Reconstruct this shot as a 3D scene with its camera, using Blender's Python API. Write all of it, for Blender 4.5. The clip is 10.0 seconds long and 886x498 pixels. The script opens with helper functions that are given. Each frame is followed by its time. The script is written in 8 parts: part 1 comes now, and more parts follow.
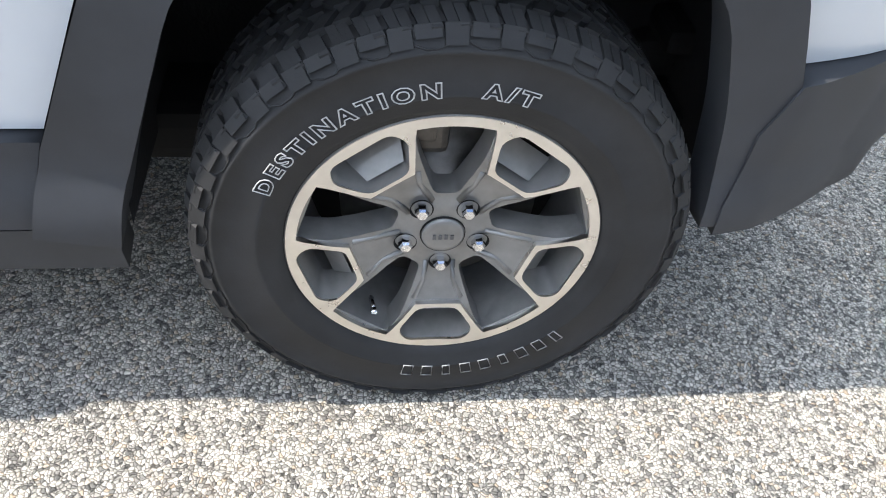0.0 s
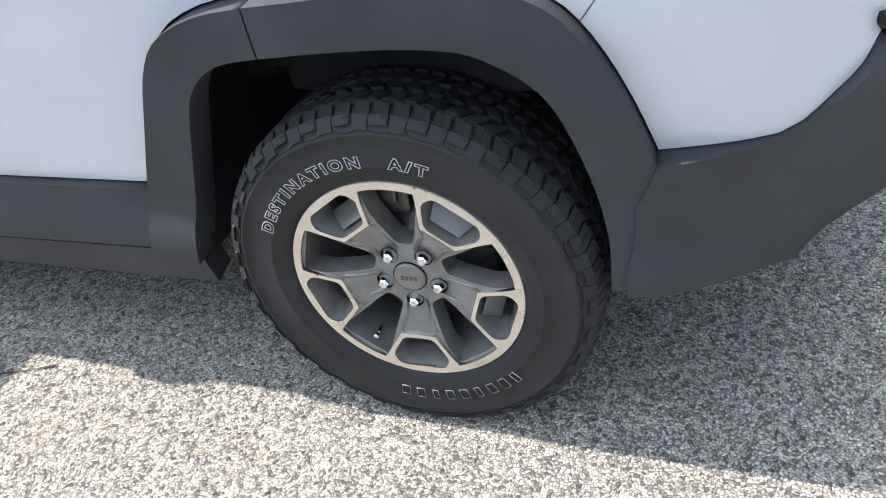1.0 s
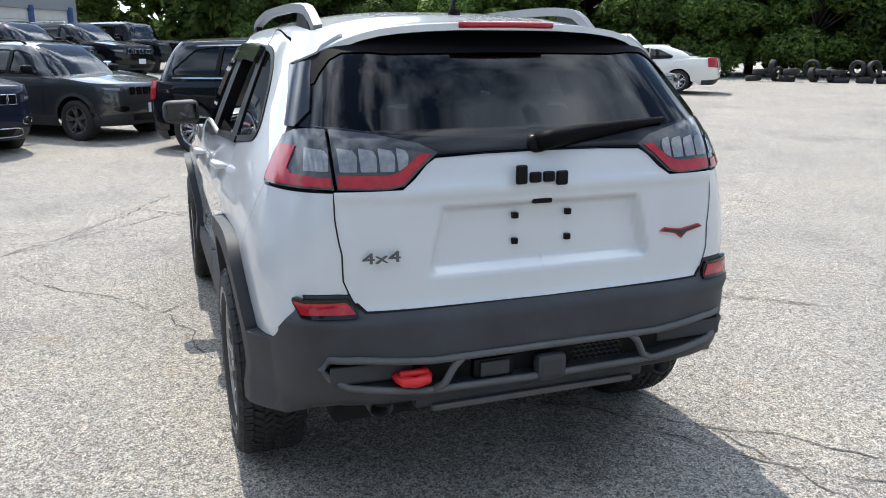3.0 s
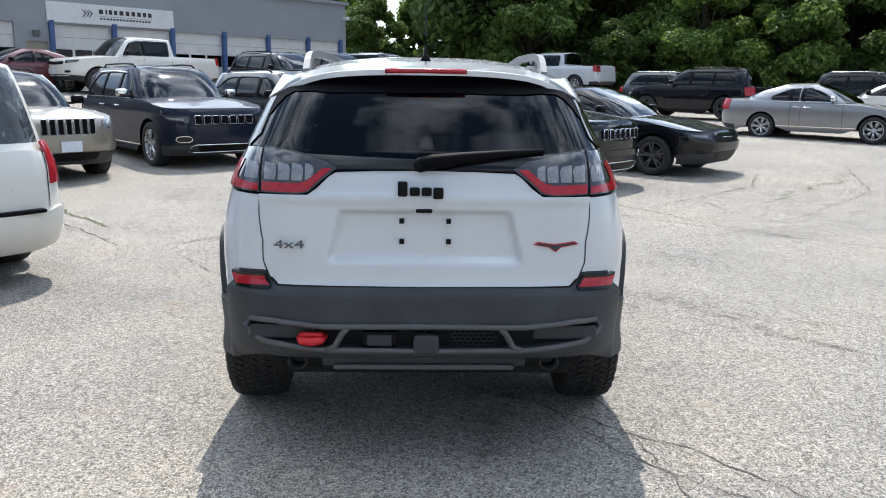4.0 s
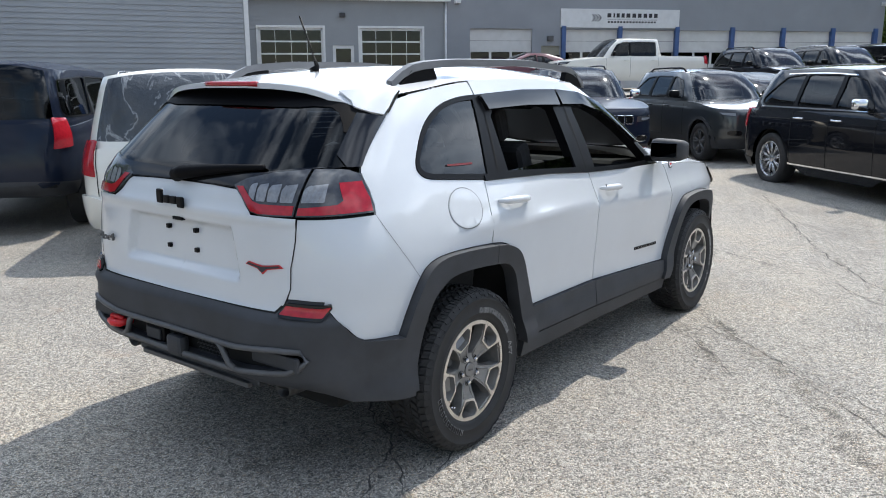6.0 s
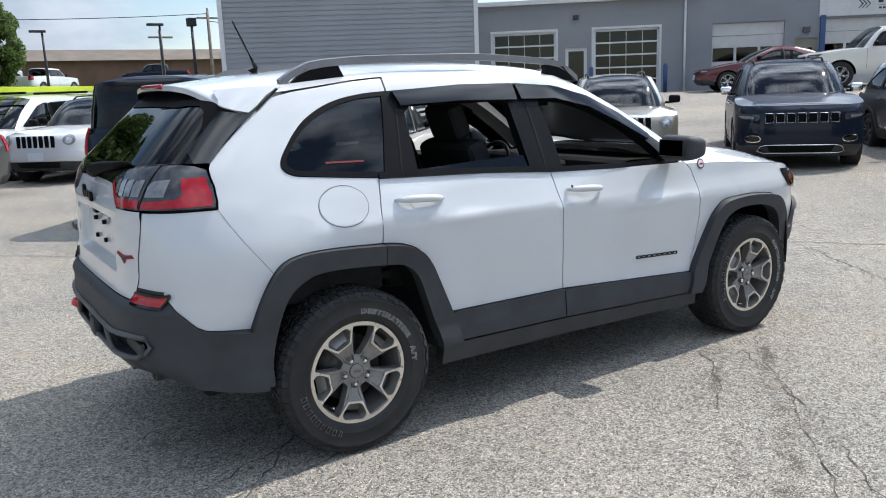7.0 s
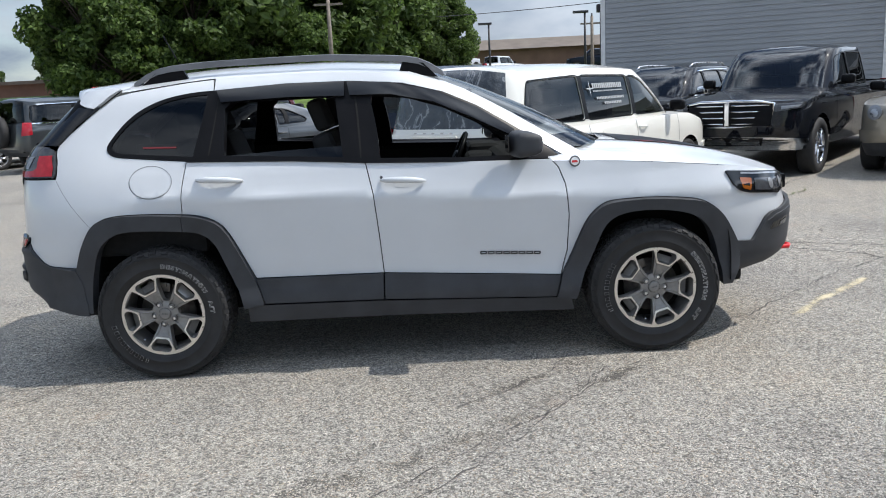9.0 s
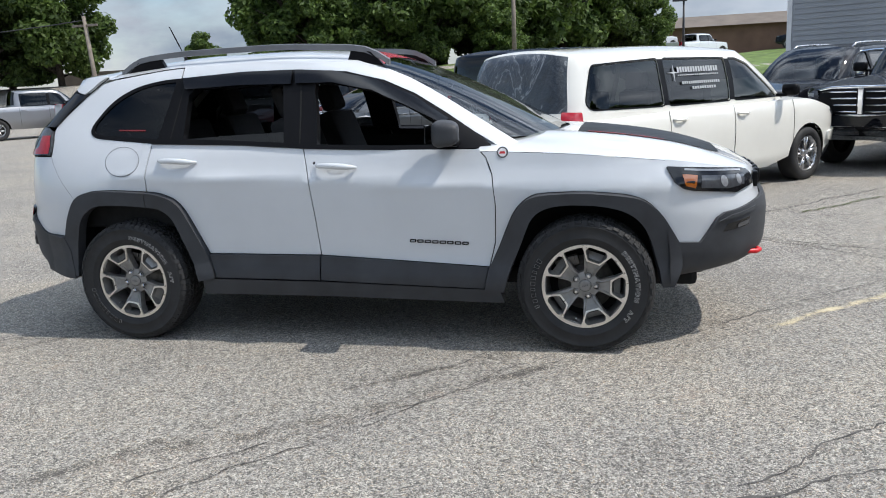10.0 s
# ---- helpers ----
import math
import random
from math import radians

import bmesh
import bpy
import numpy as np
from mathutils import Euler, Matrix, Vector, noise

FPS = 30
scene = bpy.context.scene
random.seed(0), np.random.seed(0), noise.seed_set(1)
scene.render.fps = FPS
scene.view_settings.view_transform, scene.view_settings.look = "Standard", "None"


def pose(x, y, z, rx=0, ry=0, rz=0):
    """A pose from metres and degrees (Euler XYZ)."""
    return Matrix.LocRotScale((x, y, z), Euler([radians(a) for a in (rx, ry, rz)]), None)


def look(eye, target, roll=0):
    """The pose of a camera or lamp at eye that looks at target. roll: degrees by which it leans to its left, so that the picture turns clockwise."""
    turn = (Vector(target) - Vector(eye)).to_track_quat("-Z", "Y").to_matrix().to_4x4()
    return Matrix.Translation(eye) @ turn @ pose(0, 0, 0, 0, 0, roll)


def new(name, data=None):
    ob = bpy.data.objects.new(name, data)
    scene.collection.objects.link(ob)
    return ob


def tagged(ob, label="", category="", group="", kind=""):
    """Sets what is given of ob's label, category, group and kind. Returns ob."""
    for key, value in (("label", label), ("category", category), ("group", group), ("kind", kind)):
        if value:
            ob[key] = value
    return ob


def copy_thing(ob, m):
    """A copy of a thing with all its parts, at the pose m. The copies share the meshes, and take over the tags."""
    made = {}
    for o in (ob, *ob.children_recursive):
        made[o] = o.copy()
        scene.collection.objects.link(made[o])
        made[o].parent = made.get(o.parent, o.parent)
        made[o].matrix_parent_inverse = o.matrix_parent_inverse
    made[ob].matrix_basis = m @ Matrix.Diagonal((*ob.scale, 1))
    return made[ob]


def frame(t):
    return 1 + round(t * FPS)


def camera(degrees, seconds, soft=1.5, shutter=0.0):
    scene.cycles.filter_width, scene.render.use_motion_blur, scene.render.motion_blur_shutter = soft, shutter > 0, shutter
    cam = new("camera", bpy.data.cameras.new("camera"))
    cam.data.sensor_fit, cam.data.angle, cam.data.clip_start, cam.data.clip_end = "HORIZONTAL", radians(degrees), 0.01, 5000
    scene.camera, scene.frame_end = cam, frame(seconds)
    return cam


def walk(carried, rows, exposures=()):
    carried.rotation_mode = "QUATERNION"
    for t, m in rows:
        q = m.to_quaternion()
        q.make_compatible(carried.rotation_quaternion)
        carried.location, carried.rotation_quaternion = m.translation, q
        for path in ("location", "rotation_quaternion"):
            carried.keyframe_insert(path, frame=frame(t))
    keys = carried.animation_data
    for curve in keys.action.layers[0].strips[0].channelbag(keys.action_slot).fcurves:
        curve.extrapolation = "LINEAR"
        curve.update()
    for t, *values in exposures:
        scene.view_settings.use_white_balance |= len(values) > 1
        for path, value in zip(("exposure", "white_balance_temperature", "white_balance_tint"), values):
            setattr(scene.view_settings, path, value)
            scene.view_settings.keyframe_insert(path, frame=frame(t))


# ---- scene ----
cam = camera(58.1, 10.0, soft=1.0)
PATH = [
    (0, (1.216, -1.738, 1.168), (1.461, -0.321, -0.222), 6.2),
    (0.5, (1.439, -1.885, 1.196), (1.297, -0.364, -0.094), -1.9),
    (1, (1.91, -1.943, 1.287), (1.25, -0.472, 0.103), -10.4),
    (1.5, (2.466, -1.857, 1.363), (1.267, -0.631, 0.334), -13.0),
    (2, (3.109, -1.755, 1.407), (1.58, -0.815, 0.526), -8.0),
    (2.5, (3.772, -1.48, 1.486), (2.056, -0.613, 0.938), -1.1),
    (2.7, (4.033, -1.353, 1.505), (2.272, -0.555, 0.993), -0.6),
    (3.8, (5.179, -0.309, 1.551), (3.229, -0.13, 1.143), 0.6),
    (4, (5.287, -0.022, 1.567), (3.329, 0.037, 1.161), 0.8),
    (4.5, (5.301, 0.722, 1.56), (3.363, 0.462, 1.142), 0.7),
    (5, (5.096, 1.496, 1.588), (3.229, 0.917, 1.165), 0.7),
    (5.5, (4.661, 2.207, 1.609), (2.924, 1.307, 1.19), 0.2),
    (5.7, (4.453, 2.486, 1.659), (2.784, 1.469, 1.237), 0.1),
    (6.8, (3.102, 3.651, 1.56), (1.922, 2.087, 1.162), -1.7),
    (7, (2.849, 3.884, 1.569), (1.773, 2.245, 1.172), -2.1),
    (7.5, (2.169, 4.296, 1.561), (1.366, 2.506, 1.169), -2.8),
    (8, (1.428, 4.662, 1.553), (0.906, 2.77, 1.166), -3.6),
    (8.5, (0.662, 4.93, 1.518), (0.429, 2.982, 1.125), -3.4),
    (9, (-0.143, 5.184, 1.501), (-0.167, 3.222, 1.11), -3.0),
    (9.5, (-0.89, 5.186, 1.476), (-0.677, 3.238, 1.075), -2.8),
    (10, (-1.617, 5.067, 1.478), (-1.15, 3.167, 1.063), -2.9),
]
walk(cam, [(t, look(eye, target, roll)) for t, eye, target, roll in PATH], [(0, 2.2), (1, 2.1), (1.5, 1.92), (2, 1.68), (2.5, 1.64), (4, 1.62), (5.5, 1.54), (7, 1.34), (8, 1.3), (10, 1.16)])

# ---------------------------------------------------------------- light
world = bpy.data.worlds.new("world")
scene.world = world
world.use_nodes = True


def build_world():
    nt = world.node_tree
    nt.nodes.clear()
    n = nt.nodes.new
    out, bg = n("ShaderNodeOutputWorld"), n("ShaderNodeBackground")
    sky = n("ShaderNodeTexSky")
    sky.sky_type, sky.sun_disc = "NISHITA", False
    sky.sun_elevation, sky.sun_rotation = radians(57), radians(270)
    sky.air_density, sky.dust_density, sky.ozone_density = 1.0, 0.25, 1.6
    geo = n("ShaderNodeTexCoord")
    mp = n("ShaderNodeMapping")
    mp.inputs["Scale"].default_value = (1.5, 1.5, 3.6)
    mp.inputs["Location"].default_value = (0.35, 0.1, 0.0)
    noi = n("ShaderNodeTexNoise")
    noi.inputs["Scale"].default_value = 2.1
    noi.inputs["Detail"].default_value = 9
    noi.inputs["Roughness"].default_value = 0.56
    ramp = n("ShaderNodeValToRGB")
    ramp.color_ramp.elements[0].position, ramp.color_ramp.elements[1].position = 0.43, 0.62
    shade = n("ShaderNodeTexNoise")
    shade.inputs["Scale"].default_value = 3.1
    shade.inputs["Detail"].default_value = 7
    cloud = n("ShaderNodeValToRGB")
    cloud.color_ramp.elements[0].position, cloud.color_ramp.elements[1].position = 0.36, 0.62
    cloud.color_ramp.elements[0].color = (1.9, 2.35, 2.95, 1)
    cloud.color_ramp.elements[1].color = (3.65, 3.95, 4.4, 1)
    mix = n("ShaderNodeMixRGB")
    ln = nt.links.new
    # clouds stand brighter towards the sun than across from it
    dot = n("ShaderNodeVectorMath")
    dot.operation = "DOT_PRODUCT"
    dot.inputs[1].default_value = Vector((-6.5, 0.0, 10.0)).normalized()
    glow = n("ShaderNodeMapRange")
    glow.interpolation_type = "SMOOTHSTEP"
    glow.inputs["From Min"].default_value, glow.inputs["From Max"].default_value = 0.0, 1.0
    glow.inputs["To Min"].default_value, glow.inputs["To Max"].default_value = 0.46, 2.9
    lit = n("ShaderNodeVectorMath")
    lit.operation = "SCALE"
    ln(geo.outputs["Generated"], dot.inputs[0])
    ln(dot.outputs["Value"], glow.inputs["Value"])
    ln(cloud.outputs["Color"], lit.inputs[0])
    ln(glow.outputs["Result"], lit.inputs["Scale"])
    ln(geo.outputs["Generated"], mp.inputs["Vector"])
    ln(mp.outputs["Vector"], noi.inputs["Vector"])
    ln(mp.outputs["Vector"], shade.inputs["Vector"])
    ln(noi.outputs["Fac"], ramp.inputs["Fac"])
    ln(shade.outputs["Fac"], cloud.inputs["Fac"])
    ln(ramp.outputs["Color"], mix.inputs["Fac"])
    blue = n("ShaderNodeVectorMath")
    blue.operation = "SCALE"
    blue.inputs["Scale"].default_value = 0.40
    ln(sky.outputs["Color"], blue.inputs[0])
    ln(blue.outputs["Vector"], mix.inputs["Color1"])
    ln(lit.outputs["Vector"], mix.inputs["Color2"])
    ln(mix.outputs["Color"], bg.inputs["Color"])
    bg.inputs["Strength"].default_value = 0.15
    ln(bg.outputs["Background"], out.inputs["Surface"])


build_world()
sun = new("sun", bpy.data.lights.new("sun", "SUN"))
sun.data.energy, sun.data.angle, sun.data.color = 1.9, radians(0.6), (1.0, 0.955, 0.88)
sun.matrix_world = look((-6.5, 0.0, 10.0), (0, 0, 0))


# ---------------------------------------------------------------- materials
MATS = {}


def principled(name, base=(0.5, 0.5, 0.5), rough=0.5, metal=0.0, coat=0.0, spec=0.5, ior=1.45):
    m = bpy.data.materials.new(name)
    m.use_nodes = True
    b = m.node_tree.nodes["Principled BSDF"]
    b.inputs["Base Color"].default_value = (*base, 1)
    b.inputs["Roughness"].default_value = rough
    b.inputs["Metallic"].default_value = metal
    b.inputs["Coat Weight"].default_value = coat
    b.inputs["Coat Roughness"].default_value = 0.03
    b.inputs["Specular IOR Level"].default_value = spec
    b.inputs["IOR"].default_value = ior
    MATS[name] = m
    return m, m.node_tree, b


def noise_node(nt, scale, detail=4, rough=0.55, coord="Object", stretch=None):
    tc = nt.nodes.new("ShaderNodeTexCoord")
    t = nt.nodes.new("ShaderNodeTexNoise")
    t.inputs["Scale"].default_value, t.inputs["Detail"].default_value, t.inputs["Roughness"].default_value = scale, detail, rough
    if stretch:
        mp = nt.nodes.new("ShaderNodeMapping")
        mp.inputs["Scale"].default_value = stretch
        nt.links.new(tc.outputs[coord], mp.inputs["Vector"])
        nt.links.new(mp.outputs["Vector"], t.inputs["Vector"])
    else:
        nt.links.new(tc.outputs[coord], t.inputs["Vector"])
    return t


def ramp_node(nt, src, stops):
    r = nt.nodes.new("ShaderNodeValToRGB")
    e = r.color_ramp.elements
    e[0].position, e[0].color = stops[0][0], (*stops[0][1], 1)
    e[1].position, e[1].color = stops[-1][0], (*stops[-1][1], 1)
    for p, c in stops[1:-1]:
        x = e.new(p)
        x.color = (*c, 1)
    nt.links.new(src, r.inputs["Fac"])
    return r


def bump(nt, b, src, strength, dist):
    k = nt.nodes.new("ShaderNodeBump")
    k.inputs["Strength"].default_value, k.inputs["Distance"].default_value = strength, dist
    nt.links.new(src, k.inputs["Height"])
    nt.links.new(k.outputs["Normal"], b.inputs["Normal"])
    return k


def varied(name, base, spread, scale, rough=0.5, rspread=0.1, metal=0.0, coat=0.0, bumps=0.0, bscale=200, bdist=0.001, spec=0.5):
    """A surface whose tone and gloss drift at a large scale, with fine relief."""
    m, nt, b = principled(name, base, rough, metal, coat, spec)
    t = noise_node(nt, scale, 5)
    lo = tuple(c * (1 - spread) for c in base)
    hi = tuple(min(1, c * (1 + spread)) for c in base)
    r = ramp_node(nt, t.outputs["Fac"], [(0.3, lo), (0.7, hi)])
    nt.links.new(r.outputs["Color"], b.inputs["Base Color"])
    mr = nt.nodes.new("ShaderNodeMapRange")
    mr.inputs["To Min"].default_value, mr.inputs["To Max"].default_value = max(0.02, rough - rspread), min(1, rough + rspread)
    nt.links.new(t.outputs["Fac"], mr.inputs["Value"])
    nt.links.new(mr.outputs["Result"], b.inputs["Roughness"])
    if bumps:
        f = noise_node(nt, bscale, 3)
        bump(nt, b, f.outputs["Fac"], bumps, bdist)
    return m


def glass(name, tint, through_share, rough=0.02, ior=1.5):
    """Thin tinted glass: it mirrors by its Fresnel gloss and lets a tinted share of light through."""
    m = bpy.data.materials.new(name)
    m.use_nodes = True
    nt = m.node_tree
    nt.nodes.clear()
    n = nt.nodes.new
    out, mix, tr, gl, fr = n("ShaderNodeOutputMaterial"), n("ShaderNodeMixShader"), n("ShaderNodeBsdfTransparent"), n("ShaderNodeBsdfGlossy"), n("ShaderNodeFresnel")
    tr.inputs["Color"].default_value = (*[c * through_share for c in tint], 1)
    gl.inputs["Roughness"].default_value = rough
    fr.inputs["IOR"].default_value = ior
    nt.links.new(fr.outputs["Fac"], mix.inputs["Fac"])
    nt.links.new(tr.outputs["BSDF"], mix.inputs[1])
    nt.links.new(gl.outputs["BSDF"], mix.inputs[2])
    nt.links.new(mix.outputs["Shader"], out.inputs["Surface"])
    MATS[name] = m
    return m


def paint(name, base, coat=1.0, rough=0.35, metal=0.0, spec=0.5):
    m, nt, b = principled(name, base, rough, metal, coat, spec)
    t = noise_node(nt, 2.2, 6)
    lo = tuple(c * 0.93 for c in base)
    r = ramp_node(nt, t.outputs["Fac"], [(0.3, lo), (0.7, base)])
    nt.links.new(r.outputs["Color"], b.inputs["Base Color"])
    f = noise_node(nt, 900, 2)
    bump(nt, b, f.outputs["Fac"], 0.02, 0.0004)
    return m


white_paint = paint("white_paint", (0.59, 0.61, 0.635))
cream_paint = paint("cream_paint", (0.76, 0.74, 0.68))
black_paint = paint("black_paint", (0.004, 0.005, 0.008), 0.8, 0.5, spec=0.05)
navy_paint = paint("navy_paint", (0.007, 0.012, 0.027), 0.45, 0.5, spec=0.1)
char_paint = paint("charcoal_paint", (0.035, 0.040, 0.043), metal=0.3)
grey_paint = paint("grey_paint", (0.075, 0.08, 0.085), metal=0.5)
silver_paint = paint("silver_paint", (0.30, 0.30, 0.31), metal=0.7)
gold_paint = paint("champagne_paint", (0.28, 0.255, 0.21), metal=0.5)
red_paint = paint("red_paint", (0.10, 0.008, 0.016))
maroon_paint = paint("maroon_paint", (0.07, 0.008, 0.014))
lime = paint("lime_paint", (0.50, 0.62, 0.03))
plastic = varied("textured_black_plastic", (0.036, 0.038, 0.043), 0.25, 6, 0.62, 0.08, bumps=0.35, bscale=700, bdist=0.0006)
plastic_grey = varied("satin_grey_plastic", (0.085, 0.085, 0.088), 0.15, 8, 0.5, 0.08, bumps=0.2, bscale=800, bdist=0.0005)
rail_grey = varied("satin_rail_paint", (0.16, 0.16, 0.165), 0.12, 8, 0.42, 0.08, metal=0.4)
gloss_black = varied("gloss_black_trim", (0.008, 0.008, 0.009), 0.2, 5, 0.09, 0.04)
satin_black = varied("satin_black_trim", (0.006, 0.006, 0.007), 0.2, 5, 0.36, 0.1, spec=0.13)
deep_black = varied("matt_deep_black", (0.004, 0.004, 0.005), 0.2, 5, 0.6, 0.05, spec=0.08)
liner_black = varied("arch_liner_felt", (0.012, 0.012, 0.013), 0.35, 9, 0.9, 0.05, bumps=0.5, bscale=120, bdist=0.003)
# near-black for joints and underbody; in recesses and wheel backs it stands for shade
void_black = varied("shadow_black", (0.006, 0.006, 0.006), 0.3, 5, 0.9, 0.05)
rubber = varied("tyre_rubber", (0.021, 0.0205, 0.021), 0.35, 14, 0.72, 0.12, bumps=0.3, bscale=260, bdist=0.0008)
polished = varied("machined_alloy", (0.74, 0.71, 0.67), 0.08, 30, 0.30, 0.08, metal=1.0, bumps=0.05, bscale=900, bdist=0.0003)
wheel_grey = varied("grey_wheel_paint", (0.215, 0.208, 0.200), 0.18, 25, 0.38, 0.1, metal=0.35, coat=0.3)
dark_steel = varied("brake_steel", (0.13, 0.12, 0.11), 0.4, 30, 0.45, 0.15, metal=0.8)
sooty_steel = varied("sooty_steel", (0.05, 0.048, 0.046), 0.4, 30, 0.4, 0.15, metal=0.6)
chrome = varied("chrome", (0.75, 0.76, 0.78), 0.05, 10, 0.10, 0.04, metal=1.0)
alloy = varied("bright_alloy", (0.55, 0.55, 0.56), 0.1, 10, 0.28, 0.08, metal=0.9)
red_plastic = varied("red_tow_hook", (0.62, 0.02, 0.025), 0.12, 20, 0.35, 0.1)
red_lens = varied("red_lamp_lens", (0.36, 0.012, 0.022), 0.18, 40, 0.14, 0.04, coat=0.35)
clear_lens = varied("clear_lamp_lens", (0.21, 0.22, 0.24), 0.2, 60, 0.12, 0.05, coat=1.0)
smoke_lens = varied("smoked_lamp_lens", (0.050, 0.052, 0.058), 0.25, 40, 0.12, 0.04, coat=0.5)
rib_lens = varied("ribbed_lamp_lens", (0.20, 0.205, 0.215), 0.2, 60, 0.16, 0.05, coat=0.5)
amber_lens = varied("amber_lamp_lens", (0.27, 0.075, 0.010), 0.15, 40, 0.12, 0.04, coat=1.0)
fabric = varied("black_seat_cloth", (0.016, 0.016, 0.017), 0.3, 20, 0.85, 0.05, bumps=0.4, bscale=500, bdist=0.001)
headliner = varied("headliner_cloth", (0.10, 0.10, 0.10), 0.1, 10, 0.9, 0.05)
letter_white = varied("raised_white_rubber", (0.40, 0.39, 0.38), 0.2, 60, 0.7, 0.1)
ink_red = varied("red_decal", (0.50, 0.03, 0.035), 0.1, 30, 0.5, 0.1)
dim_red = varied("faded_red_decal", (0.16, 0.016, 0.02), 0.1, 30, 0.6, 0.1)
strip_red = varied("red_sun_strip", (0.34, 0.03, 0.04), 0.1, 30, 0.25, 0.1)
# mirror tint darkened in place of the dark trees it would reflect
mirror_glass = varied("dim_mirror_glass", (0.05, 0.052, 0.056), 0.03, 10, 0.03, 0.01, metal=1.0)
ink_blue = varied("blue_marker", (0.05, 0.20, 0.50), 0.15, 40, 0.6, 0.1)
ink_dark = varied("dark_ink", (0.03, 0.03, 0.035), 0.15, 40, 0.5, 0.1)
ink_white = varied("white_decal", (0.75, 0.75, 0.75), 0.08, 40, 0.5, 0.1)
faded_white = varied("faded_white_decal", (0.36, 0.37, 0.38), 0.08, 40, 0.5, 0.1)
plate_mat = varied("plate_white", (0.62, 0.66, 0.72), 0.08, 30, 0.4, 0.1)
def film_material():
    m, nt, b = principled("taped_plastic_film", (0.05, 0.05, 0.055), 0.15, 0.0, 0.6)
    big = noise_node(nt, 1.6, 5, 0.6, "Object", (1, 1.5, 0.7))
    big.inputs["Distortion"].default_value = 1.6
    r = ramp_node(nt, big.outputs["Fac"], [(0.36, (0.020, 0.024, 0.030)), (0.515, (0.045, 0.052, 0.060)), (0.535, (0.24, 0.25, 0.26)), (0.555, (0.05, 0.056, 0.064)), (0.66, (0.04, 0.046, 0.054)), (0.68, (0.19, 0.20, 0.21)), (0.70, (0.05, 0.055, 0.06))])
    nt.links.new(r.outputs["Color"], b.inputs["Base Color"])
    f = noise_node(nt, 9, 5, 0.6)
    bump(nt, b, f.outputs["Fac"], 0.8, 0.03)
    return m


film = film_material()
rear_glass = glass("tinted_rear_glass", (0.8, 0.92, 1.0), 0.03, ior=1.36)
side_glass = glass("privacy_glass", (0.9, 0.95, 1.0), 0.06)
clear_glass = glass("windscreen_glass", (0.92, 0.98, 0.96), 0.55, rough=0.03, ior=1.75)
car_glass = glass("car_window_glass", (0.85, 0.95, 0.95), 0.10)


# ---------------------------------------------------------------- geometry tools
def part(name, bm, material, parent=None, label=""):
    me = bpy.data.meshes.new(name)
    if isinstance(bm, bmesh.types.BMesh):
        bm.normal_update()
        bm.to_mesh(me)
        bm.free()
    else:
        me.from_pydata([tuple(v) for v in bm[0]], [], bm[1])
        me.update()
        if len(bm) > 2:
            me.polygons.foreach_set("use_smooth", bm[2])
        if len(bm) > 3 and bm[3] is not None:
            me.normals_split_custom_set_from_vertices(bm[3])
    me.materials.append(material)
    ob = new(name, me)
    if parent is not None:
        ob.parent = parent
    if label:
        ob["label"] = label
    return ob


def thing(name, label, category, group="", kind="", m=None):
    ob = new(name)
    ob.empty_display_size = 0.2
    if m is not None:
        ob.matrix_world = m
    return tagged(ob, label, category, group, kind)


def smooth(ob, on=True):
    ob.data.polygons.foreach_set("use_smooth", [on] * len(ob.data.polygons))
    return ob


def join(*soups):
    v, f, s, n = [], [], [], []
    for soup in soups:
        k = len(v)
        v += list(soup[0])
        f += [tuple(i + k for i in fa) for fa in soup[1]]
        s += list(soup[2]) if len(soup) > 2 else [False] * len(soup[1])
        n += list(soup[3]) if len(soup) > 3 and soup[3] is not None else [(0, 0, 0)] * len(soup[0])
    return v, f, s, n if any(len(soup) > 3 and soup[3] is not None for soup in soups) else None


def box(cx, cy, cz, sx, sy, sz, bevel=0.0, m=None, seg=2):
    bm = bmesh.new()
    bmesh.ops.create_cube(bm, size=1)
    bmesh.ops.scale(bm, vec=(sx, sy, sz), verts=bm.verts)
    if bevel:
        bmesh.ops.bevel(bm, geom=bm.edges[:], offset=bevel, segments=seg, affect="EDGES", profile=0.6)
    bmesh.ops.translate(bm, vec=(cx, cy, cz), verts=bm.verts)
    if m is not None:
        bmesh.ops.transform(bm, matrix=m, verts=bm.verts)
    return bm


def merge(*bms):
    """One bmesh from several."""
    a = bms[0]
    for b in bms[1:]:
        me = bpy.data.meshes.new("tmp")
        b.to_mesh(me)
        b.free()
        a.from_mesh(me)
        bpy.data.meshes.remove(me)
    return a


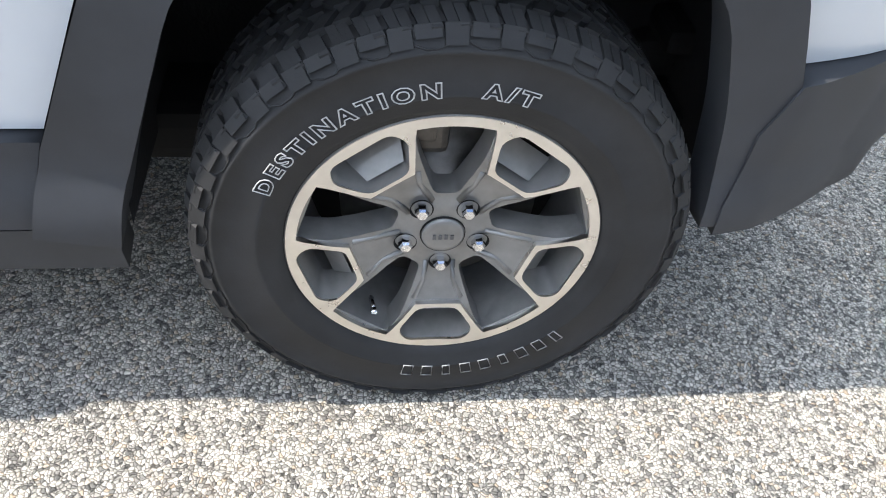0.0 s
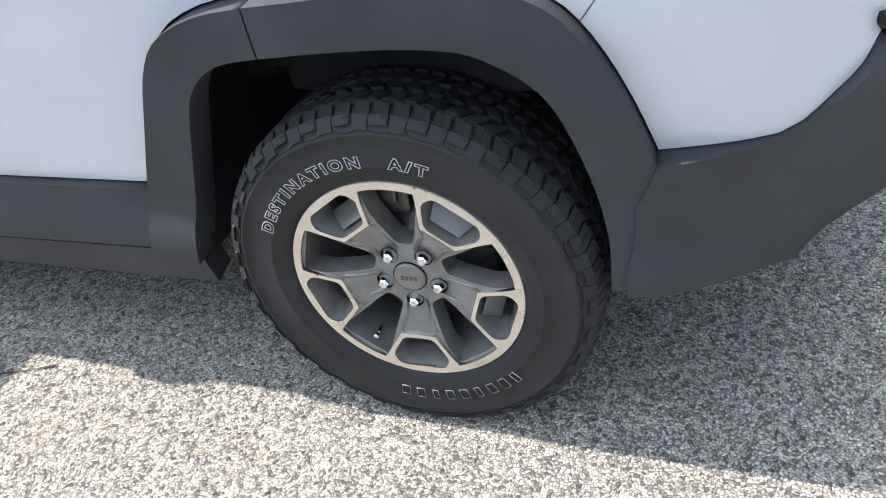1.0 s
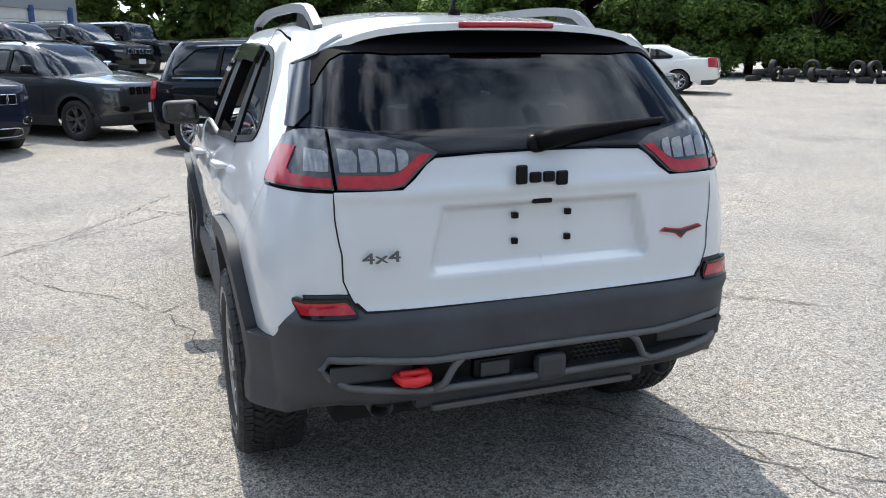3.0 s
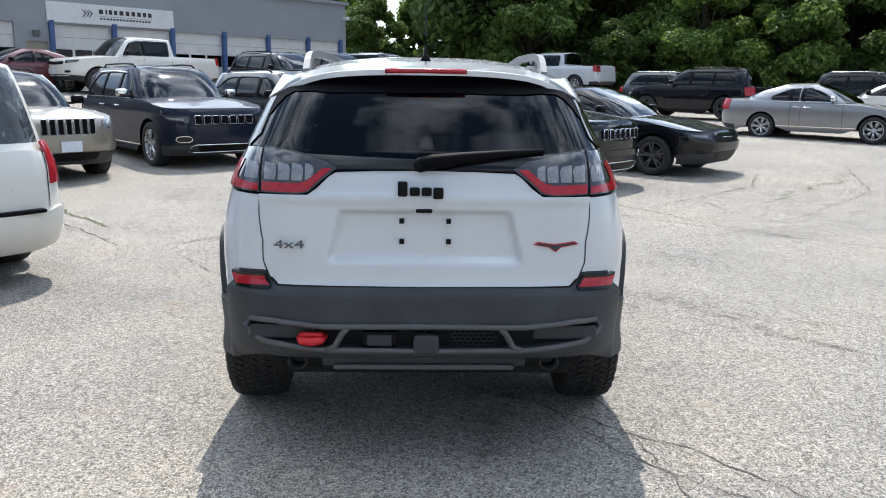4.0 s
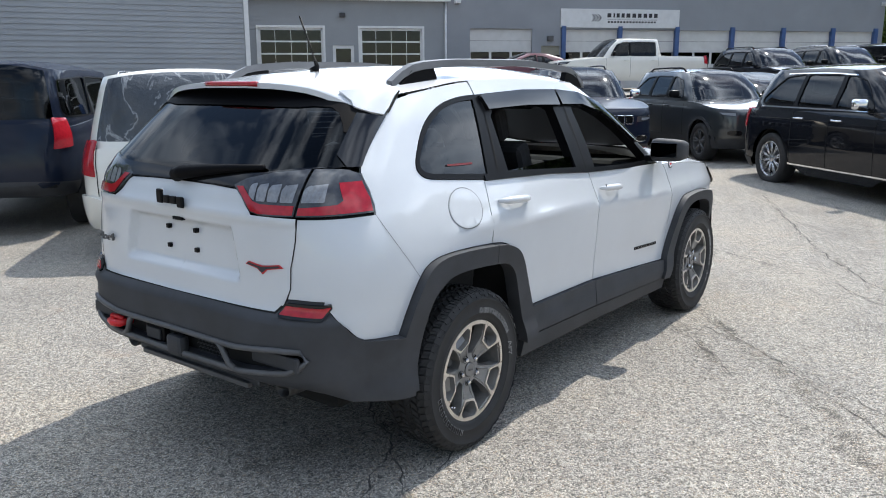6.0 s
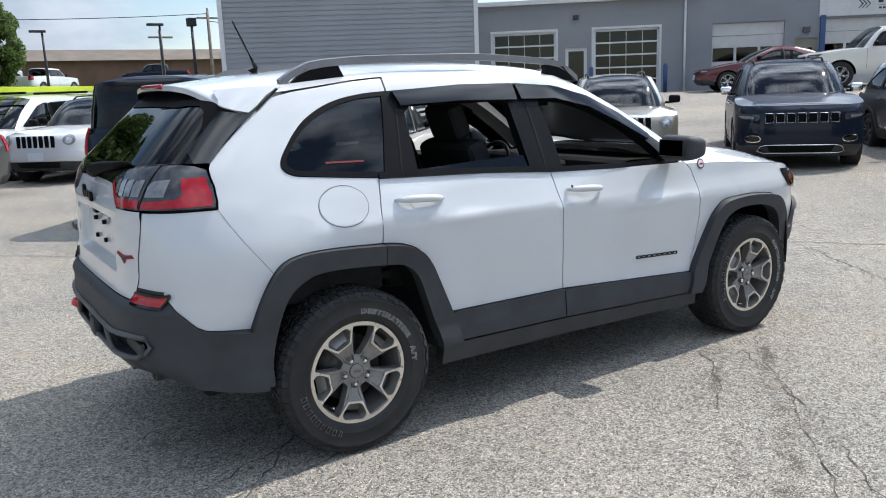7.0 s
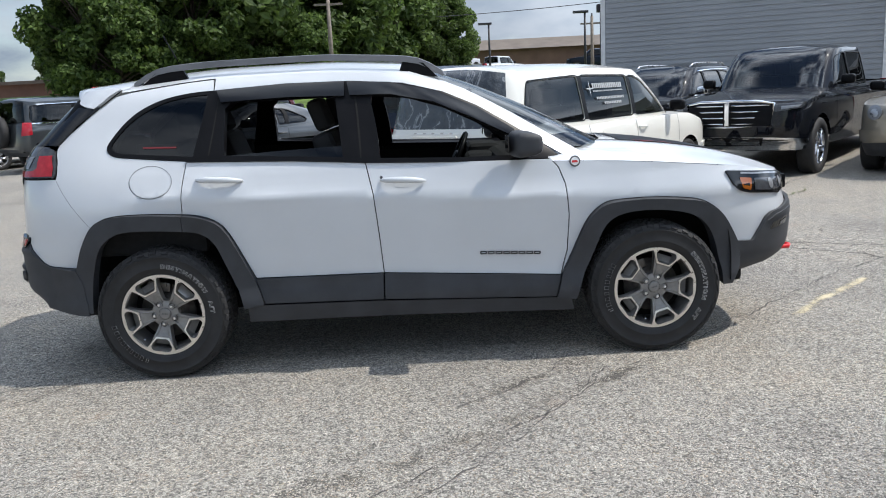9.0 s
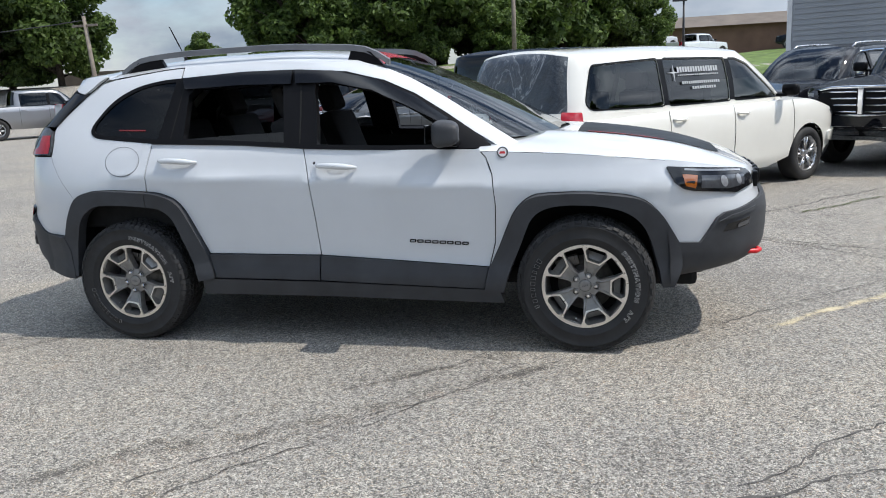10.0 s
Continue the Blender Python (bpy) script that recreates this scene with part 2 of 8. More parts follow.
def tube(points, radius, sides=8, closed=False):
    """A round bar along a row of points."""
    pts = [Vector(p) for p in points]
    n = len(pts)
    v, f = [], []
    rad = radius if isinstance(radius, (list, tuple)) else [radius] * n
    for i, p in enumerate(pts):
        a = pts[i - 1] if (i or closed) else p
        b = pts[(i + 1) % n] if (i < n - 1 or closed) else p
        d = (b - a).normalized()
        up = Vector((0, 0, 1)) if abs(d.z) < 0.95 else Vector((1, 0, 0))
        e1 = d.cross(up).normalized()
        e2 = e1.cross(d)
        for k in range(sides):
            t = 2 * math.pi * k / sides
            v.append(p + (e1 * math.cos(t) + e2 * math.sin(t)) * rad[i])
    m = n if closed else n - 1
    for i in range(m):
        for k in range(sides):
            a, b = i * sides, ((i + 1) % n) * sides
            f.append((a + k, a + (k + 1) % sides, b + (k + 1) % sides, b + k))
    if not closed:
        f.append(tuple(reversed(range(sides))))
        f.append(tuple((n - 1) * sides + k for k in range(sides)))
    return v, f, [True] * len(f)


def lathe(profile, steps, axis="y", close=False):
    """Turn a profile of (radius, along) round the y axis."""
    v, f = [], []
    n = len(profile)
    for i in range(steps):
        t = 2 * math.pi * i / steps
        for r, a in profile:
            v.append((r * math.cos(t), a, r * math.sin(t)))
    for i in range(steps):
        a, b = i * n, ((i + 1) % steps) * n
        for k in range(n - 1 + (1 if close else 0)):
            f.append((a + k, a + (k + 1) % n, b + (k + 1) % n, b + k))
    return v, f, [True] * len(f)


def spline(knots):
    """A smooth monotone curve through (x, value) knots (piecewise cubic)."""
    xs, ys = np.array([k[0] for k in knots], float), np.array([k[1] for k in knots], float)
    o = np.argsort(xs)
    xs, ys = xs[o], ys[o]
    h = np.diff(xs)
    d = np.diff(ys) / h
    m = np.zeros(len(xs))
    m[0], m[-1] = d[0], d[-1]
    for i in range(1, len(xs) - 1):
        m[i] = 0 if d[i - 1] * d[i] <= 0 else 2 * d[i - 1] * d[i] / (d[i - 1] + d[i])

    def at(x):
        x = np.clip(np.asarray(x, float), xs[0], xs[-1])
        i = np.clip(np.searchsorted(xs, x) - 1, 0, len(h) - 1)
        t = (x - xs[i]) / h[i]
        return (ys[i] * (1 + 2 * t) * (1 - t) ** 2 + m[i] * h[i] * t * (1 - t) ** 2
                + ys[i + 1] * t * t * (3 - 2 * t) + m[i + 1] * h[i] * t * t * (t - 1))
    return at


class Quarter:
    """Table of a superellipse quarter: unrolled share -> (along, across)."""
    def __init__(self, n):
        t = np.concatenate([np.linspace(0, 1, 1500) ** 4 * 0.5, 1 - (np.linspace(1, 0, 1500) ** 4) * 0.5]) * math.pi / 2
        self.n = n
        self.m = np.sin(t) ** (2 / n)
        self.k = np.cos(t) ** (2 / n)
        self.u = (self.m + 1 - self.k) / 2

    def mk(self, u):
        u = np.clip(u, 0, 1)
        return np.interp(u, self.u, self.m), np.interp(u, self.u, self.k)


class Shell:
    """An upright skin: at each height a plan outline with a rounded tail and nose and a flat side. q runs along it, x on the flank."""
    def __init__(self, tail, nose, width, nr=6.0, nf=3.3, cr=1.0, cf=-1.0, rise=0.0, soft=None):
        self.rise, self.soft = rise, spline(soft) if soft else None
        self.xr, self.xf, self.w = spline(tail), spline(nose), spline(width)
        self.cr, self.cf, self.Q, self.F = cr, cf, Quarter(nr), Quarter(nf)
        self.AR = 2 * (max(v for _, v in tail) - cr)
        self.AF = 2 * (cf - min(v for _, v in nose))
        self.qr, self.qf = cr + self.AR, cf - self.AF

    def P(self, q, z):
        q, z = np.asarray(q, float), np.asarray(z, float)
        w = self.w(z - self.rise * np.clip(q, -1.2, 1.6) * np.clip((1.15 - z) / 0.15, 0, 1) * np.clip((z - 0.6) / 0.2, 0, 1))
        if self.soft is not None:
            # the crease of the flank dies out towards the tail
            k = np.clip((q - 1.15) / 0.45, 0, 1)
            w = w * (1 - k) + self.soft(z) * k
        mr, kr = self.Q.mk((q - self.cr) / self.AR)
        mf, kf = self.F.mk((self.cf - q) / self.AF)
        x = np.where(q > self.cr, self.cr + (self.xr(z) - self.cr) * mr, np.where(q < self.cf, self.cf + (self.xf(z) - self.cf) * mf, q))
        y = w * np.where(q > self.cr, kr, np.where(q < self.cf, kf, 1.0))
        return np.stack([x, y, z + 0 * x], -1)

    def N(self, q, z):
        e = 0.004
        a = self.P(q + e, z) - self.P(q - e, z)
        b = self.P(q, z + e) - self.P(q, z - e)
        n = np.cross(b, a)
        ln = np.linalg.norm(n, axis=-1, keepdims=True)
        return n / np.maximum(ln, 1e-9)

    def S(self, x, z):
        """q of a point on the flank at x."""
        if x > self.cr:
            m = min((x - self.cr) / (float(self.xr(z)) - self.cr), 0.999)
            k = (1 - m ** self.Q.n) ** (1 / self.Q.n)
            return (self.cr + self.AR * (m + 1 - k) / 2, z)
        if x < self.cf:
            m = min((self.cf - x) / (self.cf - float(self.xf(z))), 0.999)
            k = (1 - m ** self.F.n) ** (1 / self.F.n)
            return (self.cf - self.AF * (m + 1 - k) / 2, z)
        return (x, z)

    def R(self, y, z):
        """q of a point on the tail at y."""
        k = min(abs(y) / float(self.w(z)), 0.9999)
        m = (1 - k ** self.Q.n) ** (1 / self.Q.n)
        return (self.cr + self.AR * (m + 1 - k) / 2, z)

    def T(self, y, z):
        """q of a point on the nose at y."""
        k = min(abs(y) / float(self.w(z)), 0.9999)
        m = (1 - k ** self.F.n) ** (1 / self.F.n)
        return (self.cf - self.AF * (m + 1 - k) / 2, z)


def inside(px, py, poly):
    poly = np.asarray(poly)
    x1, y1 = poly[:, 0], poly[:, 1]
    x2, y2 = np.roll(x1, -1), np.roll(y1, -1)
    hit = np.zeros(len(px), bool)
    for a, b, c, d in zip(x1, y1, x2, y2):
        if b == d:
            continue
        cross = ((b > py) != (d > py)) & (px < (c - a) * (py - b) / (d - b) + a)
        hit ^= cross
    return hit


def fine(poly, step):
    out = []
    for i, a in enumerate(poly):
        b = poly[(i + 1) % len(poly)]
        n = max(1, int(math.ceil(math.dist(a, b) / step)))
        out += [(a[0] + (b[0] - a[0]) * k / n, a[1] + (b[1] - a[1]) * k / n) for k in range(n)]
    return out


def rounded(poly, r, seg=4):
    """The polygon with its corners rounded by about r."""
    out = []
    n = len(poly)
    for i, p in enumerate(poly):
        a, b = Vector(poly[i - 1]), Vector(poly[(i + 1) % n])
        p = Vector(p)
        da, db = min(r, (a - p).length * 0.45), min(r, (b - p).length * 0.45)
        s, e = p + (a - p).normalized() * da, p + (b - p).normalized() * db
        for k in range(seg + 1):
            t = k / seg
            out.append(tuple(s * (1 - t) ** 2 + p * 2 * t * (1 - t) + e * t * t))
    return out


def inset(poly, d):
    """The polygon drawn in by d (out for a negative d)."""
    n = len(poly)
    area = sum(poly[i - 1][0] * poly[i][1] - poly[i][0] * poly[i - 1][1] for i in range(n))
    sgn = 1 if area > 0 else -1
    out = []
    for i in range(n):
        a, p, b = Vector(poly[i - 1]), Vector(poly[i]), Vector(poly[(i + 1) % n])
        e1, e2 = (p - a), (b - p)
        if e1.length < 1e-7 or e2.length < 1e-7:
            out.append(tuple(p))
            continue
        e1, e2 = e1.normalized(), e2.normalized()
        n1, n2 = Vector((-e1.y, e1.x)) * sgn, Vector((-e2.y, e2.x)) * sgn
        h = n1 + n2
        if h.length < 1e-5:
            out.append(tuple(p))
            continue
        h = h.normalized()
        k = d / max(0.45, h.dot(n1))
        out.append(tuple(p + h * k))
    return out


def flat_mesh(poly, holes, step):
    """Triangles of a plane region with holes: points, faces, and the closed border edges."""
    loops = [fine(poly, step)] + [fine(h, step) for h in holes]
    pts, edges = [], []
    for lp in loops:
        k = len(pts)
        pts += lp
        edges += [(k + i, k + (i + 1) % len(lp)) for i in range(len(lp))]
    arr = np.array(pts)
    x0, y0 = arr.min(0)
    x1, y1 = arr.max(0)
    gx, gy = np.meshgrid(np.arange(x0 + step * 0.51, x1, step), np.arange(y0 + step * 0.51, y1, step))
    gx, gy = gx.ravel(), gy.ravel()
    keep = inside(gx, gy, loops[0])
    for h in loops[1:]:
        keep &= ~inside(gx, gy, h)
    gx, gy = gx[keep], gy[keep]
    if len(gx):
        far = np.ones(len(gx), bool)
        for i in range(0, len(arr), 400):
            d = np.hypot(gx[:, None] - arr[None, i:i + 400, 0], gy[:, None] - arr[None, i:i + 400, 1])
            far &= d.min(1) > step * 0.45
        pts = pts + list(zip(gx[far], gy[far]))
    from mathutils import geometry
    v, e, f, _, _, _ = geometry.delaunay_2d_cdt([Vector(p) for p in pts], edges, [], 0, 1e-6)
    va = np.array([(p.x, p.y) for p in v])
    fa = np.array([tuple(t) for t in f])
    c = va[fa].mean(1)
    keep = inside(c[:, 0], c[:, 1], loops[0])
    for h in loops[1:]:
        keep &= ~inside(c[:, 0], c[:, 1], h)
    fa = fa[keep]
    a, b, cc = va[fa[:, 0]], va[fa[:, 1]], va[fa[:, 2]]
    flip = ((b - a)[:, 0] * (cc - a)[:, 1] - (b - a)[:, 1] * (cc - a)[:, 0]) < 0
    fa[flip] = fa[flip][:, ::-1]
    return va, fa


def border(fa):
    seen = {}
    for t in fa:
        for i in range(3):
            seen[(t[i], t[(i + 1) % 3])] = 1
    return [e for e in seen if (e[1], e[0]) not in seen]


def skin(va, fa, place, normal, off=0.0, depth=0.0, flip=False):
    """Lay a plane mesh on a surface; depth folds its border inwards."""
    q, z = va[:, 0], va[:, 1]
    P, N = place(q, z), normal(q, z)
    P = P + N * off
    V = [tuple(p) for p in P]
    F = [tuple(t) if flip else tuple(t[::-1]) for t in fa.tolist()]
    S = [True] * len(F)
    # shading normals of the true surface, so that thin border triangles do not show
    e = 0.003
    a, b = place(q + e, z) - place(q - e, z), place(q, z + e) - place(q, z - e)
    M = np.cross(a, b)
    M /= np.maximum(np.linalg.norm(M, axis=-1, keepdims=True), 1e-9)
    M *= np.where((M * N).sum(-1, keepdims=True) < 0, -1.0, 1.0)
    if depth:
        B = P - N * depth
        edges = border(fa)
        top, low = {}, {}
        for e in edges:
            if abs(P[e[0]][1]) < 2e-3 and abs(P[e[1]][1]) < 2e-3:
                continue
            for i in e:
                if i not in top:
                    top[i] = len(V)
                    V.append(tuple(P[i]))
                    low[i] = len(V)
                    V.append(tuple(B[i]))
            a, b = e
            quad = (top[a], top[b], low[b], low[a])
            F.append(quad[::-1] if flip else quad)
            S.append(False)
    return V, F, S, [tuple(n) for n in M] + [(0.0, 0.0, 0.0)] * (len(V) - len(M))


def mirror(soup):
    V, F, S = soup[:3]
    nrm = [(x, -y, z) for x, y, z in soup[3]] if len(soup) > 3 and soup[3] is not None else None
    return [(x, -y, z) for x, y, z in V], [f[::-1] for f in F], list(S), nrm


def eased(pts, rounds=2):
    """An open line with its corners cut, ends kept."""
    for _ in range(rounds):
        out = [pts[0]]
        for a, b in zip(pts, pts[1:]):
            out += [(a[0] * 0.75 + b[0] * 0.25, a[1] * 0.75 + b[1] * 0.25), (a[0] * 0.25 + b[0] * 0.75, a[1] * 0.25 + b[1] * 0.75)]
        pts = out + [pts[-1]]
    return pts


def patch(shell, poly, holes=(), step=0.05, off=0.0, depth=0.0):
    va, fa = flat_mesh(poly, holes, step)
    return skin(va, fa, shell.P, shell.N, off, depth)


def field(poly, fn, holes=(), step=0.06, off=0.0, depth=0.0):
    """A region in plan laid on a height field fn(x, y)."""
    va, fa = flat_mesh(poly, holes, step)

    def place(x, y):
        return np.stack([x, y, fn(x, y)], -1)

    def normal(x, y):
        e = 0.004
        n = np.stack([-(fn(x + e, y) - fn(x - e, y)) / (2 * e), -(fn(x, y + e) - fn(x, y - e)) / (2 * e), np.ones_like(x)], -1)
        return n / np.linalg.norm(n, axis=-1, keepdims=True)
    return skin(va, fa, place, normal, off, depth, flip=True)


def meet(shell, q, fn, lo, hi):
    """The height at which the skin at q meets the height field fn."""
    for _ in range(40):
        mid = (lo + hi) / 2
        p = shell.P(q, mid)
        if p[2] < float(fn(p[0], p[1])):
            lo = mid
        else:
            hi = mid
    return (lo + hi) / 2


def prism(poly, thick, m, bevel=0.0):
    """A plate of thickness thick from a polygon in its own plane, placed by m."""
    bm = bmesh.new()
    vs = [bm.verts.new((x, y, 0)) for x, y in poly]
    f = bm.faces.new(vs)
    r = bmesh.ops.extrude_face_region(bm, geom=[f])
    bmesh.ops.translate(bm, vec=(0, 0, thick), verts=[g for g in r["geom"] if isinstance(g, bmesh.types.BMVert)])
    bmesh.ops.recalc_face_normals(bm, faces=bm.faces)
    if bevel:
        bmesh.ops.bevel(bm, geom=bm.edges[:], offset=bevel, segments=2, affect="EDGES")
    bmesh.ops.transform(bm, matrix=m, verts=bm.verts)
    return bm


def text_soup(word, size, outline=0.0, raise_by=0.0, spacing=1.0):
    """The letters of a word as one mesh in the xy plane, from the built-in font."""
    cu = bpy.data.curves.new("lettering", "FONT")
    cu.body, cu.size, cu.align_x = word, size, "CENTER"
    cu.resolution_u, cu.space_character = 3, spacing
    if outline:
        cu.offset = 0.0013
    if outline:
        cu.fill_mode, cu.bevel_depth, cu.bevel_resolution = "NONE", outline, 0
    else:
        cu.extrude = raise_by
    ob = bpy.data.objects.new("lettering", cu)
    scene.collection.objects.link(ob)
    dg = bpy.context.evaluated_depsgraph_get()
    me = bpy.data.meshes.new_from_object(ob.evaluated_get(dg))
    v = [tuple(p.co) for p in me.vertices]
    f = [tuple(p.vertices) for p in me.polygons]
    bpy.data.objects.remove(ob)
    bpy.data.curves.remove(cu)
    bpy.data.meshes.remove(me)
    return v, f, [False] * len(f)


def moved(soup, m):
    return [tuple(m @ Vector(p)) for p in soup[0]], soup[1], soup[2]


# ---------------------------------------------------------------- ground
def lot_height(x, y):
    """The lot: level round the white car, rising gently past it, then up to the workshop's apron; a grass bank lies behind."""
    x, y = np.asarray(x, float), np.asarray(y, float)

    def ease(v):
        v = np.clip(v, 0, 1)
        return v * v * (3 - 2 * v)
    p = -(x * 0.667 + y * 0.745)
    tilt = 0.45 * ease((-x - 1.5) / 24.0) * (0.35 + 0.65 * ease((y + 16) / 14))
    apron = 0.95 * ease((p - 9.0) / 17.0) * ease((-x + 8) / 18.0)
    bank = (1.0 + 1.3 * ease((x + 11.0) / 8.0)) * ease((-y - 34.0) / 7.0) + 0.5 * ease((-y - 50.0) / 15.0) * ease((24 - x) / 14.0) * ease((x + 40) / 12.0)
    knoll = 1.15 * np.exp(-((x + 16.4) / 11.0) ** 2 - ((y + 72.5) / 7.0) ** 2)
    return tilt + np.maximum(apron, bank) + knoll


def build_ground():
    m, nt, b = principled("worn_aggregate_asphalt", (0.3, 0.3, 0.28), 0.9)
    tc = nt.nodes.new("ShaderNodeTexCoord")
    vo = nt.nodes.new("ShaderNodeTexVoronoi")
    vo.inputs["Scale"].default_value = 140
    vo2 = nt.nodes.new("ShaderNodeTexVoronoi")
    vo2.inputs["Scale"].default_value = 140
    vo2.feature = "DISTANCE_TO_EDGE"
    warp = nt.nodes.new("ShaderNodeTexNoise")
    warp.inputs["Scale"].default_value, warp.inputs["Detail"].default_value = 60, 2
    add = nt.nodes.new("ShaderNodeMixRGB")
    add.blend_type, add.inputs["Fac"].default_value = "ADD", 0.012
    ln = nt.links.new
    ln(tc.outputs["Object"], warp.inputs["Vector"])
    ln(tc.outputs["Object"], add.inputs["Color1"])
    ln(warp.outputs["Color"], add.inputs["Color2"])
    ln(add.outputs["Color"], vo.inputs["Vector"])
    ln(add.outputs["Color"], vo2.inputs["Vector"])
    sep = nt.nodes.new("ShaderNodeSeparateColor")
    ln(vo.outputs["Color"], sep.inputs["Color"])
    stones = ramp_node(nt, sep.outputs["Red"], [(0.0, (0.115, 0.111, 0.106)), (0.14, (0.22, 0.212, 0.20)), (0.36, (0.40, 0.38, 0.348)), (0.64, (0.54, 0.512, 0.468)), (0.86, (0.65, 0.622, 0.575)), (0.94, (0.55, 0.48, 0.40)), (1.0, (0.40, 0.32, 0.24))])
    gaps = ramp_node(nt, vo2.outputs["Distance"], [(0.0, (0.16, 0.155, 0.15)), (0.05, (0.42, 0.415, 0.41)), (0.13, (1, 1, 1))])
    mul = nt.nodes.new("ShaderNodeMixRGB")
    mul.blend_type, mul.inputs["Fac"].default_value = "MULTIPLY", 1.0
    ln(stones.outputs["Color"], mul.inputs["Color1"])
    ln(gaps.outputs["Color"], mul.inputs["Color2"])
    big = noise_node(nt, 0.55, 8, 0.62)
    tone = ramp_node(nt, big.outputs["Fac"], [(0.30, (0.74, 0.74, 0.75)), (0.5, (0.98, 0.975, 0.96)), (0.72, (1.15, 1.10, 1.02))])
    mul2 = nt.nodes.new("ShaderNodeMixRGB")
    mul2.blend_type, mul2.inputs["Fac"].default_value = "MULTIPLY", 1.0
    clump = noise_node(nt, 22, 4, 0.7)
    ctone = ramp_node(nt, clump.outputs["Fac"], [(0.34, (0.70, 0.70, 0.71)), (0.5, (1.0, 1.0, 0.99)), (0.66, (1.22, 1.21, 1.19))])
    mul3 = nt.nodes.new("ShaderNodeMixRGB")
    mul3.blend_type, mul3.inputs["Fac"].default_value = "MULTIPLY", 0.6
    ln(mul.outputs["Color"], mul3.inputs["Color1"])
    ln(ctone.outputs["Color"], mul3.inputs["Color2"])
    ln(mul3.outputs["Color"], mul2.inputs["Color1"])
    ln(tone.outputs["Color"], mul2.inputs["Color2"])
    # larger stones here and there, seen from further off
    vb = nt.nodes.new("ShaderNodeTexVoronoi")
    vb.inputs["Scale"].default_value = 70
    ln(add.outputs["Color"], vb.inputs["Vector"])
    sb = nt.nodes.new("ShaderNodeSeparateColor")
    ln(vb.outputs["Color"], sb.inputs["Color"])
    btone = ramp_node(nt, sb.outputs["Green"], [(0.0, (0.62, 0.61, 0.60)), (0.35, (0.94, 0.93, 0.92)), (1.0, (1.20, 1.18, 1.15))])
    mulb = nt.nodes.new("ShaderNodeMixRGB")
    mulb.blend_type, mulb.inputs["Fac"].default_value = "MULTIPLY", 0.7
    ln(mul2.outputs["Color"], mulb.inputs["Color1"])
    ln(btone.outputs["Color"], mulb.inputs["Color2"])
    rust = noise_node(nt, 2.3, 6, 0.7)
    rmask = ramp_node(nt, rust.outputs["Fac"], [(0.60, (0, 0, 0)), (0.75, (0.5, 0.5, 0.5))])
    mixr = nt.nodes.new("ShaderNodeMixRGB")
    mixr.inputs["Color2"].default_value = (0.36, 0.26, 0.19, 1)
    ln(rmask.outputs["Color"], mixr.inputs["Fac"])
    ln(mulb.outputs["Color"], mixr.inputs["Color1"])
    ln(mixr.outputs["Color"], b.inputs["Base Color"])
    inv = nt.nodes.new("ShaderNodeMath")
    inv.operation = "MINIMUM"
    inv.inputs[1].default_value = 0.25
    ln(vo2.outputs["Distance"], inv.inputs[0])
    bump(nt, b, inv.outputs["Value"], 0.8, 0.012)
    # one sheet: fine near the car, coarse to the horizon
    xs = sorted(set(list(np.arange(-44, 44.1, 2.0)) + [-1500, -700, -300, -140, -80, -60, 60, 80, 140, 300, 700, 1500]))
    v = [(x, y, float(lot_height(x, y)) if max(abs(x), abs(y)) < 90 else float(lot_height(x * 60 / max(abs(x), abs(y)), y * 60 / max(abs(x), abs(y))))) for y in xs for x in xs]
    n = len(xs)
    f = [(j * n + i, j * n + i + 1, (j + 1) * n + i + 1, (j + 1) * n + i) for j in range(n - 1) for i in range(n - 1)]
    ob = part("ground", (v, f, [True] * len(f)), m)
    tagged(ob, "worn pale exposed-aggregate asphalt of a car lot, cracked and stained", "ground", kind="structure")


build_ground()


# ---------------------------------------------------------------- wheel with machined five-spoke rim
def arc_pts(r, a0, a1, n):
    return [(r * math.cos(math.radians(a0 + (a1 - a0) * i / n)), r * math.sin(math.radians(a0 + (a1 - a0) * i / n))) for i in range(n + 1)]


def polar(lat, rad, ang):
    a = math.radians(ang)
    c, s = math.cos(a), math.sin(a)
    return (rad * c - lat * s, rad * s + lat * c)


def plate_skin(poly, holes, hfun, step, depth):
    """A face in the wheel's plane at height hfun(r) along y, with folded edges."""
    va, fa = flat_mesh(poly, holes, step)

    def place(x, z):
        return np.stack([x, hfun(np.hypot(x, z)), z], -1)

    def normal(x, z):
        return np.stack([0 * x, 1 + 0 * x, 0 * x], -1)
    return skin(va, fa, place, normal, 0, depth)


POCKETS = [-90 + 72 * i for i in range(5)]


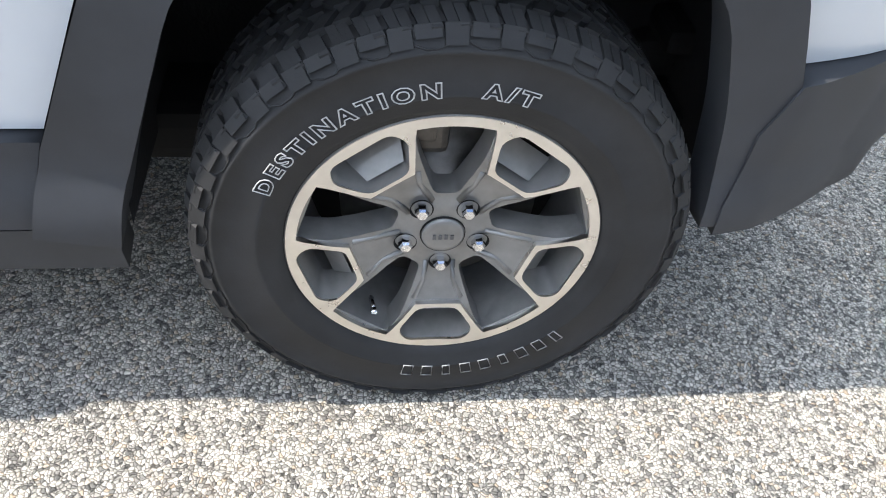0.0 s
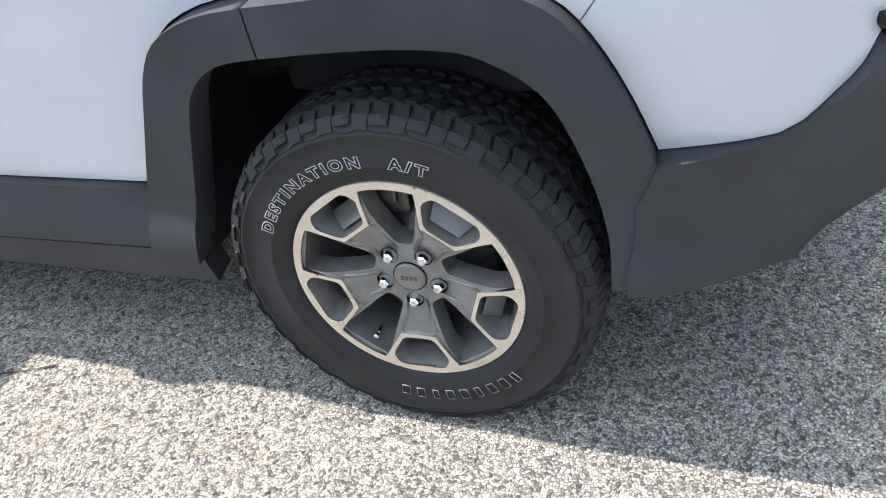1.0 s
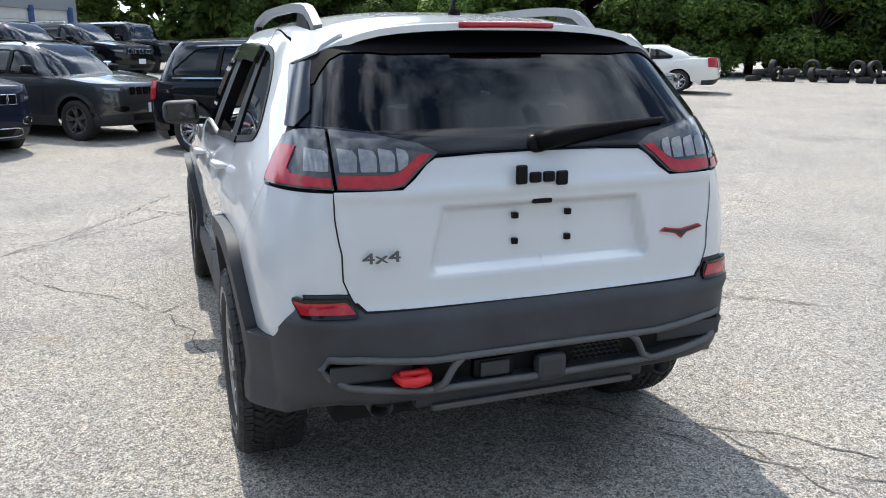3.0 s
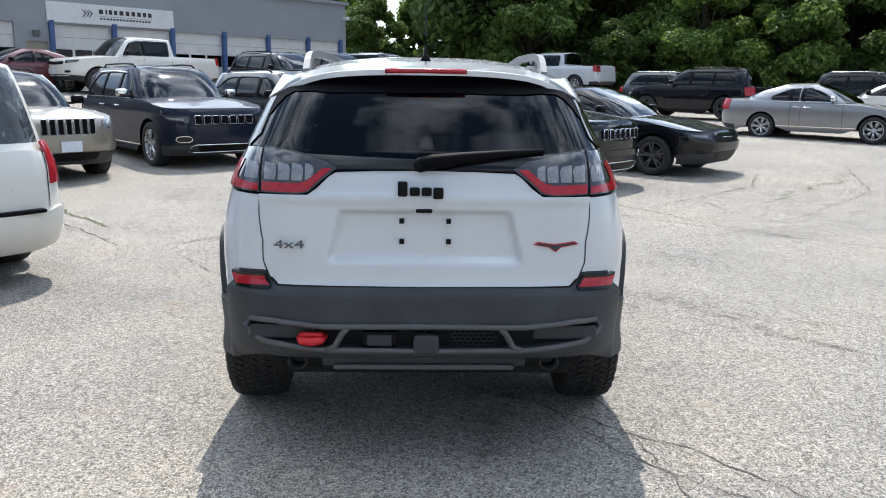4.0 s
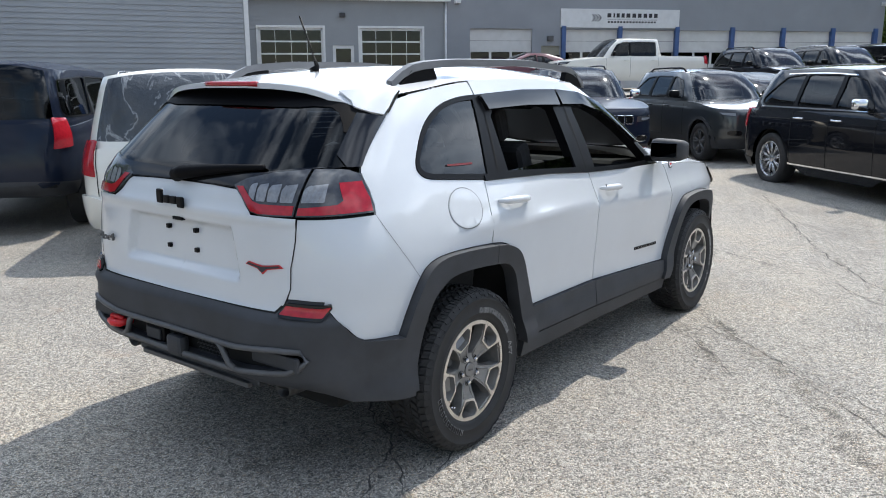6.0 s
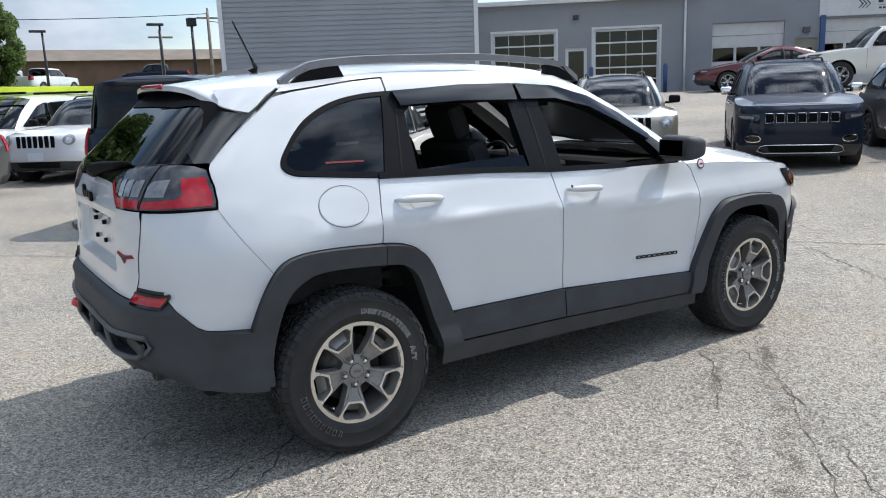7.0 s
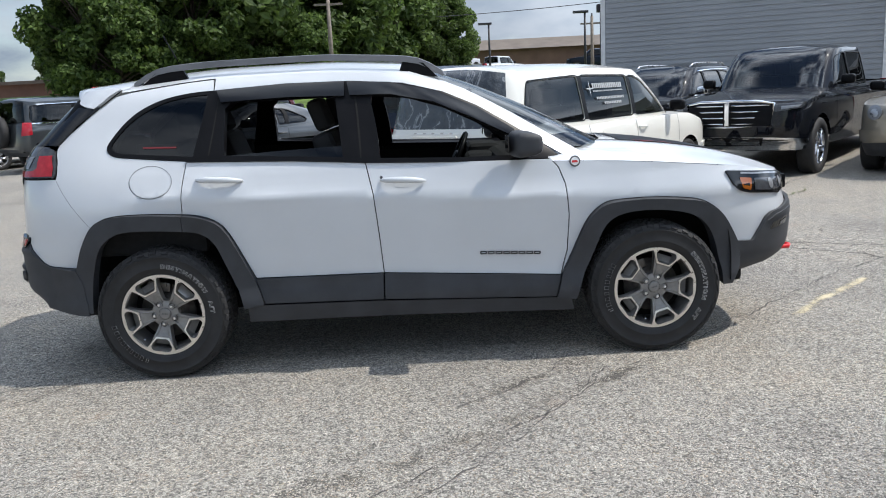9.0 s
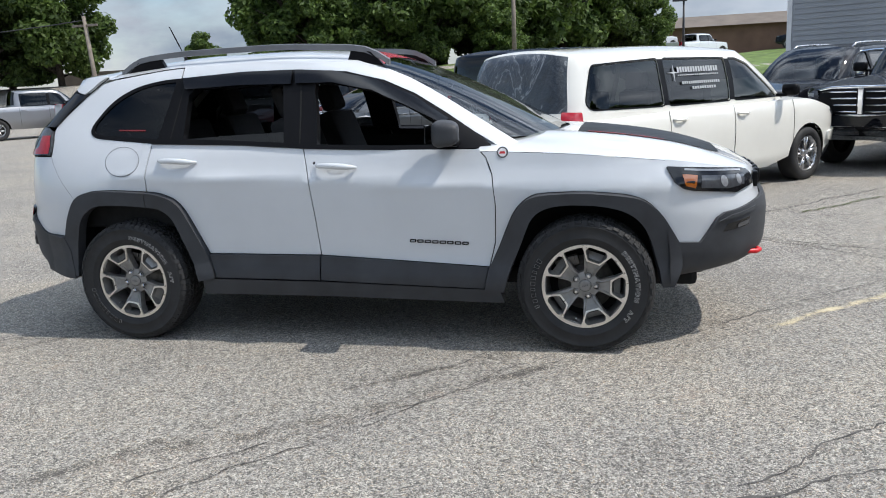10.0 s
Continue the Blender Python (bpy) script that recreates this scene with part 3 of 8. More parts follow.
def build_wheel(name="wheel", letters=True):
    root = new(name)
    # tyre carcass
    half = [(0.2275, 0.098), (0.232, 0.108), (0.245, 0.1155), (0.262, 0.1195), (0.264, 0.1215), (0.268, 0.1215), (0.270, 0.120), (0.30, 0.1225),
            (0.322, 0.1205), (0.324, 0.1225), (0.328, 0.1222), (0.330, 0.1195), (0.344, 0.114), (0.352, 0.104), (0.3565, 0.088), (0.3575, 0.05), (0.358, 0.0)]
    prof = half + [(r, -a) for r, a in reversed(half[:-1])]
    tyre = part("tyre", lathe(prof, 120), rubber, root, "black all-terrain tyre with raised white outlined lettering" if letters else "")
    rnd = random.Random(3)
    soups = []
    n = 66

    def block(ang, y, wy, wt, r0, r1, skew=0.0, slope=0.0, taper=0.86):
        v, f = [], []
        for r, k in ((r0, 1.0), (r1, taper)):
            for sy, st in ((-1, -1), (1, -1), (1, 1), (-1, 1)):
                yy = y + sy * wy * k / 2
                rr = r - (slope * max(0.0, abs(yy) - abs(y)) if r > r0 else 0)
                t = ang + (st * wt * k / 2 + skew * sy * wy) / 0.365
                v.append((rr * math.cos(t), yy, rr * math.sin(t)))
        f = [(4, 5, 6, 7), (0, 1, 5, 4), (1, 2, 6, 5), (2, 3, 7, 6), (3, 0, 4, 7)]
        return v, f, [False] * 5
    for i in range(n):
        a = 2 * math.pi * i / n
        for sgn in (1, -1):
            k = (i % 2) * 0.006
            # shoulder block in two staggered halves with a sipe between
            for h in (-1, 1):
                soups.append(block(a + 0.01 * sgn + h * 0.0205, sgn * (0.092 + k * 0.4 + 0.003 * h), 0.032, 0.0138 + 0.1 * k, 0.345, 0.3665, 0.12 * sgn, 0.75, 0.95))
            # side lugs that lap over the shoulder
            t0 = a + 0.01 * sgn
            w = (0.0142 + 0.3 * k) / 0.36
            v = []
            for r, y in ((0.358, 0.108), (0.336 + 0.010 * (i % 2), 0.1225 - 0.002 * (i % 2))):
                for dt in (-w, w):
                    v.append((r * math.cos(t0 + dt), sgn * (y - 0.0005), r * math.sin(t0 + dt)))
            for r, y in ((0.355, 0.100), (0.334 + 0.010 * (i % 2), 0.114)):
                for dt in (-w * 1.2, w * 1.2):
                    v.append((r * math.cos(t0 + dt), sgn * y, r * math.sin(t0 + dt)))
            soups.append((v, [(0, 1, 3, 2), (0, 2, 6, 4), (1, 5, 7, 3), (2, 3, 7, 6), (0, 4, 5, 1)], [False] * 5))
            soups.append(block(a + 0.045 + rnd.uniform(-.006, .006), sgn * 0.055, 0.034, 0.025, 0.354, 0.3665, -0.25 * sgn))
        soups.append(block(a, 0.020, 0.026, 0.024, 0.354, 0.367, 0.3))
        soups.append(block(a + 0.05, -0.016, 0.026, 0.024, 0.354, 0.367, -0.3))
    # zigzag ridge at the foot of the shoulder blocks
    for sgn in (1, -1):
        zig = [Vector(((0.3385 if i % 4 < 2 else 0.331) * math.cos(math.pi * i / n), sgn * (0.1165 if i % 4 < 2 else 0.1197), (0.3385 if i % 4 < 2 else 0.331) * math.sin(math.pi * i / n))) for i in range(2 * n)]
        soups.append(tube(zig, 0.0016, 4, closed=True))
    part("tread", join(*soups), rubber, root)
    if letters:
        def bend(word, size, centre, inner, name_, flip=False):
            v, f, s = text_soup(word, size, 0.0009, spacing=1.42)
            out = []
            for x, y, z in v:
                r = inner + y
                t = math.radians(180 - centre) + 1.17 * x / (inner + size * 0.35)
                out.append((r * math.cos(t), 0.1226 + z * 0.9 + min(0.0, r - 0.275) * 0.10, r * math.sin(t)))
            part(name_, (out, f, s), letter_white, root, "raised white outlined letters")
        bend("DESTINATION", 0.029, 125.5, 0.266, "lettering")
        bend("A/T", 0.029, 77.5, 0.266, "lettering")
        # maker's mark as plain raised bars
        for i in range(9):
            t = math.radians(180 + 44 + 0.5 + i * 6.8)
            w = (0.017 if i % 3 else 0.012) / 0.275 / 2
            v = []
            for r in (0.263, 0.287):
                for dt in (-w, w):
                    v.append((r * math.cos(t + dt), 0.1228, r * math.sin(t + dt)))
            ring = [Vector(v[0]), Vector(v[1]), Vector(v[3]), Vector(v[2])]
            part("raised_mark", tube(ring, 0.0012, 4, closed=True), letter_white, root)
    # rim barrel
    part("rim_barrel", lathe([(0.2295, 0.099), (0.2295, 0.105), (0.226, 0.1065), (0.218, 0.1055), (0.214, 0.098), (0.209, 0.07), (0.204, 0.02), (0.198, -0.10)], 96), wheel_grey, root)
    core = []
    for p in POCKETS:
        core += [arc_pts(0.2125, p - 22, p - 22, 1)[0]]
        core += [polar(-0.0705, 0.186, p), polar(-0.036, 0.133, p), polar(0.036, 0.133, p), polar(0.0705, 0.186, p)]
        core += arc_pts(0.2125, p + 22, p + 50, 5)[:-1]
    hexes = [rounded([polar(-0.032, 0.1405, p), polar(0.032, 0.1405, p), polar(0.0605, 0.187, p), polar(0.048, 0.2115, p), polar(-0.048, 0.2115, p), polar(-0.0605, 0.187, p)], 0.012, 3) for p in POCKETS]
    face = spline([(0.0, 0.092), (0.12, 0.098), (0.16, 0.1045), (0.22, 0.1075), (0.24, 0.1075)])
    part("machined_face", plate_skin(arc_pts(0.2275, 0, 359.9, 96), [core] + hexes, face, 0.012, 0.010), polished, root, "bright machined rim face")
    wins = [rounded([polar(-0.055, 0.206, p + 36), polar(-0.047, 0.165, p + 36), polar(-0.027, 0.100, p + 36), polar(-0.017, 0.073, p + 36), polar(0.017, 0.073, p + 36), polar(0.027, 0.100, p + 36), polar(0.047, 0.165, p + 36), polar(0.055, 0.206, p + 36)], 0.010, 3) for p in POCKETS]
    dish = spline([(0.0, 0.080), (0.045, 0.079), (0.07, 0.074), (0.10, 0.080), (0.13, 0.090), (0.17, 0.098), (0.23, 0.098)])
    grey_core = inset(core, -0.002)
    part("spoke", plate_skin(grey_core, wins, dish, 0.010, 0.048), wheel_grey, root, "satin grey painted spokes")
    # raised ribs down each spoke and the pocket walls
    for p, hx in zip(POCKETS, hexes):
        wall = []
        for d0, y0, y1, ins in ((0, 0.103, 0.050, 0.010),):
            a, b2 = hx, inset(hx, ins)
            n2 = len(a)
            v = [(x, y0, z) for x, z in a] + [(x, y1, z) for x, z in b2]
            wall.append((v, [(i, (i + 1) % n2, n2 + (i + 1) % n2, n2 + i) for i in range(n2)], [True] * n2))
        q = [polar(-0.030, 0.150, p), polar(0.030, 0.150, p), polar(0.046, 0.184, p), polar(-0.046, 0.184, p)]
        wall.append(([(q[0][0], 0.085, q[0][1]), (q[1][0], 0.085, q[1][1]), (q[2][0], 0.056, q[2][1]), (q[3][0], 0.056, q[3][1])], [(3, 2, 1, 0)], [False]))
        part("spoke_pocket", join(*wall), wheel_grey, root)
        rib = []
        for s in (-1, 1):
            rib.append(tube([(*[polar(s * 0.020, 0.060, p)[0]], 0.073, polar(s * 0.020, 0.060, p)[1]), (polar(s * 0.024, 0.10, p)[0], 0.078, polar(s * 0.024, 0.10, p)[1]), (polar(s * 0.037, 0.128, p)[0], 0.090, polar(s * 0.037, 0.128, p)[1])], 0.005, 6))
        part("spoke_rib", join(*rib), wheel_grey, root)
    for p in POCKETS:
        x, z = polar(0, 0.0575, p)
        # near-black seat: the shade of the nut's well put into its colour
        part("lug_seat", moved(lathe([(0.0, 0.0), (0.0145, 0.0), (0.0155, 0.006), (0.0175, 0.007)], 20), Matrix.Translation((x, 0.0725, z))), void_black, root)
        nut = moved(lathe([(0.0105, 0.0), (0.0105, 0.017), (0.008, 0.0205), (0.0, 0.021)], 6), Matrix.Translation((x, 0.0725, z)))
        part("lug_nut", (nut[0], nut[1], [False] * len(nut[1])), chrome, root)
    cap = part("centre_cap", lathe([(0.0, 0.0875), (0.02, 0.0875), (0.028, 0.0865), (0.0315, 0.084), (0.0325, 0.078)], 36), wheel_grey, root)
    part("cap_mark", merge(*[box(-0.013 + 0.0087 * i, 0.088, 0.0005 * (i % 2), 0.0055, 0.002, 0.009, 0.0008) for i in range(4)]), plastic_grey, root, "plain raised mark")
    part("cap_ring", lathe([(0.0325, 0.0775), (0.0332, 0.083), (0.0345, 0.0775)], 36), void_black, root)
    vx, vz = polar(0, 0.193, -58)
    part("valve", join(tube([(vx, 0.055, vz), (vx * 0.97, 0.085, vz * 0.97)], 0.004, 8), tube([(vx * 0.97, 0.085, vz * 0.97), (vx * 0.965, 0.095, vz * 0.965)], 0.0052, 8)), chrome, root)
    part("brake_disc", lathe([(0.0, 0.03), (0.075, 0.03), (0.078, 0.012), (0.150, 0.012), (0.151, -0.012), (0.0, -0.012)], 48), dark_steel, root)
    part("brake_caliper", merge(box(0.06, 0.0, 0.135, 0.13, 0.06, 0.055, 0.012), box(0.06, 0.03, 0.15, 0.09, 0.02, 0.03, 0.006)), dark_steel, root)
    # added near-black disc closing the barrel, in place of the shade behind the spokes
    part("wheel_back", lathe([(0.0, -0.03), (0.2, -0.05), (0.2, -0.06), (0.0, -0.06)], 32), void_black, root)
    return root


# ---------------------------------------------------------------- the white SUV
BODY = Shell(
    tail=[(0.20, 2.085), (0.36, 2.165), (0.5, 2.230), (0.62, 2.240), (0.74, 2.230), (0.80, 2.207), (0.95, 2.197), (1.1, 2.190), (1.2, 2.170), (1.28, 2.130), (1.34, 2.070), (1.4, 2.010), (1.5, 1.905), (1.6, 1.785), (1.72, 1.605)],
    nose=[(0.20, -2.06), (0.32, -2.20), (0.5, -2.32), (0.7, -2.33), (0.8, -2.305), (0.9, -2.28), (1.0, -2.22), (1.1, -2.14), (1.2, -2.0)],
    width=[(0.20, 0.83), (0.3, 0.862), (0.4, 0.882), (0.5, 0.868), (0.62, 0.875), (0.75, 0.889), (0.90, 0.9035), (0.94, 0.909), (0.957, 0.9075), (0.972, 0.901), (0.99, 0.8945), (1.05, 0.876), (1.12, 0.856), (1.16, 0.842), (1.22, 0.818), (1.3, 0.785), (1.4, 0.742), (1.5, 0.697), (1.58, 0.655), (1.66, 0.595), (1.74, 0.5)],
    nr=5.6, nf=3.2, cr=1.0, cf=-1.0, rise=0.05,
    soft=[(0.20, 0.83), (0.3, 0.862), (0.4, 0.882), (0.5, 0.868), (0.62, 0.875), (0.75, 0.889), (0.86, 0.898), (0.95, 0.894), (1.05, 0.876), (1.12, 0.856), (1.16, 0.842), (1.22, 0.818), (1.3, 0.785), (1.4, 0.742), (1.5, 0.697), (1.58, 0.655), (1.66, 0.595), (1.74, 0.5)])
CABIN = Shell(
    tail=[(1.0, 2.195), (1.2, 2.170), (1.28, 2.130), (1.34, 2.070), (1.4, 2.010), (1.5, 1.905), (1.6, 1.785), (1.72, 1.605)],
    nose=[(1.0, -1.44), (1.06, -1.36), (1.12, -1.26), (1.2, -1.11), (1.3, -0.92), (1.4, -0.72), (1.5, -0.50), (1.58, -0.30), (1.65, -0.08), (1.74, 0.25)],
    width=[(1.0, 0.886), (1.05, 0.876), (1.12, 0.856), (1.16, 0.842), (1.22, 0.818), (1.3, 0.785), (1.4, 0.742), (1.5, 0.697), (1.58, 0.655), (1.66, 0.595), (1.74, 0.5)],
    nr=5.6, nf=3.6, cr=1.0, cf=0.30)
roof_mid = spline([(-0.5, 1.60), (-0.2, 1.652), (0.1, 1.685), (0.5, 1.705), (1.0, 1.700), (1.4, 1.671), (1.9, 1.608)])
hood_mid = spline([(-2.4, 0.86), (-2.30, 0.90), (-2.2, 0.955), (-2.0, 1.03), (-1.8, 1.085), (-1.5, 1.135), (-1.2, 1.165), (-0.7, 1.19)])


def roof_z(x, y):
    return roof_mid(x) - 0.072 * (np.abs(y) / 0.62) ** 3.0


def hood_z(x, y):
    a = np.abs(y)
    ridge = 0.012 * np.exp(-((a - 0.47) / 0.10) ** 2)
    return hood_mid(x) - 0.075 * (a / 0.8) ** 2.6 + ridge


def white_suv():
    car = thing("white_suv", "white compact off-road SUV with black cladding and open side windows", "car")
    S, R, T = BODY.S, BODY.R, BODY.T
    CS, CR, CT = CABIN.S, CABIN.R, CABIN.T

    def both(name, soup, mat, label="", parent=car):
        a = part(name, soup, mat, parent, label)
        b = part(name, mirror(soup), mat, parent, label)
        return a, b

    def centred(name, soup, mat, label="", parent=car):
        return part(name, join(soup, mirror(soup)), mat, parent, label)

    def edge_roof(x):
        return meet(CABIN, CABIN.S(x, 1.6)[0], roof_z, 1.4, 1.74)
    gap = 0.0028
    # lines shared by the panels
    arch_r = eased([(1.806, 0.640), (1.776, 0.722), (1.742, 0.795), (1.708, 0.850), (1.672, 0.888), (1.625, 0.911), (1.55, 0.924), (1.40, 0.925), (1.20, 0.914)], 1)
    arch_r2 = eased([(1.20, 0.914), (1.12, 0.906), (1.045, 0.880), (1.0, 0.850), (0.968, 0.808), (0.938, 0.750), (0.842, 0.534)], 1)
    arch_f = eased([(-0.848, 0.462), (-0.900, 0.568), (-0.945, 0.674), (-0.988, 0.768), (-1.03, 0.818), (-1.077, 0.853), (-1.13, 0.870), (-1.35, 0.876), (-1.55, 0.858), (-1.63, 0.838), (-1.682, 0.812), (-1.734, 0.764), (-1.787, 0.690), (-1.838, 0.590)], 1)
    in_r1 = eased([(1.20, 0.826), (1.33, 0.837), (1.455, 0.841), (1.54, 0.835), (1.585, 0.816), (1.633, 0.784), (1.667, 0.737), (1.693, 0.666), (1.718, 0.580), (1.732, 0.49), (1.735, 0.395)], 1)
    in_r2 = eased([(0.914, 0.376), (0.931, 0.45), (0.960, 0.54), (0.994, 0.634), (1.027, 0.728), (1.052, 0.768), (1.090, 0.801), (1.13, 0.818), (1.20, 0.826)], 1)
    in_f = eased([(-0.925, 0.335), (-0.979, 0.489), (-1.02, 0.582), (-1.055, 0.674), (-1.083, 0.734), (-1.118, 0.770), (-1.17, 0.797), (-1.265, 0.811), (-1.395, 0.807), (-1.495, 0.792), (-1.568, 0.768), (-1.626, 0.728), (-1.670, 0.672), (-1.700, 0.594), (-1.718, 0.512), (-1.752, 0.36)], 1)
    belt = [(1.165, 1.193), (0.60, 1.170), (0.20, 1.140), (-0.30, 1.118), (-0.80, 1.108)]
    q = lambda pts: [S(x, z) for x, z in pts]
    # ---- white panels
    tail_line = eased([(1.165, 1.193), (1.49, 1.226), (1.555, 1.234), (1.594, 1.258), (1.597, 1.292), (1.570, 1.332), (1.50, 1.415), (1.42, 1.476), (1.30, 1.528), (1.15, 1.554), (1.02, 1.560)])
    quarter = q(tail_line)
    top = []
    for x in np.linspace(1.02, 1.47, 8):
        top.append(S(float(x), edge_roof(float(x)) - 0.004))
    quarter += top + [S(1.58, 1.552), S(1.645, 1.502), S(1.715, 1.45), S(1.775, 1.402), S(1.84, 1.342), S(1.872, 1.308), S(1.884, 1.285), S(1.876, 1.22), S(1.876, 1.165), S(1.882, 1.133), R(0.76, 1.131), R(0.654, 1.131)]
    quarter += [R(0.656, 1.05), R(0.652, 0.95), R(0.643, 0.87), R(0.630, 0.828), R(0.66, 0.829), R(0.755, 0.822), R(0.752, 0.808), S(2.085, 0.765), S(2.045, 0.715), S(2.008, 0.675), S(1.975, 0.657), S(1.925, 0.650)]
    quarter += q(arch_r) + [S(1.192, 1.05)]
    both("quarter_panel", patch(BODY, inset(quarter, gap), step=0.045, depth=0.02), white_paint)
    rdoor = q([(1.165, 1.193), (1.192, 1.05)] + arch_r2 + [(0.135, 0.526), (0.148, 0.75), (0.165, 0.97), (0.20, 1.140), (0.60, 1.170)])
    rd = both("rear_door", patch(BODY, inset(rdoor, gap), step=0.045, depth=0.02), white_paint)
    fdoor = q([(0.20, 1.140), (0.165, 0.97), (0.148, 0.75), (0.135, 0.526), (-0.845, 0.462), (-0.882, 0.60), (-0.893, 0.80), (-0.878, 0.97), (-0.845, 1.06), (-0.80, 1.108), (-0.30, 1.118)])
    fd = both("front_door", patch(BODY, inset(fdoor, gap), step=0.045, depth=0.02), white_paint)
    # wing: up to the bonnet's edge
    edge = []
    for x in np.linspace(-0.80, -1.78, 14):
        qq = S(float(x), 1.0)[0]
        edge.append((qq, meet(BODY, qq, hood_z, 0.7, 1.2)))
    wing = q([(-0.80, 1.108), (-0.845, 1.06), (-0.878, 0.97), (-0.893, 0.80), (-0.882, 0.60)] + arch_f) + [S(-1.845, 0.62), S(-1.850, 0.74), S(-1.835, 0.87), S(-1.80, 0.90)]
    wing += list(reversed(edge))
    both("wing", patch(BODY, inset(wing, gap), step=0.045, depth=0.02), white_paint)
    line = [S(-1.946, 0.580), S(-1.982, 0.630), S(-2.03, 0.705), T(0.715, 0.728), T(0.666, 0.735), T(0.597, 0.750), T(0.526, 0.762), T(0.40, 0.772), T(0.0, 0.78)]
    fas = [S(-1.838, 0.585)] + line
    top_f = []
    for k in np.linspace(0, 1, 16):
        qq = S(-1.78, 1.0)[0] + (BODY.qf - S(-1.78, 1.0)[0]) * float(k)
        top_f.append((qq, meet(BODY, qq, hood_z, 0.6, 1.2)))
    fas += list(reversed(top_f)) + [S(-1.80, 0.90), S(-1.835, 0.87), S(-1.850, 0.74), S(-1.845, 0.62)]
    centred("front_fascia", patch(BODY, inset(fas, -0.004), step=0.05, off=-0.001), white_paint)
    # bonnet with its matt black decal
    hood_poly = []
    for x in np.linspace(-0.80, -1.78, 12):
        qq = S(float(x), 1.0)[0]
        p = BODY.P(qq, meet(BODY, qq, hood_z, 0.7, 1.2))
        hood_poly.append((float(p[0]), float(p[1])))
    for qq, z in top_f[1:]:
        p = BODY.P(qq, z)
        hood_poly.append((float(p[0]), float(p[1])))
    hood_all = hood_poly + [(x, -y) for x, y in reversed(hood_poly[:-1])]
    hood_all = hood_all + [(-0.80, -0.74), (-0.90, -0.675), (-1.02, -0.60), (-1.14, -0.42), (-1.20, -0.25), (-1.225, 0.0), (-1.20, 0.25), (-1.14, 0.42), (-1.02, 0.60), (-0.90, 0.675), (-0.80, 0.74)]
    part("bonnet", field(hood_all, hood_z, step=0.05), white_paint, car)
    decal = [(-1.30, 0.40), (-2.02, 0.34), (-2.08, 0.28), (-2.08, -0.28), (-2.02, -0.34), (-1.30, -0.40)]
    part("bonnet_decal", field(decal, hood_z, step=0.05, off=0.004), satin_black, car, "matt black bonnet decal")
    red_line = [(-1.36, 0.425), (-1.78, 0.395), (-1.78, 0.372), (-1.36, 0.40)]
    part("bonnet_stripe", field(red_line, hood_z, step=0.05, off=0.006), ink_red, car)
    cowl = [(-0.82, 0.70), (-0.94, 0.68), (-1.06, 0.60), (-1.16, 0.45), (-1.24, 0.0), (-1.16, -0.45), (-1.06, -0.60), (-0.94, -0.68), (-0.82, -0.70), (-0.7, -0.5), (-0.7, 0.5)]
    part("scuttle", field(cowl, lambda x, y: hood_z(x, y) - 0.012, step=0.06), satin_black, car)
    # roof
    rim = []
    for x in list(np.linspace(1.56, 0.30, 14)):
        qq = CABIN.S(float(x), 1.6)[0]
        p = CABIN.P(qq, meet(CABIN, qq, roof_z, 1.4, 1.745))
        rim.append((float(p[0]), float(p[1])))
    for k in np.linspace(0.04, 1, 22):
        qq = CABIN.cf - CABIN.AF * float(k)
        p = CABIN.P(qq, meet(CABIN, qq, roof_z, 1.3, 1.745))
        rim.append((float(p[0]), float(p[1])))
    plan = rim + [(x, -y) for x, y in reversed(rim[:-1])]
    part("roof", field(plan, roof_z, step=0.05), white_paint, car)
    # windscreen and its black surround
    scr = []
    for k in np.linspace(0.50, 1, 16):
        qq = CABIN.cf - CABIN.AF * float(k)
        scr.append((qq, meet(CABIN, qq, roof_z, 1.3, 1.745)))
    low = [(CABIN.cf - CABIN.AF * float(k), 1.135 + 0.03 * float(k)) for k in np.linspace(1, 0.50, 14)]
    ws = scr + low
    centred("windscreen", patch(CABIN, inset(ws, 0.0), step=0.06), clear_glass)
    band = [(a, b) for a, b in scr] + [(a, b - 0.05) for a, b in reversed(scr)]
    centred("sun_strip", patch(CABIN, band, step=0.06, off=0.002), strip_red, "red sun strip along the windscreen's top")
    pil = [(CABIN.S(-0.86, 1.135)), (CABIN.S(-0.75, 1.20)), (CABIN.S(-0.60, 1.30)), (CABIN.S(-0.42, 1.41)), (CABIN.S(-0.24, 1.492)), (CABIN.S(-0.02, 1.550)), (0.25, 1.574), (0.6, 1.578), (1.02, 1.560)]
    ptop = []
    for x in np.linspace(1.02, 0.30, 8):
        ptop.append((float(x), meet(CABIN, float(x), roof_z, 1.4, 1.74)))
    for k in np.linspace(0.03, 0.508, 10):
        qq = CABIN.cf - CABIN.AF * float(k)
        ptop.append((qq, meet(CABIN, qq, roof_z, 1.3, 1.745)))
    pil += ptop[:-1] + [(CABIN.cf - CABIN.AF * 0.508, 1.50), (CABIN.cf - CABIN.AF * 0.505, 1.30), (CABIN.cf - CABIN.AF * 0.510, 1.12), (CABIN.cf - CABIN.AF * 0.44, 1.10)]
    both("roof_side_rail", patch(CABIN, pil, step=0.045, off=0.002, depth=0.03), white_paint)
    # ---- glasshouse frames and glass
    dlo = tail_line + [(0.6, 1.578), (0.25, 1.574), (-0.02, 1.550), (-0.24, 1.492), (-0.42, 1.41), (-0.60, 1.30), (-0.75, 1.20), (-0.86, 1.115), (-0.80, 1.108), (-0.30, 1.118), (0.20, 1.140), (0.60, 1.170)]
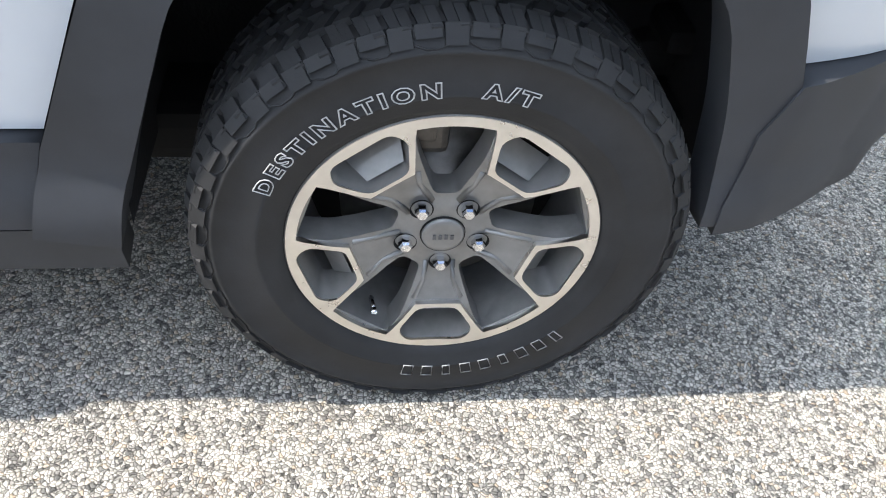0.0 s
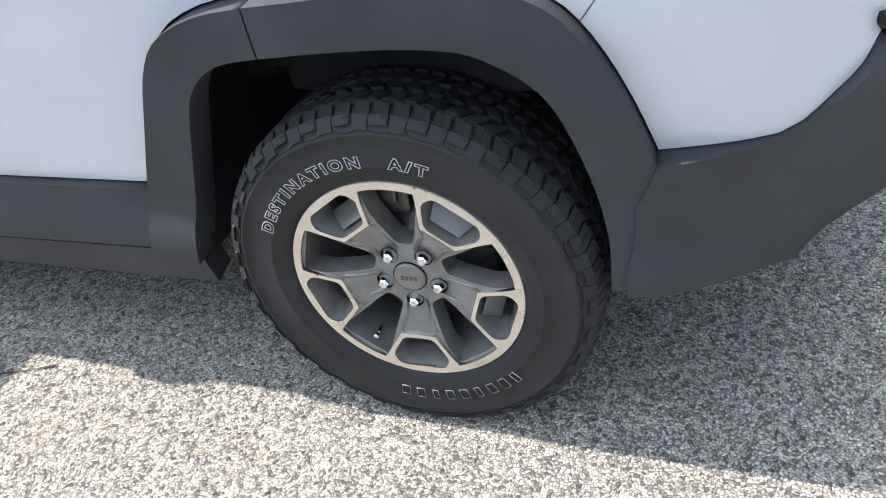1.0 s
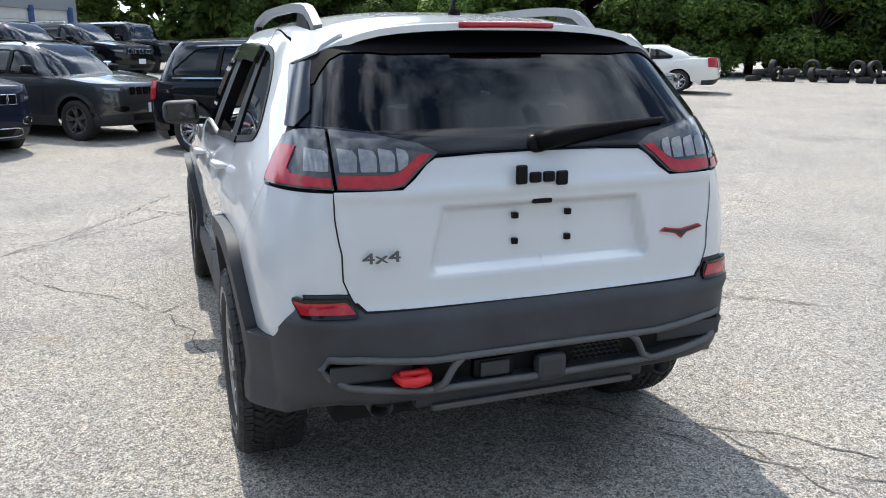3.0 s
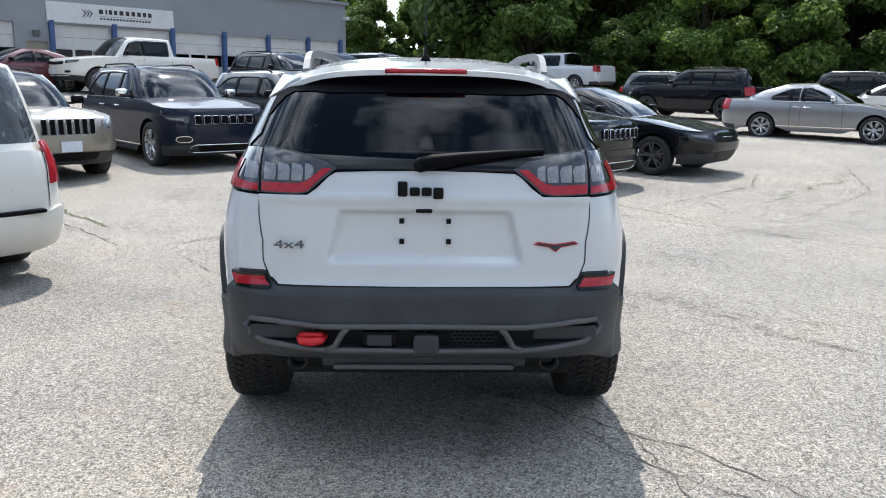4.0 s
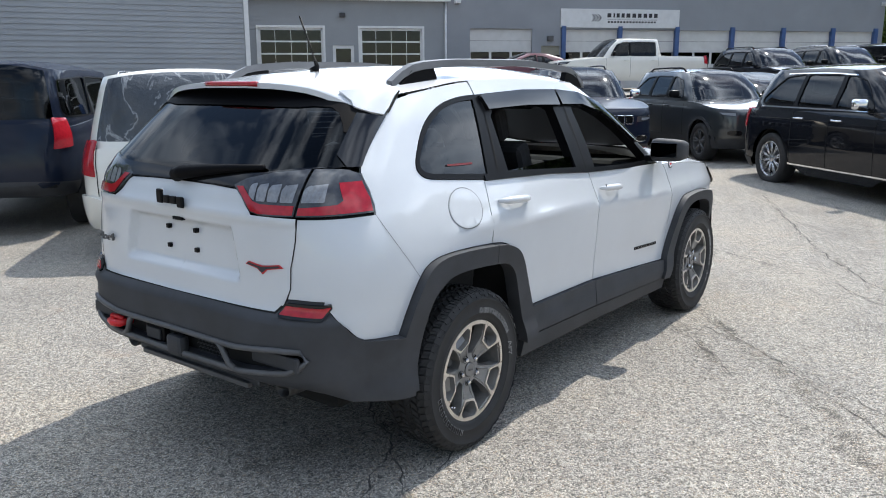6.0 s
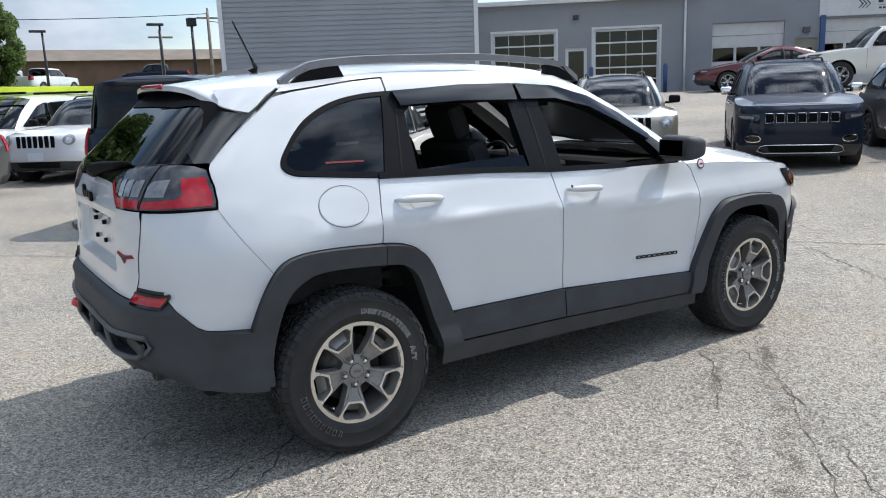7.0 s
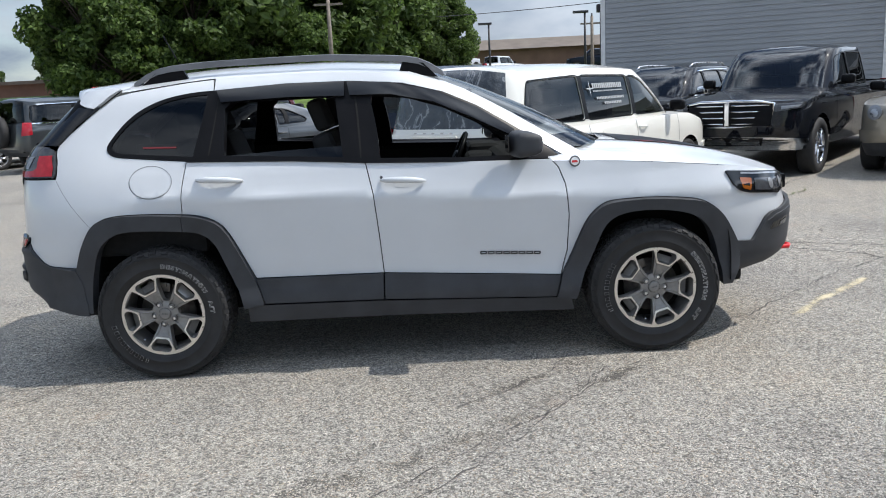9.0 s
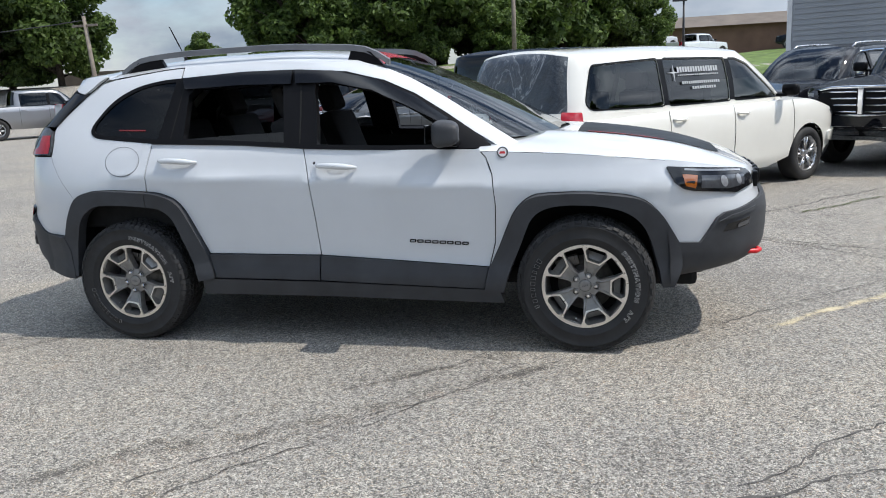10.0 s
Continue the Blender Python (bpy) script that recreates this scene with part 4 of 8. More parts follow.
    w_q = eased([(1.13, 1.214), (1.475, 1.245), (1.535, 1.252), (1.570, 1.270), (1.572, 1.298), (1.548, 1.332), (1.48, 1.405), (1.40, 1.461), (1.29, 1.510), (1.16, 1.535), (1.05, 1.540)])
    w_r = [(0.962, 1.212), (0.320, 1.172), (0.352, 1.49), (0.42, 1.510), (0.90, 1.508), (0.955, 1.46)]
    w_f = [(0.118, 1.150), (-0.45, 1.128), (-0.70, 1.128), (-0.60, 1.225), (-0.42, 1.345), (-0.24, 1.432), (-0.05, 1.488), (0.15, 1.505), (0.158, 1.46)]
    C = lambda pts: [CABIN.S(x, z) for x, z in pts]
    both("window_surround", patch(CABIN, C(dlo), [C(w_q), C(w_r), C(w_f)], step=0.04, off=0.004, depth=0.05), satin_black, "satin black window surround")
    both("quarter_window", patch(CABIN, C(inset(w_q, -0.004)), step=0.05, off=-0.002), side_glass, "dark privacy glass")
    low_r = [(0.962, 1.212), (0.320, 1.172), (0.326, 1.232), (0.60, 1.226)]
    both("lowered_window", patch(CABIN, C(low_r), step=0.05, off=-0.006, depth=0.004), side_glass, "lowered privacy glass")
    part("window_sticker", patch(CABIN, C([(1.22, 1.264), (1.40, 1.270), (1.40, 1.278), (1.22, 1.272)]), step=0.05, off=0.003), dim_red, car, "small red sticker on the quarter window")
    part("window_sticker", mirror(patch(CABIN, C([(1.22, 1.264), (1.40, 1.270), (1.40, 1.278), (1.22, 1.272)]), step=0.05, off=0.003)), dim_red, car, "small red sticker on the quarter window")
    # belt moulding and pillar seams
    mould = [(x, z - 0.006) for x, z in belt] + [(x, z + 0.018) for x, z in reversed(belt)]
    both("belt_moulding", patch(CABIN, C(mould), step=0.04, off=0.010, depth=0.012), satin_black)
    for xs_ in (((1.045, 1.215), (0.985, 1.54)), ((0.222, 1.16), (0.252, 1.56))):
        (xa, za), (xb, zb) = xs_
        both("pillar_seam", patch(CABIN, C([(xa - 0.004, za), (xa + 0.004, za), (xb + 0.004, zb), (xb - 0.004, zb)]), step=0.05, off=0.006), void_black)
    # rain visors
    vis_r = [(1.0, 1.552), (0.62, 1.569), (0.30, 1.566), (0.30, 1.488), (0.62, 1.496), (0.975, 1.487)]
    vis_f = [(0.285, 1.566), (0.05, 1.548), (-0.20, 1.486), (-0.42, 1.385), (-0.62, 1.255), (-0.585, 1.235), (-0.38, 1.340), (-0.18, 1.432), (0.05, 1.485), (0.27, 1.490)]
    both("rain_visor", patch(CABIN, C(vis_r), step=0.04, off=0.024, depth=0.02), gloss_black, "smoked rain visor")
    both("rain_visor", patch(CABIN, C(vis_f), step=0.04, off=0.024, depth=0.02), gloss_black, "smoked rain visor")
    # ---- tailgate, glass and spoiler
    gate = [R(0.0, 0.772), R(0.40, 0.772), R(0.585, 0.776), R(0.612, 0.80), R(0.643, 0.87), R(0.652, 0.95), R(0.656, 1.05), R(0.654, 1.131), R(0.46, 1.134), R(0.42, 1.165), R(0.38, 1.205), R(0.352, 1.222), R(0.2, 1.228), R(0.0, 1.230)]
    def recess(qv, zv):
        p = BODY.P(qv, zv)
        y = p[..., 1]
        fy = np.clip((0.40 - 0.05 * (zv - 0.87) / 0.2 - y) / 0.035, 0, 1)
        fz = np.clip((zv - 0.862) / 0.03, 0, 1) * np.clip((1.083 - zv) / 0.018, 0, 1)
        s = fy * fy * (3 - 2 * fy) * fz
        crease = 0.010 * np.exp(-((zv - 1.125) / 0.022) ** 2)
        return p + BODY.N(qv, zv) * (crease - 0.030 * s)[..., None]
    va, fa = flat_mesh(gate, [], 0.018)
    soup = skin(va, fa, recess, BODY.N, 0.0, 0.0)
    gate_ob = centred("tailgate", soup, white_paint)
    # dark joint round the gate
    joint = [R(0.612, 0.80), R(0.643, 0.87), R(0.652, 0.95), R(0.656, 1.05), R(0.654, 1.131)]
    jl = joint + [(a - 0.008, b) for a, b in reversed(joint)]
    both("gate_joint", patch(BODY, jl, step=0.03, off=0.0015), void_black)
    jl2 = [R(0.0, 0.766), R(0.586, 0.770), R(0.616, 0.80), R(0.606, 0.806), R(0.580, 0.779), R(0.0, 0.775)]
    centred("gate_joint", patch(BODY, jl2, step=0.03, off=0.002), void_black)
    gl = [CR(0.0, 1.232), CR(0.2, 1.230), CR(0.352, 1.226), CR(0.44, 1.262), CR(0.55, 1.285), CR(0.69, 1.305), CABIN.S(1.89, 1.31), CABIN.S(1.83, 1.35), CABIN.S(1.74, 1.425), CABIN.S(1.68, 1.475), CR(0.62, 1.515), CR(0.56, 1.545), CR(0.45, 1.575), CR(0.3, 1.594), CR(0.0, 1.600)]
    centred("rear_window", patch(CABIN, gl, step=0.05, off=0.006, depth=0.01), rear_glass, "dark tinted rear window")
    # upper glass band; its deep black also holds the shade under the spoiler
    ceram = [CR(0.0, 1.522), CR(0.40, 1.518), CR(0.48, 1.524), CR(0.55, 1.522), CR(0.59, 1.50), CR(0.625, 1.46), CR(0.645, 1.43), CABIN.S(1.76, 1.41), CABIN.S(1.74, 1.428), CABIN.S(1.68, 1.478), CR(0.62, 1.518), CR(0.56, 1.547), CR(0.45, 1.577), CR(0.0, 1.602)]
    centred("rear_window_band", patch(CABIN, ceram, step=0.04, off=0.010), deep_black, "black upper glass band, darkened for the shade under the spoiler")
    ceram2 = [CR(0.0, 1.236), CR(0.352, 1.230), CR(0.44, 1.266), CR(0.55, 1.29), CR(0.69, 1.31), CR(0.60, 1.305), CR(0.45, 1.285), CR(0.0, 1.268)]
    centred("rear_window_foot", patch(CABIN, ceram2, step=0.04, off=0.0085), gloss_black)
    fin = [CABIN.S(1.645, 1.500), CABIN.S(1.715, 1.447), CABIN.S(1.775, 1.399), CABIN.S(1.84, 1.339), CABIN.S(1.874, 1.304), CABIN.S(1.93, 1.304), CR(0.675, 1.35), CR(0.655, 1.42), CR(0.632, 1.500), CABIN.S(1.70, 1.488)]
    both("pillar_fin", patch(CABIN, fin, step=0.03, off=0.012, depth=0.015), gloss_black, "gloss black pillar fin")
    seam = [CABIN.S(1.530, 1.588), CABIN.S(1.58, 1.552), CABIN.S(1.645, 1.502), CABIN.S(1.640, 1.497), CABIN.S(1.574, 1.547), CABIN.S(1.524, 1.583)]
    both("spoiler_joint", patch(CABIN, seam, step=0.03, off=0.006), void_black)
    # spoiler: a lip that carries the roof on over the glass
    V, F = [], []
    ny, nx = 20, 8
    for side in (0, 1):
        for j in range(ny + 1):
            y = -0.612 + 1.224 * j / ny
            back = 1.885 - 0.09 * (abs(y) / 0.612) ** 4 - 0.02 * (abs(y) / 0.6)
            k7 = min(1.0, max(0.0, (abs(y) - 0.40) / 0.212))
            for i in range(nx + 1):
                x = 1.50 + (back - 1.50) * i / nx
                z = float(roof_z(x, y)) + 0.004 + 0.008 * (i / nx) ** 2 - 0.034 * k7 * k7 * (i / nx) ** 1.3
                if side:
                    z -= 0.010 + 0.045 * (1 - i / nx) + 0.012
                V.append((x, y, z))
    k = (ny + 1) * (nx + 1)
    for j in range(ny):
        for i in range(nx):
            a = j * (nx + 1) + i
            F.append((a, a + 1, a + nx + 2, a + nx + 1))
    lower = [tuple(i + k for i in f[::-1]) for f in F]
    rimf = [(j * (nx + 1) + nx, k + j * (nx + 1) + nx, k + (j + 1) * (nx + 1) + nx, (j + 1) * (nx + 1) + nx) for j in range(ny)]
    for j in (0, ny):
        rimf += [(j * (nx + 1) + i, j * (nx + 1) + i + 1, k + j * (nx + 1) + i + 1, k + j * (nx + 1) + i) for i in range(nx)]
    part("spoiler", (V, F + rimf, [True] * len(F) + [False] * len(rimf)), white_paint, car)
    # underside in deep black: the cavity's shade put into the colour
    part("spoiler_underside", (V, lower, [True] * len(lower)), deep_black, car)
    cheek = [CABIN.S(1.536, 1.592), CABIN.S(1.530, 1.586), CABIN.S(1.585, 1.556), CABIN.S(1.632, 1.518), CABIN.S(1.676, 1.488), CABIN.S(1.725, 1.498), CR(0.632, 1.510), CR(0.612, 1.520), CR(0.595, 1.540), CR(0.56, 1.562), CR(0.53, 1.578)]
    both("spoiler_cheek", patch(CABIN, cheek, step=0.03, off=0.018, depth=0.03), white_paint)
    bl = [(1.870 - 0.03 * (abs(y) / 0.6) ** 2, y) for y in np.linspace(-0.17, 0.17, 9)]
    part("high_brake_lamp", tube([(x + 0.012, y, float(roof_z(x, y)) + 0.006) for x, y in bl], 0.011, 8), red_lens, car, "red high-level brake lamp")
    # ---- tail lamps
    lamp_in = [R(0.643, 1.138), R(0.50, 1.136), R(0.455, 1.145), R(0.40, 1.195), R(0.345, 1.235), R(0.40, 1.262), R(0.52, 1.288), R(0.643, 1.302)]
    lamp_out = [R(0.652, 1.138), R(0.74, 1.138), S(1.89, 1.140), S(1.884, 1.165), S(1.884, 1.22), S(1.892, 1.280), S(1.93, 1.296), R(0.70, 1.301), R(0.652, 1.301)]
    both("tail_lamp", patch(BODY, lamp_in, step=0.03, off=0.010, depth=0.03), smoke_lens, "smoked tail lamp with a red band")
    both("tail_lamp", patch(BODY, lamp_out, step=0.03, off=0.010, depth=0.03), smoke_lens, "smoked tail lamp with a red band")
    red1 = [R(0.640, 1.143), R(0.50, 1.141), R(0.46, 1.149), R(0.405, 1.200), R(0.365, 1.232), R(0.40, 1.234), R(0.465, 1.185), R(0.50, 1.176), R(0.640, 1.176)]
    red2 = [R(0.656, 1.143), R(0.74, 1.143), S(1.897, 1.146), S(1.892, 1.19), S(1.900, 1.254), S(1.985, 1.252), S(1.995, 1.19), S(2.02, 1.176), R(0.656, 1.168)]
    both("lamp_band", patch(BODY, red1, step=0.02, off=0.0135), red_lens, "glowing-red lens band")
    both("lamp_band", patch(BODY, red2, step=0.02, off=0.0135), red_lens, "red lens band")
    for ya, yb in ((0.440, 0.470), (0.480, 0.522), (0.532, 0.576), (0.586, 0.632), (0.660, 0.722)):
        both("lamp_chamber", patch(BODY, rounded([R(yb, 1.186), R(ya, 1.186 + (0.018 if ya < 0.45 else 0)), R(ya - 0.004, 1.228), R(ya + 0.004, 1.243), R(yb - (0.012 if yb > 0.7 else 0), 1.250)], 0.006, 2), step=0.02, off=0.013), clear_lens, "clear ribbed lamp chamber")
    # ---- bumper
    bum = [R(0.0, 0.772), R(0.585, 0.774), R(0.630, 0.826), R(0.66, 0.829), R(0.755, 0.822), R(0.752, 0.808), S(2.085, 0.765), S(2.045, 0.715), S(2.008, 0.675), S(1.975, 0.657), S(1.925, 0.650), S(1.806, 0.640), S(1.775, 0.56), S(1.760, 0.43), S(1.760, 0.385), S(1.84, 0.392), S(1.95, 0.405), S(2.05, 0.425), R(0.74, 0.445), R(0.60, 0.45), R(0.0, 0.44)]
    slot = [R(0.0, 0.616), R(0.30, 0.616), R(0.60, 0.632), R(0.69, 0.630), R(0.705, 0.60), R(0.64, 0.552), R(0.40, 0.524), R(0.0, 0.522)]
    def bumper_at(qv, zv):
        p = BODY.P(qv, zv)
        lip = 0.020 * np.clip((0.775 - zv) / 0.03, 0, 1) - 0.010 * np.clip((0.715 - zv) / 0.012, 0, 1)
        lip = lip + 0.034 * np.clip((1.97 - p[..., 0]) / 0.15, 0, 1) * np.clip((0.70 - zv) / 0.05, 0, 1)
        under = -0.12 * np.clip((0.52 - zv) / 0.11, 0, 1) ** 2 * np.clip((p[..., 0] - 2.02) / 0.14, 0, 1)
        return p + BODY.N(qv, zv) * (lip + under)[..., None]
    va, fa = flat_mesh(bum, [slot], 0.03)
    bo = centred("rear_bumper", skin(va, fa, bumper_at, BODY.N, 0.0, 0.05), plastic, "textured black plastic bumper")
    # near-black sheet behind the slot: the recess's shade put into its colour
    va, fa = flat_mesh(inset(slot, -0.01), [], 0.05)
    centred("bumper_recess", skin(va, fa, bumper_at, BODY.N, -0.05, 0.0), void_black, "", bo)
    # bezel of the slot with its two slanted struts
    def on_bumper(y, z, off=0.0):
        qv, zz = BODY.R(y, z)
        p = bumper_at(np.array([qv]), np.array([zz]))[0] + BODY.N(np.array([qv]), np.array([zz]))[0] * off
        return (float(p[0]), float(p[1]) * (1 if y >= 0 else -1), float(p[2]))
    loop = [(-0.40, 0.620), (0.0, 0.622), (0.40, 0.620), (0.60, 0.638), (0.69, 0.637), (0.712, 0.605), (0.69, 0.578), (0.64, 0.550), (0.42, 0.524), (0.0, 0.519), (-0.42, 0.524), (-0.64, 0.550), (-0.69, 0.578), (-0.712, 0.605), (-0.69, 0.637), (-0.60, 0.638)]
    ring = [on_bumper(y, z, 0.004) for y, z in fine(loop, 0.06)]
    part("slot_bezel", tube(ring, 0.012, 8, closed=True), plastic_grey, bo, "grey bezel round the slot")
    for s in (-1, 1):
        part("bezel_strut", tube([on_bumper(s * 0.30, 0.618, 0.002), on_bumper(s * 0.325, 0.595, 0.004), on_bumper(s * 0.355, 0.54, 0.004), on_bumper(s * 0.39, 0.523, 0.004)], 0.013, 8), plastic_grey, bo)
        y0 = s * 0.57
        part("pocket", box(on_bumper(0.57, 0.585, -0.035)[0], y0, 0.585, 0.02, 0.26, 0.06, 0.01), plastic, bo)
    mesh_bits = []
    for r in range(5):
        for c in range(9):
            yy = 0.10 + 0.022 * c + 0.011 * (r % 2)
            if yy < 0.285:
                mesh_bits.append(tube([(2.207, yy, 0.530 + 0.016 * r), (2.207, yy + 0.011, 0.538 + 0.016 * r), (2.207, yy + 0.022, 0.530 + 0.016 * r)], 0.0028, 4))
    part("mesh_grille", join(*mesh_bits), plastic, bo, "diamond mesh insert")
    part("hitch_cover", box(2.240, 0.008, 0.545, 0.05, 0.105, 0.09, 0.02), plastic, bo, "black tow hitch cover")
    part("wiring_socket", box(2.205, -0.18, 0.558, 0.04, 0.14, 0.066, 0.01), satin_black, bo)
    part("socket_flap", box(2.229, -0.18, 0.558, 0.012, 0.10, 0.05, 0.006), plastic, bo)
    hook = tube([(2.145, -0.495, 0.565), (2.225, -0.495, 0.565), (2.250, -0.487, 0.562), (2.260, -0.450, 0.56), (2.250, -0.413, 0.562), (2.225, -0.405, 0.565), (2.145, -0.405, 0.565)], 0.017, 10)
    part("tow_hook", join(hook, tube([(2.235, -0.495, 0.582), (2.235, -0.405, 0.582)], 0.012, 8)), red_plastic, car, "red painted steel tow hook")
    refl = rounded([R(0.612, 0.770), R(0.634, 0.810), R(0.748, 0.803), R(0.772, 0.808), R(0.755, 0.764)], 0.006, 3)
    both("reflector", patch(BODY, refl, step=0.03, off=0.019, depth=0.02), red_lens, "red bumper reflector")
    both("reflector_housing", patch(BODY, inset(refl, -0.010), step=0.03, off=0.0165, depth=0.02), gloss_black)
    for s in (-1, 1):
        v, f, sm = lathe([(0.026, -0.16), (0.040, -0.12), (0.041, 0.0), (0.036, 0.0), (0.034, -0.1), (0.0, -0.1)], 24)
        m = Matrix.Translation((2.125, s * 0.525, 0.428)) @ Euler((0, 0, radians(-90))).to_matrix().to_4x4() @ Matrix.Diagonal((1.0, 1, 0.78, 1))
        part("exhaust_tip", moved((v, f, sm), m), sooty_steel, car, "sooty oval steel exhaust tip")
    part("skid_strip", box(2.160, 0.0, 0.424, 0.03, 0.74, 0.022, 0.006), plastic_grey, bo, "grey skid strip under the bumper")
    part("valance", box(2.115, 0.0, 0.445, 0.08, 0.84, 0.05, 0.012), plastic, bo)
    for yy in (0.594, 0.606, 0.618, 0.672, 0.684, 0.696, 0.708):
        rib = [R(yy, 1.189), R(yy - 0.003, 1.189), R(yy - 0.003, 1.246), R(yy, 1.246)]
        both("lamp_rib", patch(BODY, rib, step=0.03, off=0.0145), rib_lens)
    # strip of belt trim peeled up from the left rear door, curling over the sill
    strip = [(0.34, -0.884, 1.055), (0.325, -0.905, 1.09), (0.31, -0.912, 1.13), (0.30, -0.905, 1.175), (0.315, -0.892, 1.212), (0.35, -0.880, 1.228), (0.40, -0.872, 1.222), (0.50, -0.866, 1.205), (0.62, -0.860, 1.188)]
    V = []
    for i, (x, y, z) in enumerate(strip):
        w = 0.05 if i < 6 else 0.05 * (9 - i) / 4
        V += [(x - w * 0.6, y, z - 0.012), (x + w, y + 0.004, z + 0.010), (x + w, y + 0.010, z + 0.008), (x - w * 0.6, y + 0.006, z - 0.014)]
    F = [(4 * i + k6, 4 * i + (k6 + 1) % 4, 4 * i + 4 + (k6 + 1) % 4, 4 * i + 4 + k6) for i in range(len(strip) - 1) for k6 in range(4)] + [(0, 1, 2, 3)]
    part("peeled_trim", (V, F, [True] * len(F)), white_paint, rd[1], "peeled strip of white trim curling up")
    # ---- side cladding
    both("door_cladding", patch(BODY, inset(q([(0.842, 0.534), (0.137, 0.526), (0.142, 0.384), (0.80, 0.394)]), 0.002), step=0.05, off=0.022, depth=0.03), plastic)
    both("door_cladding", patch(BODY, inset(q([(0.133, 0.526), (-0.845, 0.462), (-0.815, 0.347), (0.138, 0.384)]), 0.002), step=0.05, off=0.022, depth=0.03), plastic)
    both("sill_cover", patch(BODY, inset(q([(0.90, 0.388), (0.14, 0.376), (-0.90, 0.336), (-0.92, 0.255), (0.10, 0.282), (0.90, 0.288)]), 0.002), step=0.05, off=0.012, depth=0.06), plastic)
    fl_r2 = arch_r2 + [(0.80, 0.394)] + in_r2
    fl_r1 = arch_r + in_r1 + [(1.80, 0.395), (1.812, 0.52)]
    both("wheel_arch_flare", patch(BODY, inset(q(fl_r1), 0.0018), step=0.035, off=0.040, depth=0.07), plastic, "wide black wheel arch flare")
    both("wheel_arch_flare", patch(BODY, inset(q(fl_r2), 0.0018), step=0.035, off=0.040, depth=0.07), plastic, "wide black wheel arch flare")
    fl_f = [(-0.815, 0.345)] + arch_f + [(-1.85, 0.45), (-1.81, 0.36)] + list(reversed(in_f))
    both("wheel_arch_flare", patch(BODY, inset(q(fl_f), 0.0015), step=0.035, off=0.040, depth=0.07), plastic, "wide black wheel arch flare")
    # ---- nose
    fb = [S(-1.832, 0.588)] + line + [T(0.0, 0.36), T(0.5, 0.33), S(-1.98, 0.315), S(-1.80, 0.36), S(-1.83, 0.45)]
    def nose_at(qv, zv):
        p = BODY.P(qv, zv)
        return p + BODY.N(qv, zv) * (0.025 - 0.16 * np.clip((0.55 - zv) / 0.25, 0, 1) ** 2)[..., None]
    va, fa = flat_mesh(fb, [], 0.04)
    nb = centred("front_bumper", skin(va, fa, nose_at, BODY.N, 0.0, 0.02), plastic, "textured black plastic bumper")
    both("bumper_lamp_recess", patch(BODY, rounded([S(-2.055, 0.628), T(0.60, 0.645), T(0.595, 0.690), S(-2.075, 0.668)], 0.012, 3), step=0.03, off=0.0265), gloss_black, "", nb)
    both("fog_lamp", patch(BODY, rounded([T(0.665, 0.640), T(0.605, 0.652), T(0.602, 0.676), T(0.66, 0.664)], 0.008, 3), step=0.03, off=0.029), smoke_lens, "", nb)
    both("bumper_brow", patch(BODY, rounded([S(-2.03, 0.688), T(0.70, 0.712), T(0.56, 0.735), T(0.55, 0.722), T(0.69, 0.698)], 0.006, 2), step=0.03, off=0.034, depth=0.014), plastic, "", nb)
    hl = rounded([S(-1.772, 0.982), S(-1.815, 0.905), S(-1.86, 0.868), S(-1.91, 0.855), T(0.694, 0.832), T(0.65, 0.822), T(0.598, 0.838), T(0.50, 0.850), T(0.505, 0.90), T(0.541, 0.928), T(0.60, 0.942), S(-1.953, 0.964)], 0.010, 3)
    lamps = both("headlamp", patch(BODY, hl, step=0.03, off=0.012, depth=0.03), gloss_black, "smoked headlamp with an amber side lens")
    for ob, s in zip(lamps, (1, -1)):
        for nm, pts, mat in (("amber_lens", [S(-1.850, 0.938), S(-1.868, 0.882), S(-1.918, 0.868), S(-1.928, 0.928)], amber_lens),
                             ("light_strip", [S(-1.86, 0.956), S(-1.953, 0.946), T(0.60, 0.925), T(0.60, 0.934), S(-1.953, 0.956), S(-1.86, 0.966)], clear_lens),
                             ("inner_bezel", [S(-1.945, 0.925), S(-1.945, 0.868), T(0.69, 0.850), T(0.59, 0.860), T(0.585, 0.905)], smoke_lens)):
            sp = patch(BODY, rounded(pts, 0.006, 2), step=0.03, off=0.0145)
            part(nm, sp if s > 0 else mirror(sp), mat, ob)
        for yy, r in ((0.705, 0.026), (0.63, 0.024)):
            q0, z0 = T(yy, 0.888)
            sp = patch(BODY, [(q0 + r * 1.5 * math.cos(t), z0 + r * math.sin(t)) for t in np.linspace(0, 2 * math.pi, 19)[:-1]], step=0.02, off=0.017)
            part("projector", sp if s > 0 else mirror(sp), rib_lens, ob)
    for i in range(7):
        y = -0.42 + 0.14 * i
        qv, zz = T(abs(y), 0.865)
        p = BODY.P(np.array([qv]), np.array([zz]))[0]
        part("grille_slot", box(float(p[0]) - 0.004, y, 0.865, 0.03, 0.085, 0.085, 0.012), satin_black, car)
    for s in (-1, 1):
        part("tow_hook", tube([(-2.05, s * 0.50 - 0.04, 0.475), (-2.265, s * 0.50 - 0.04, 0.48), (-2.285, s * 0.50, 0.48), (-2.265, s * 0.50 + 0.04, 0.48), (-2.05, s * 0.50 + 0.04, 0.475)], 0.014, 8), red_plastic, car, "red painted steel tow hook")
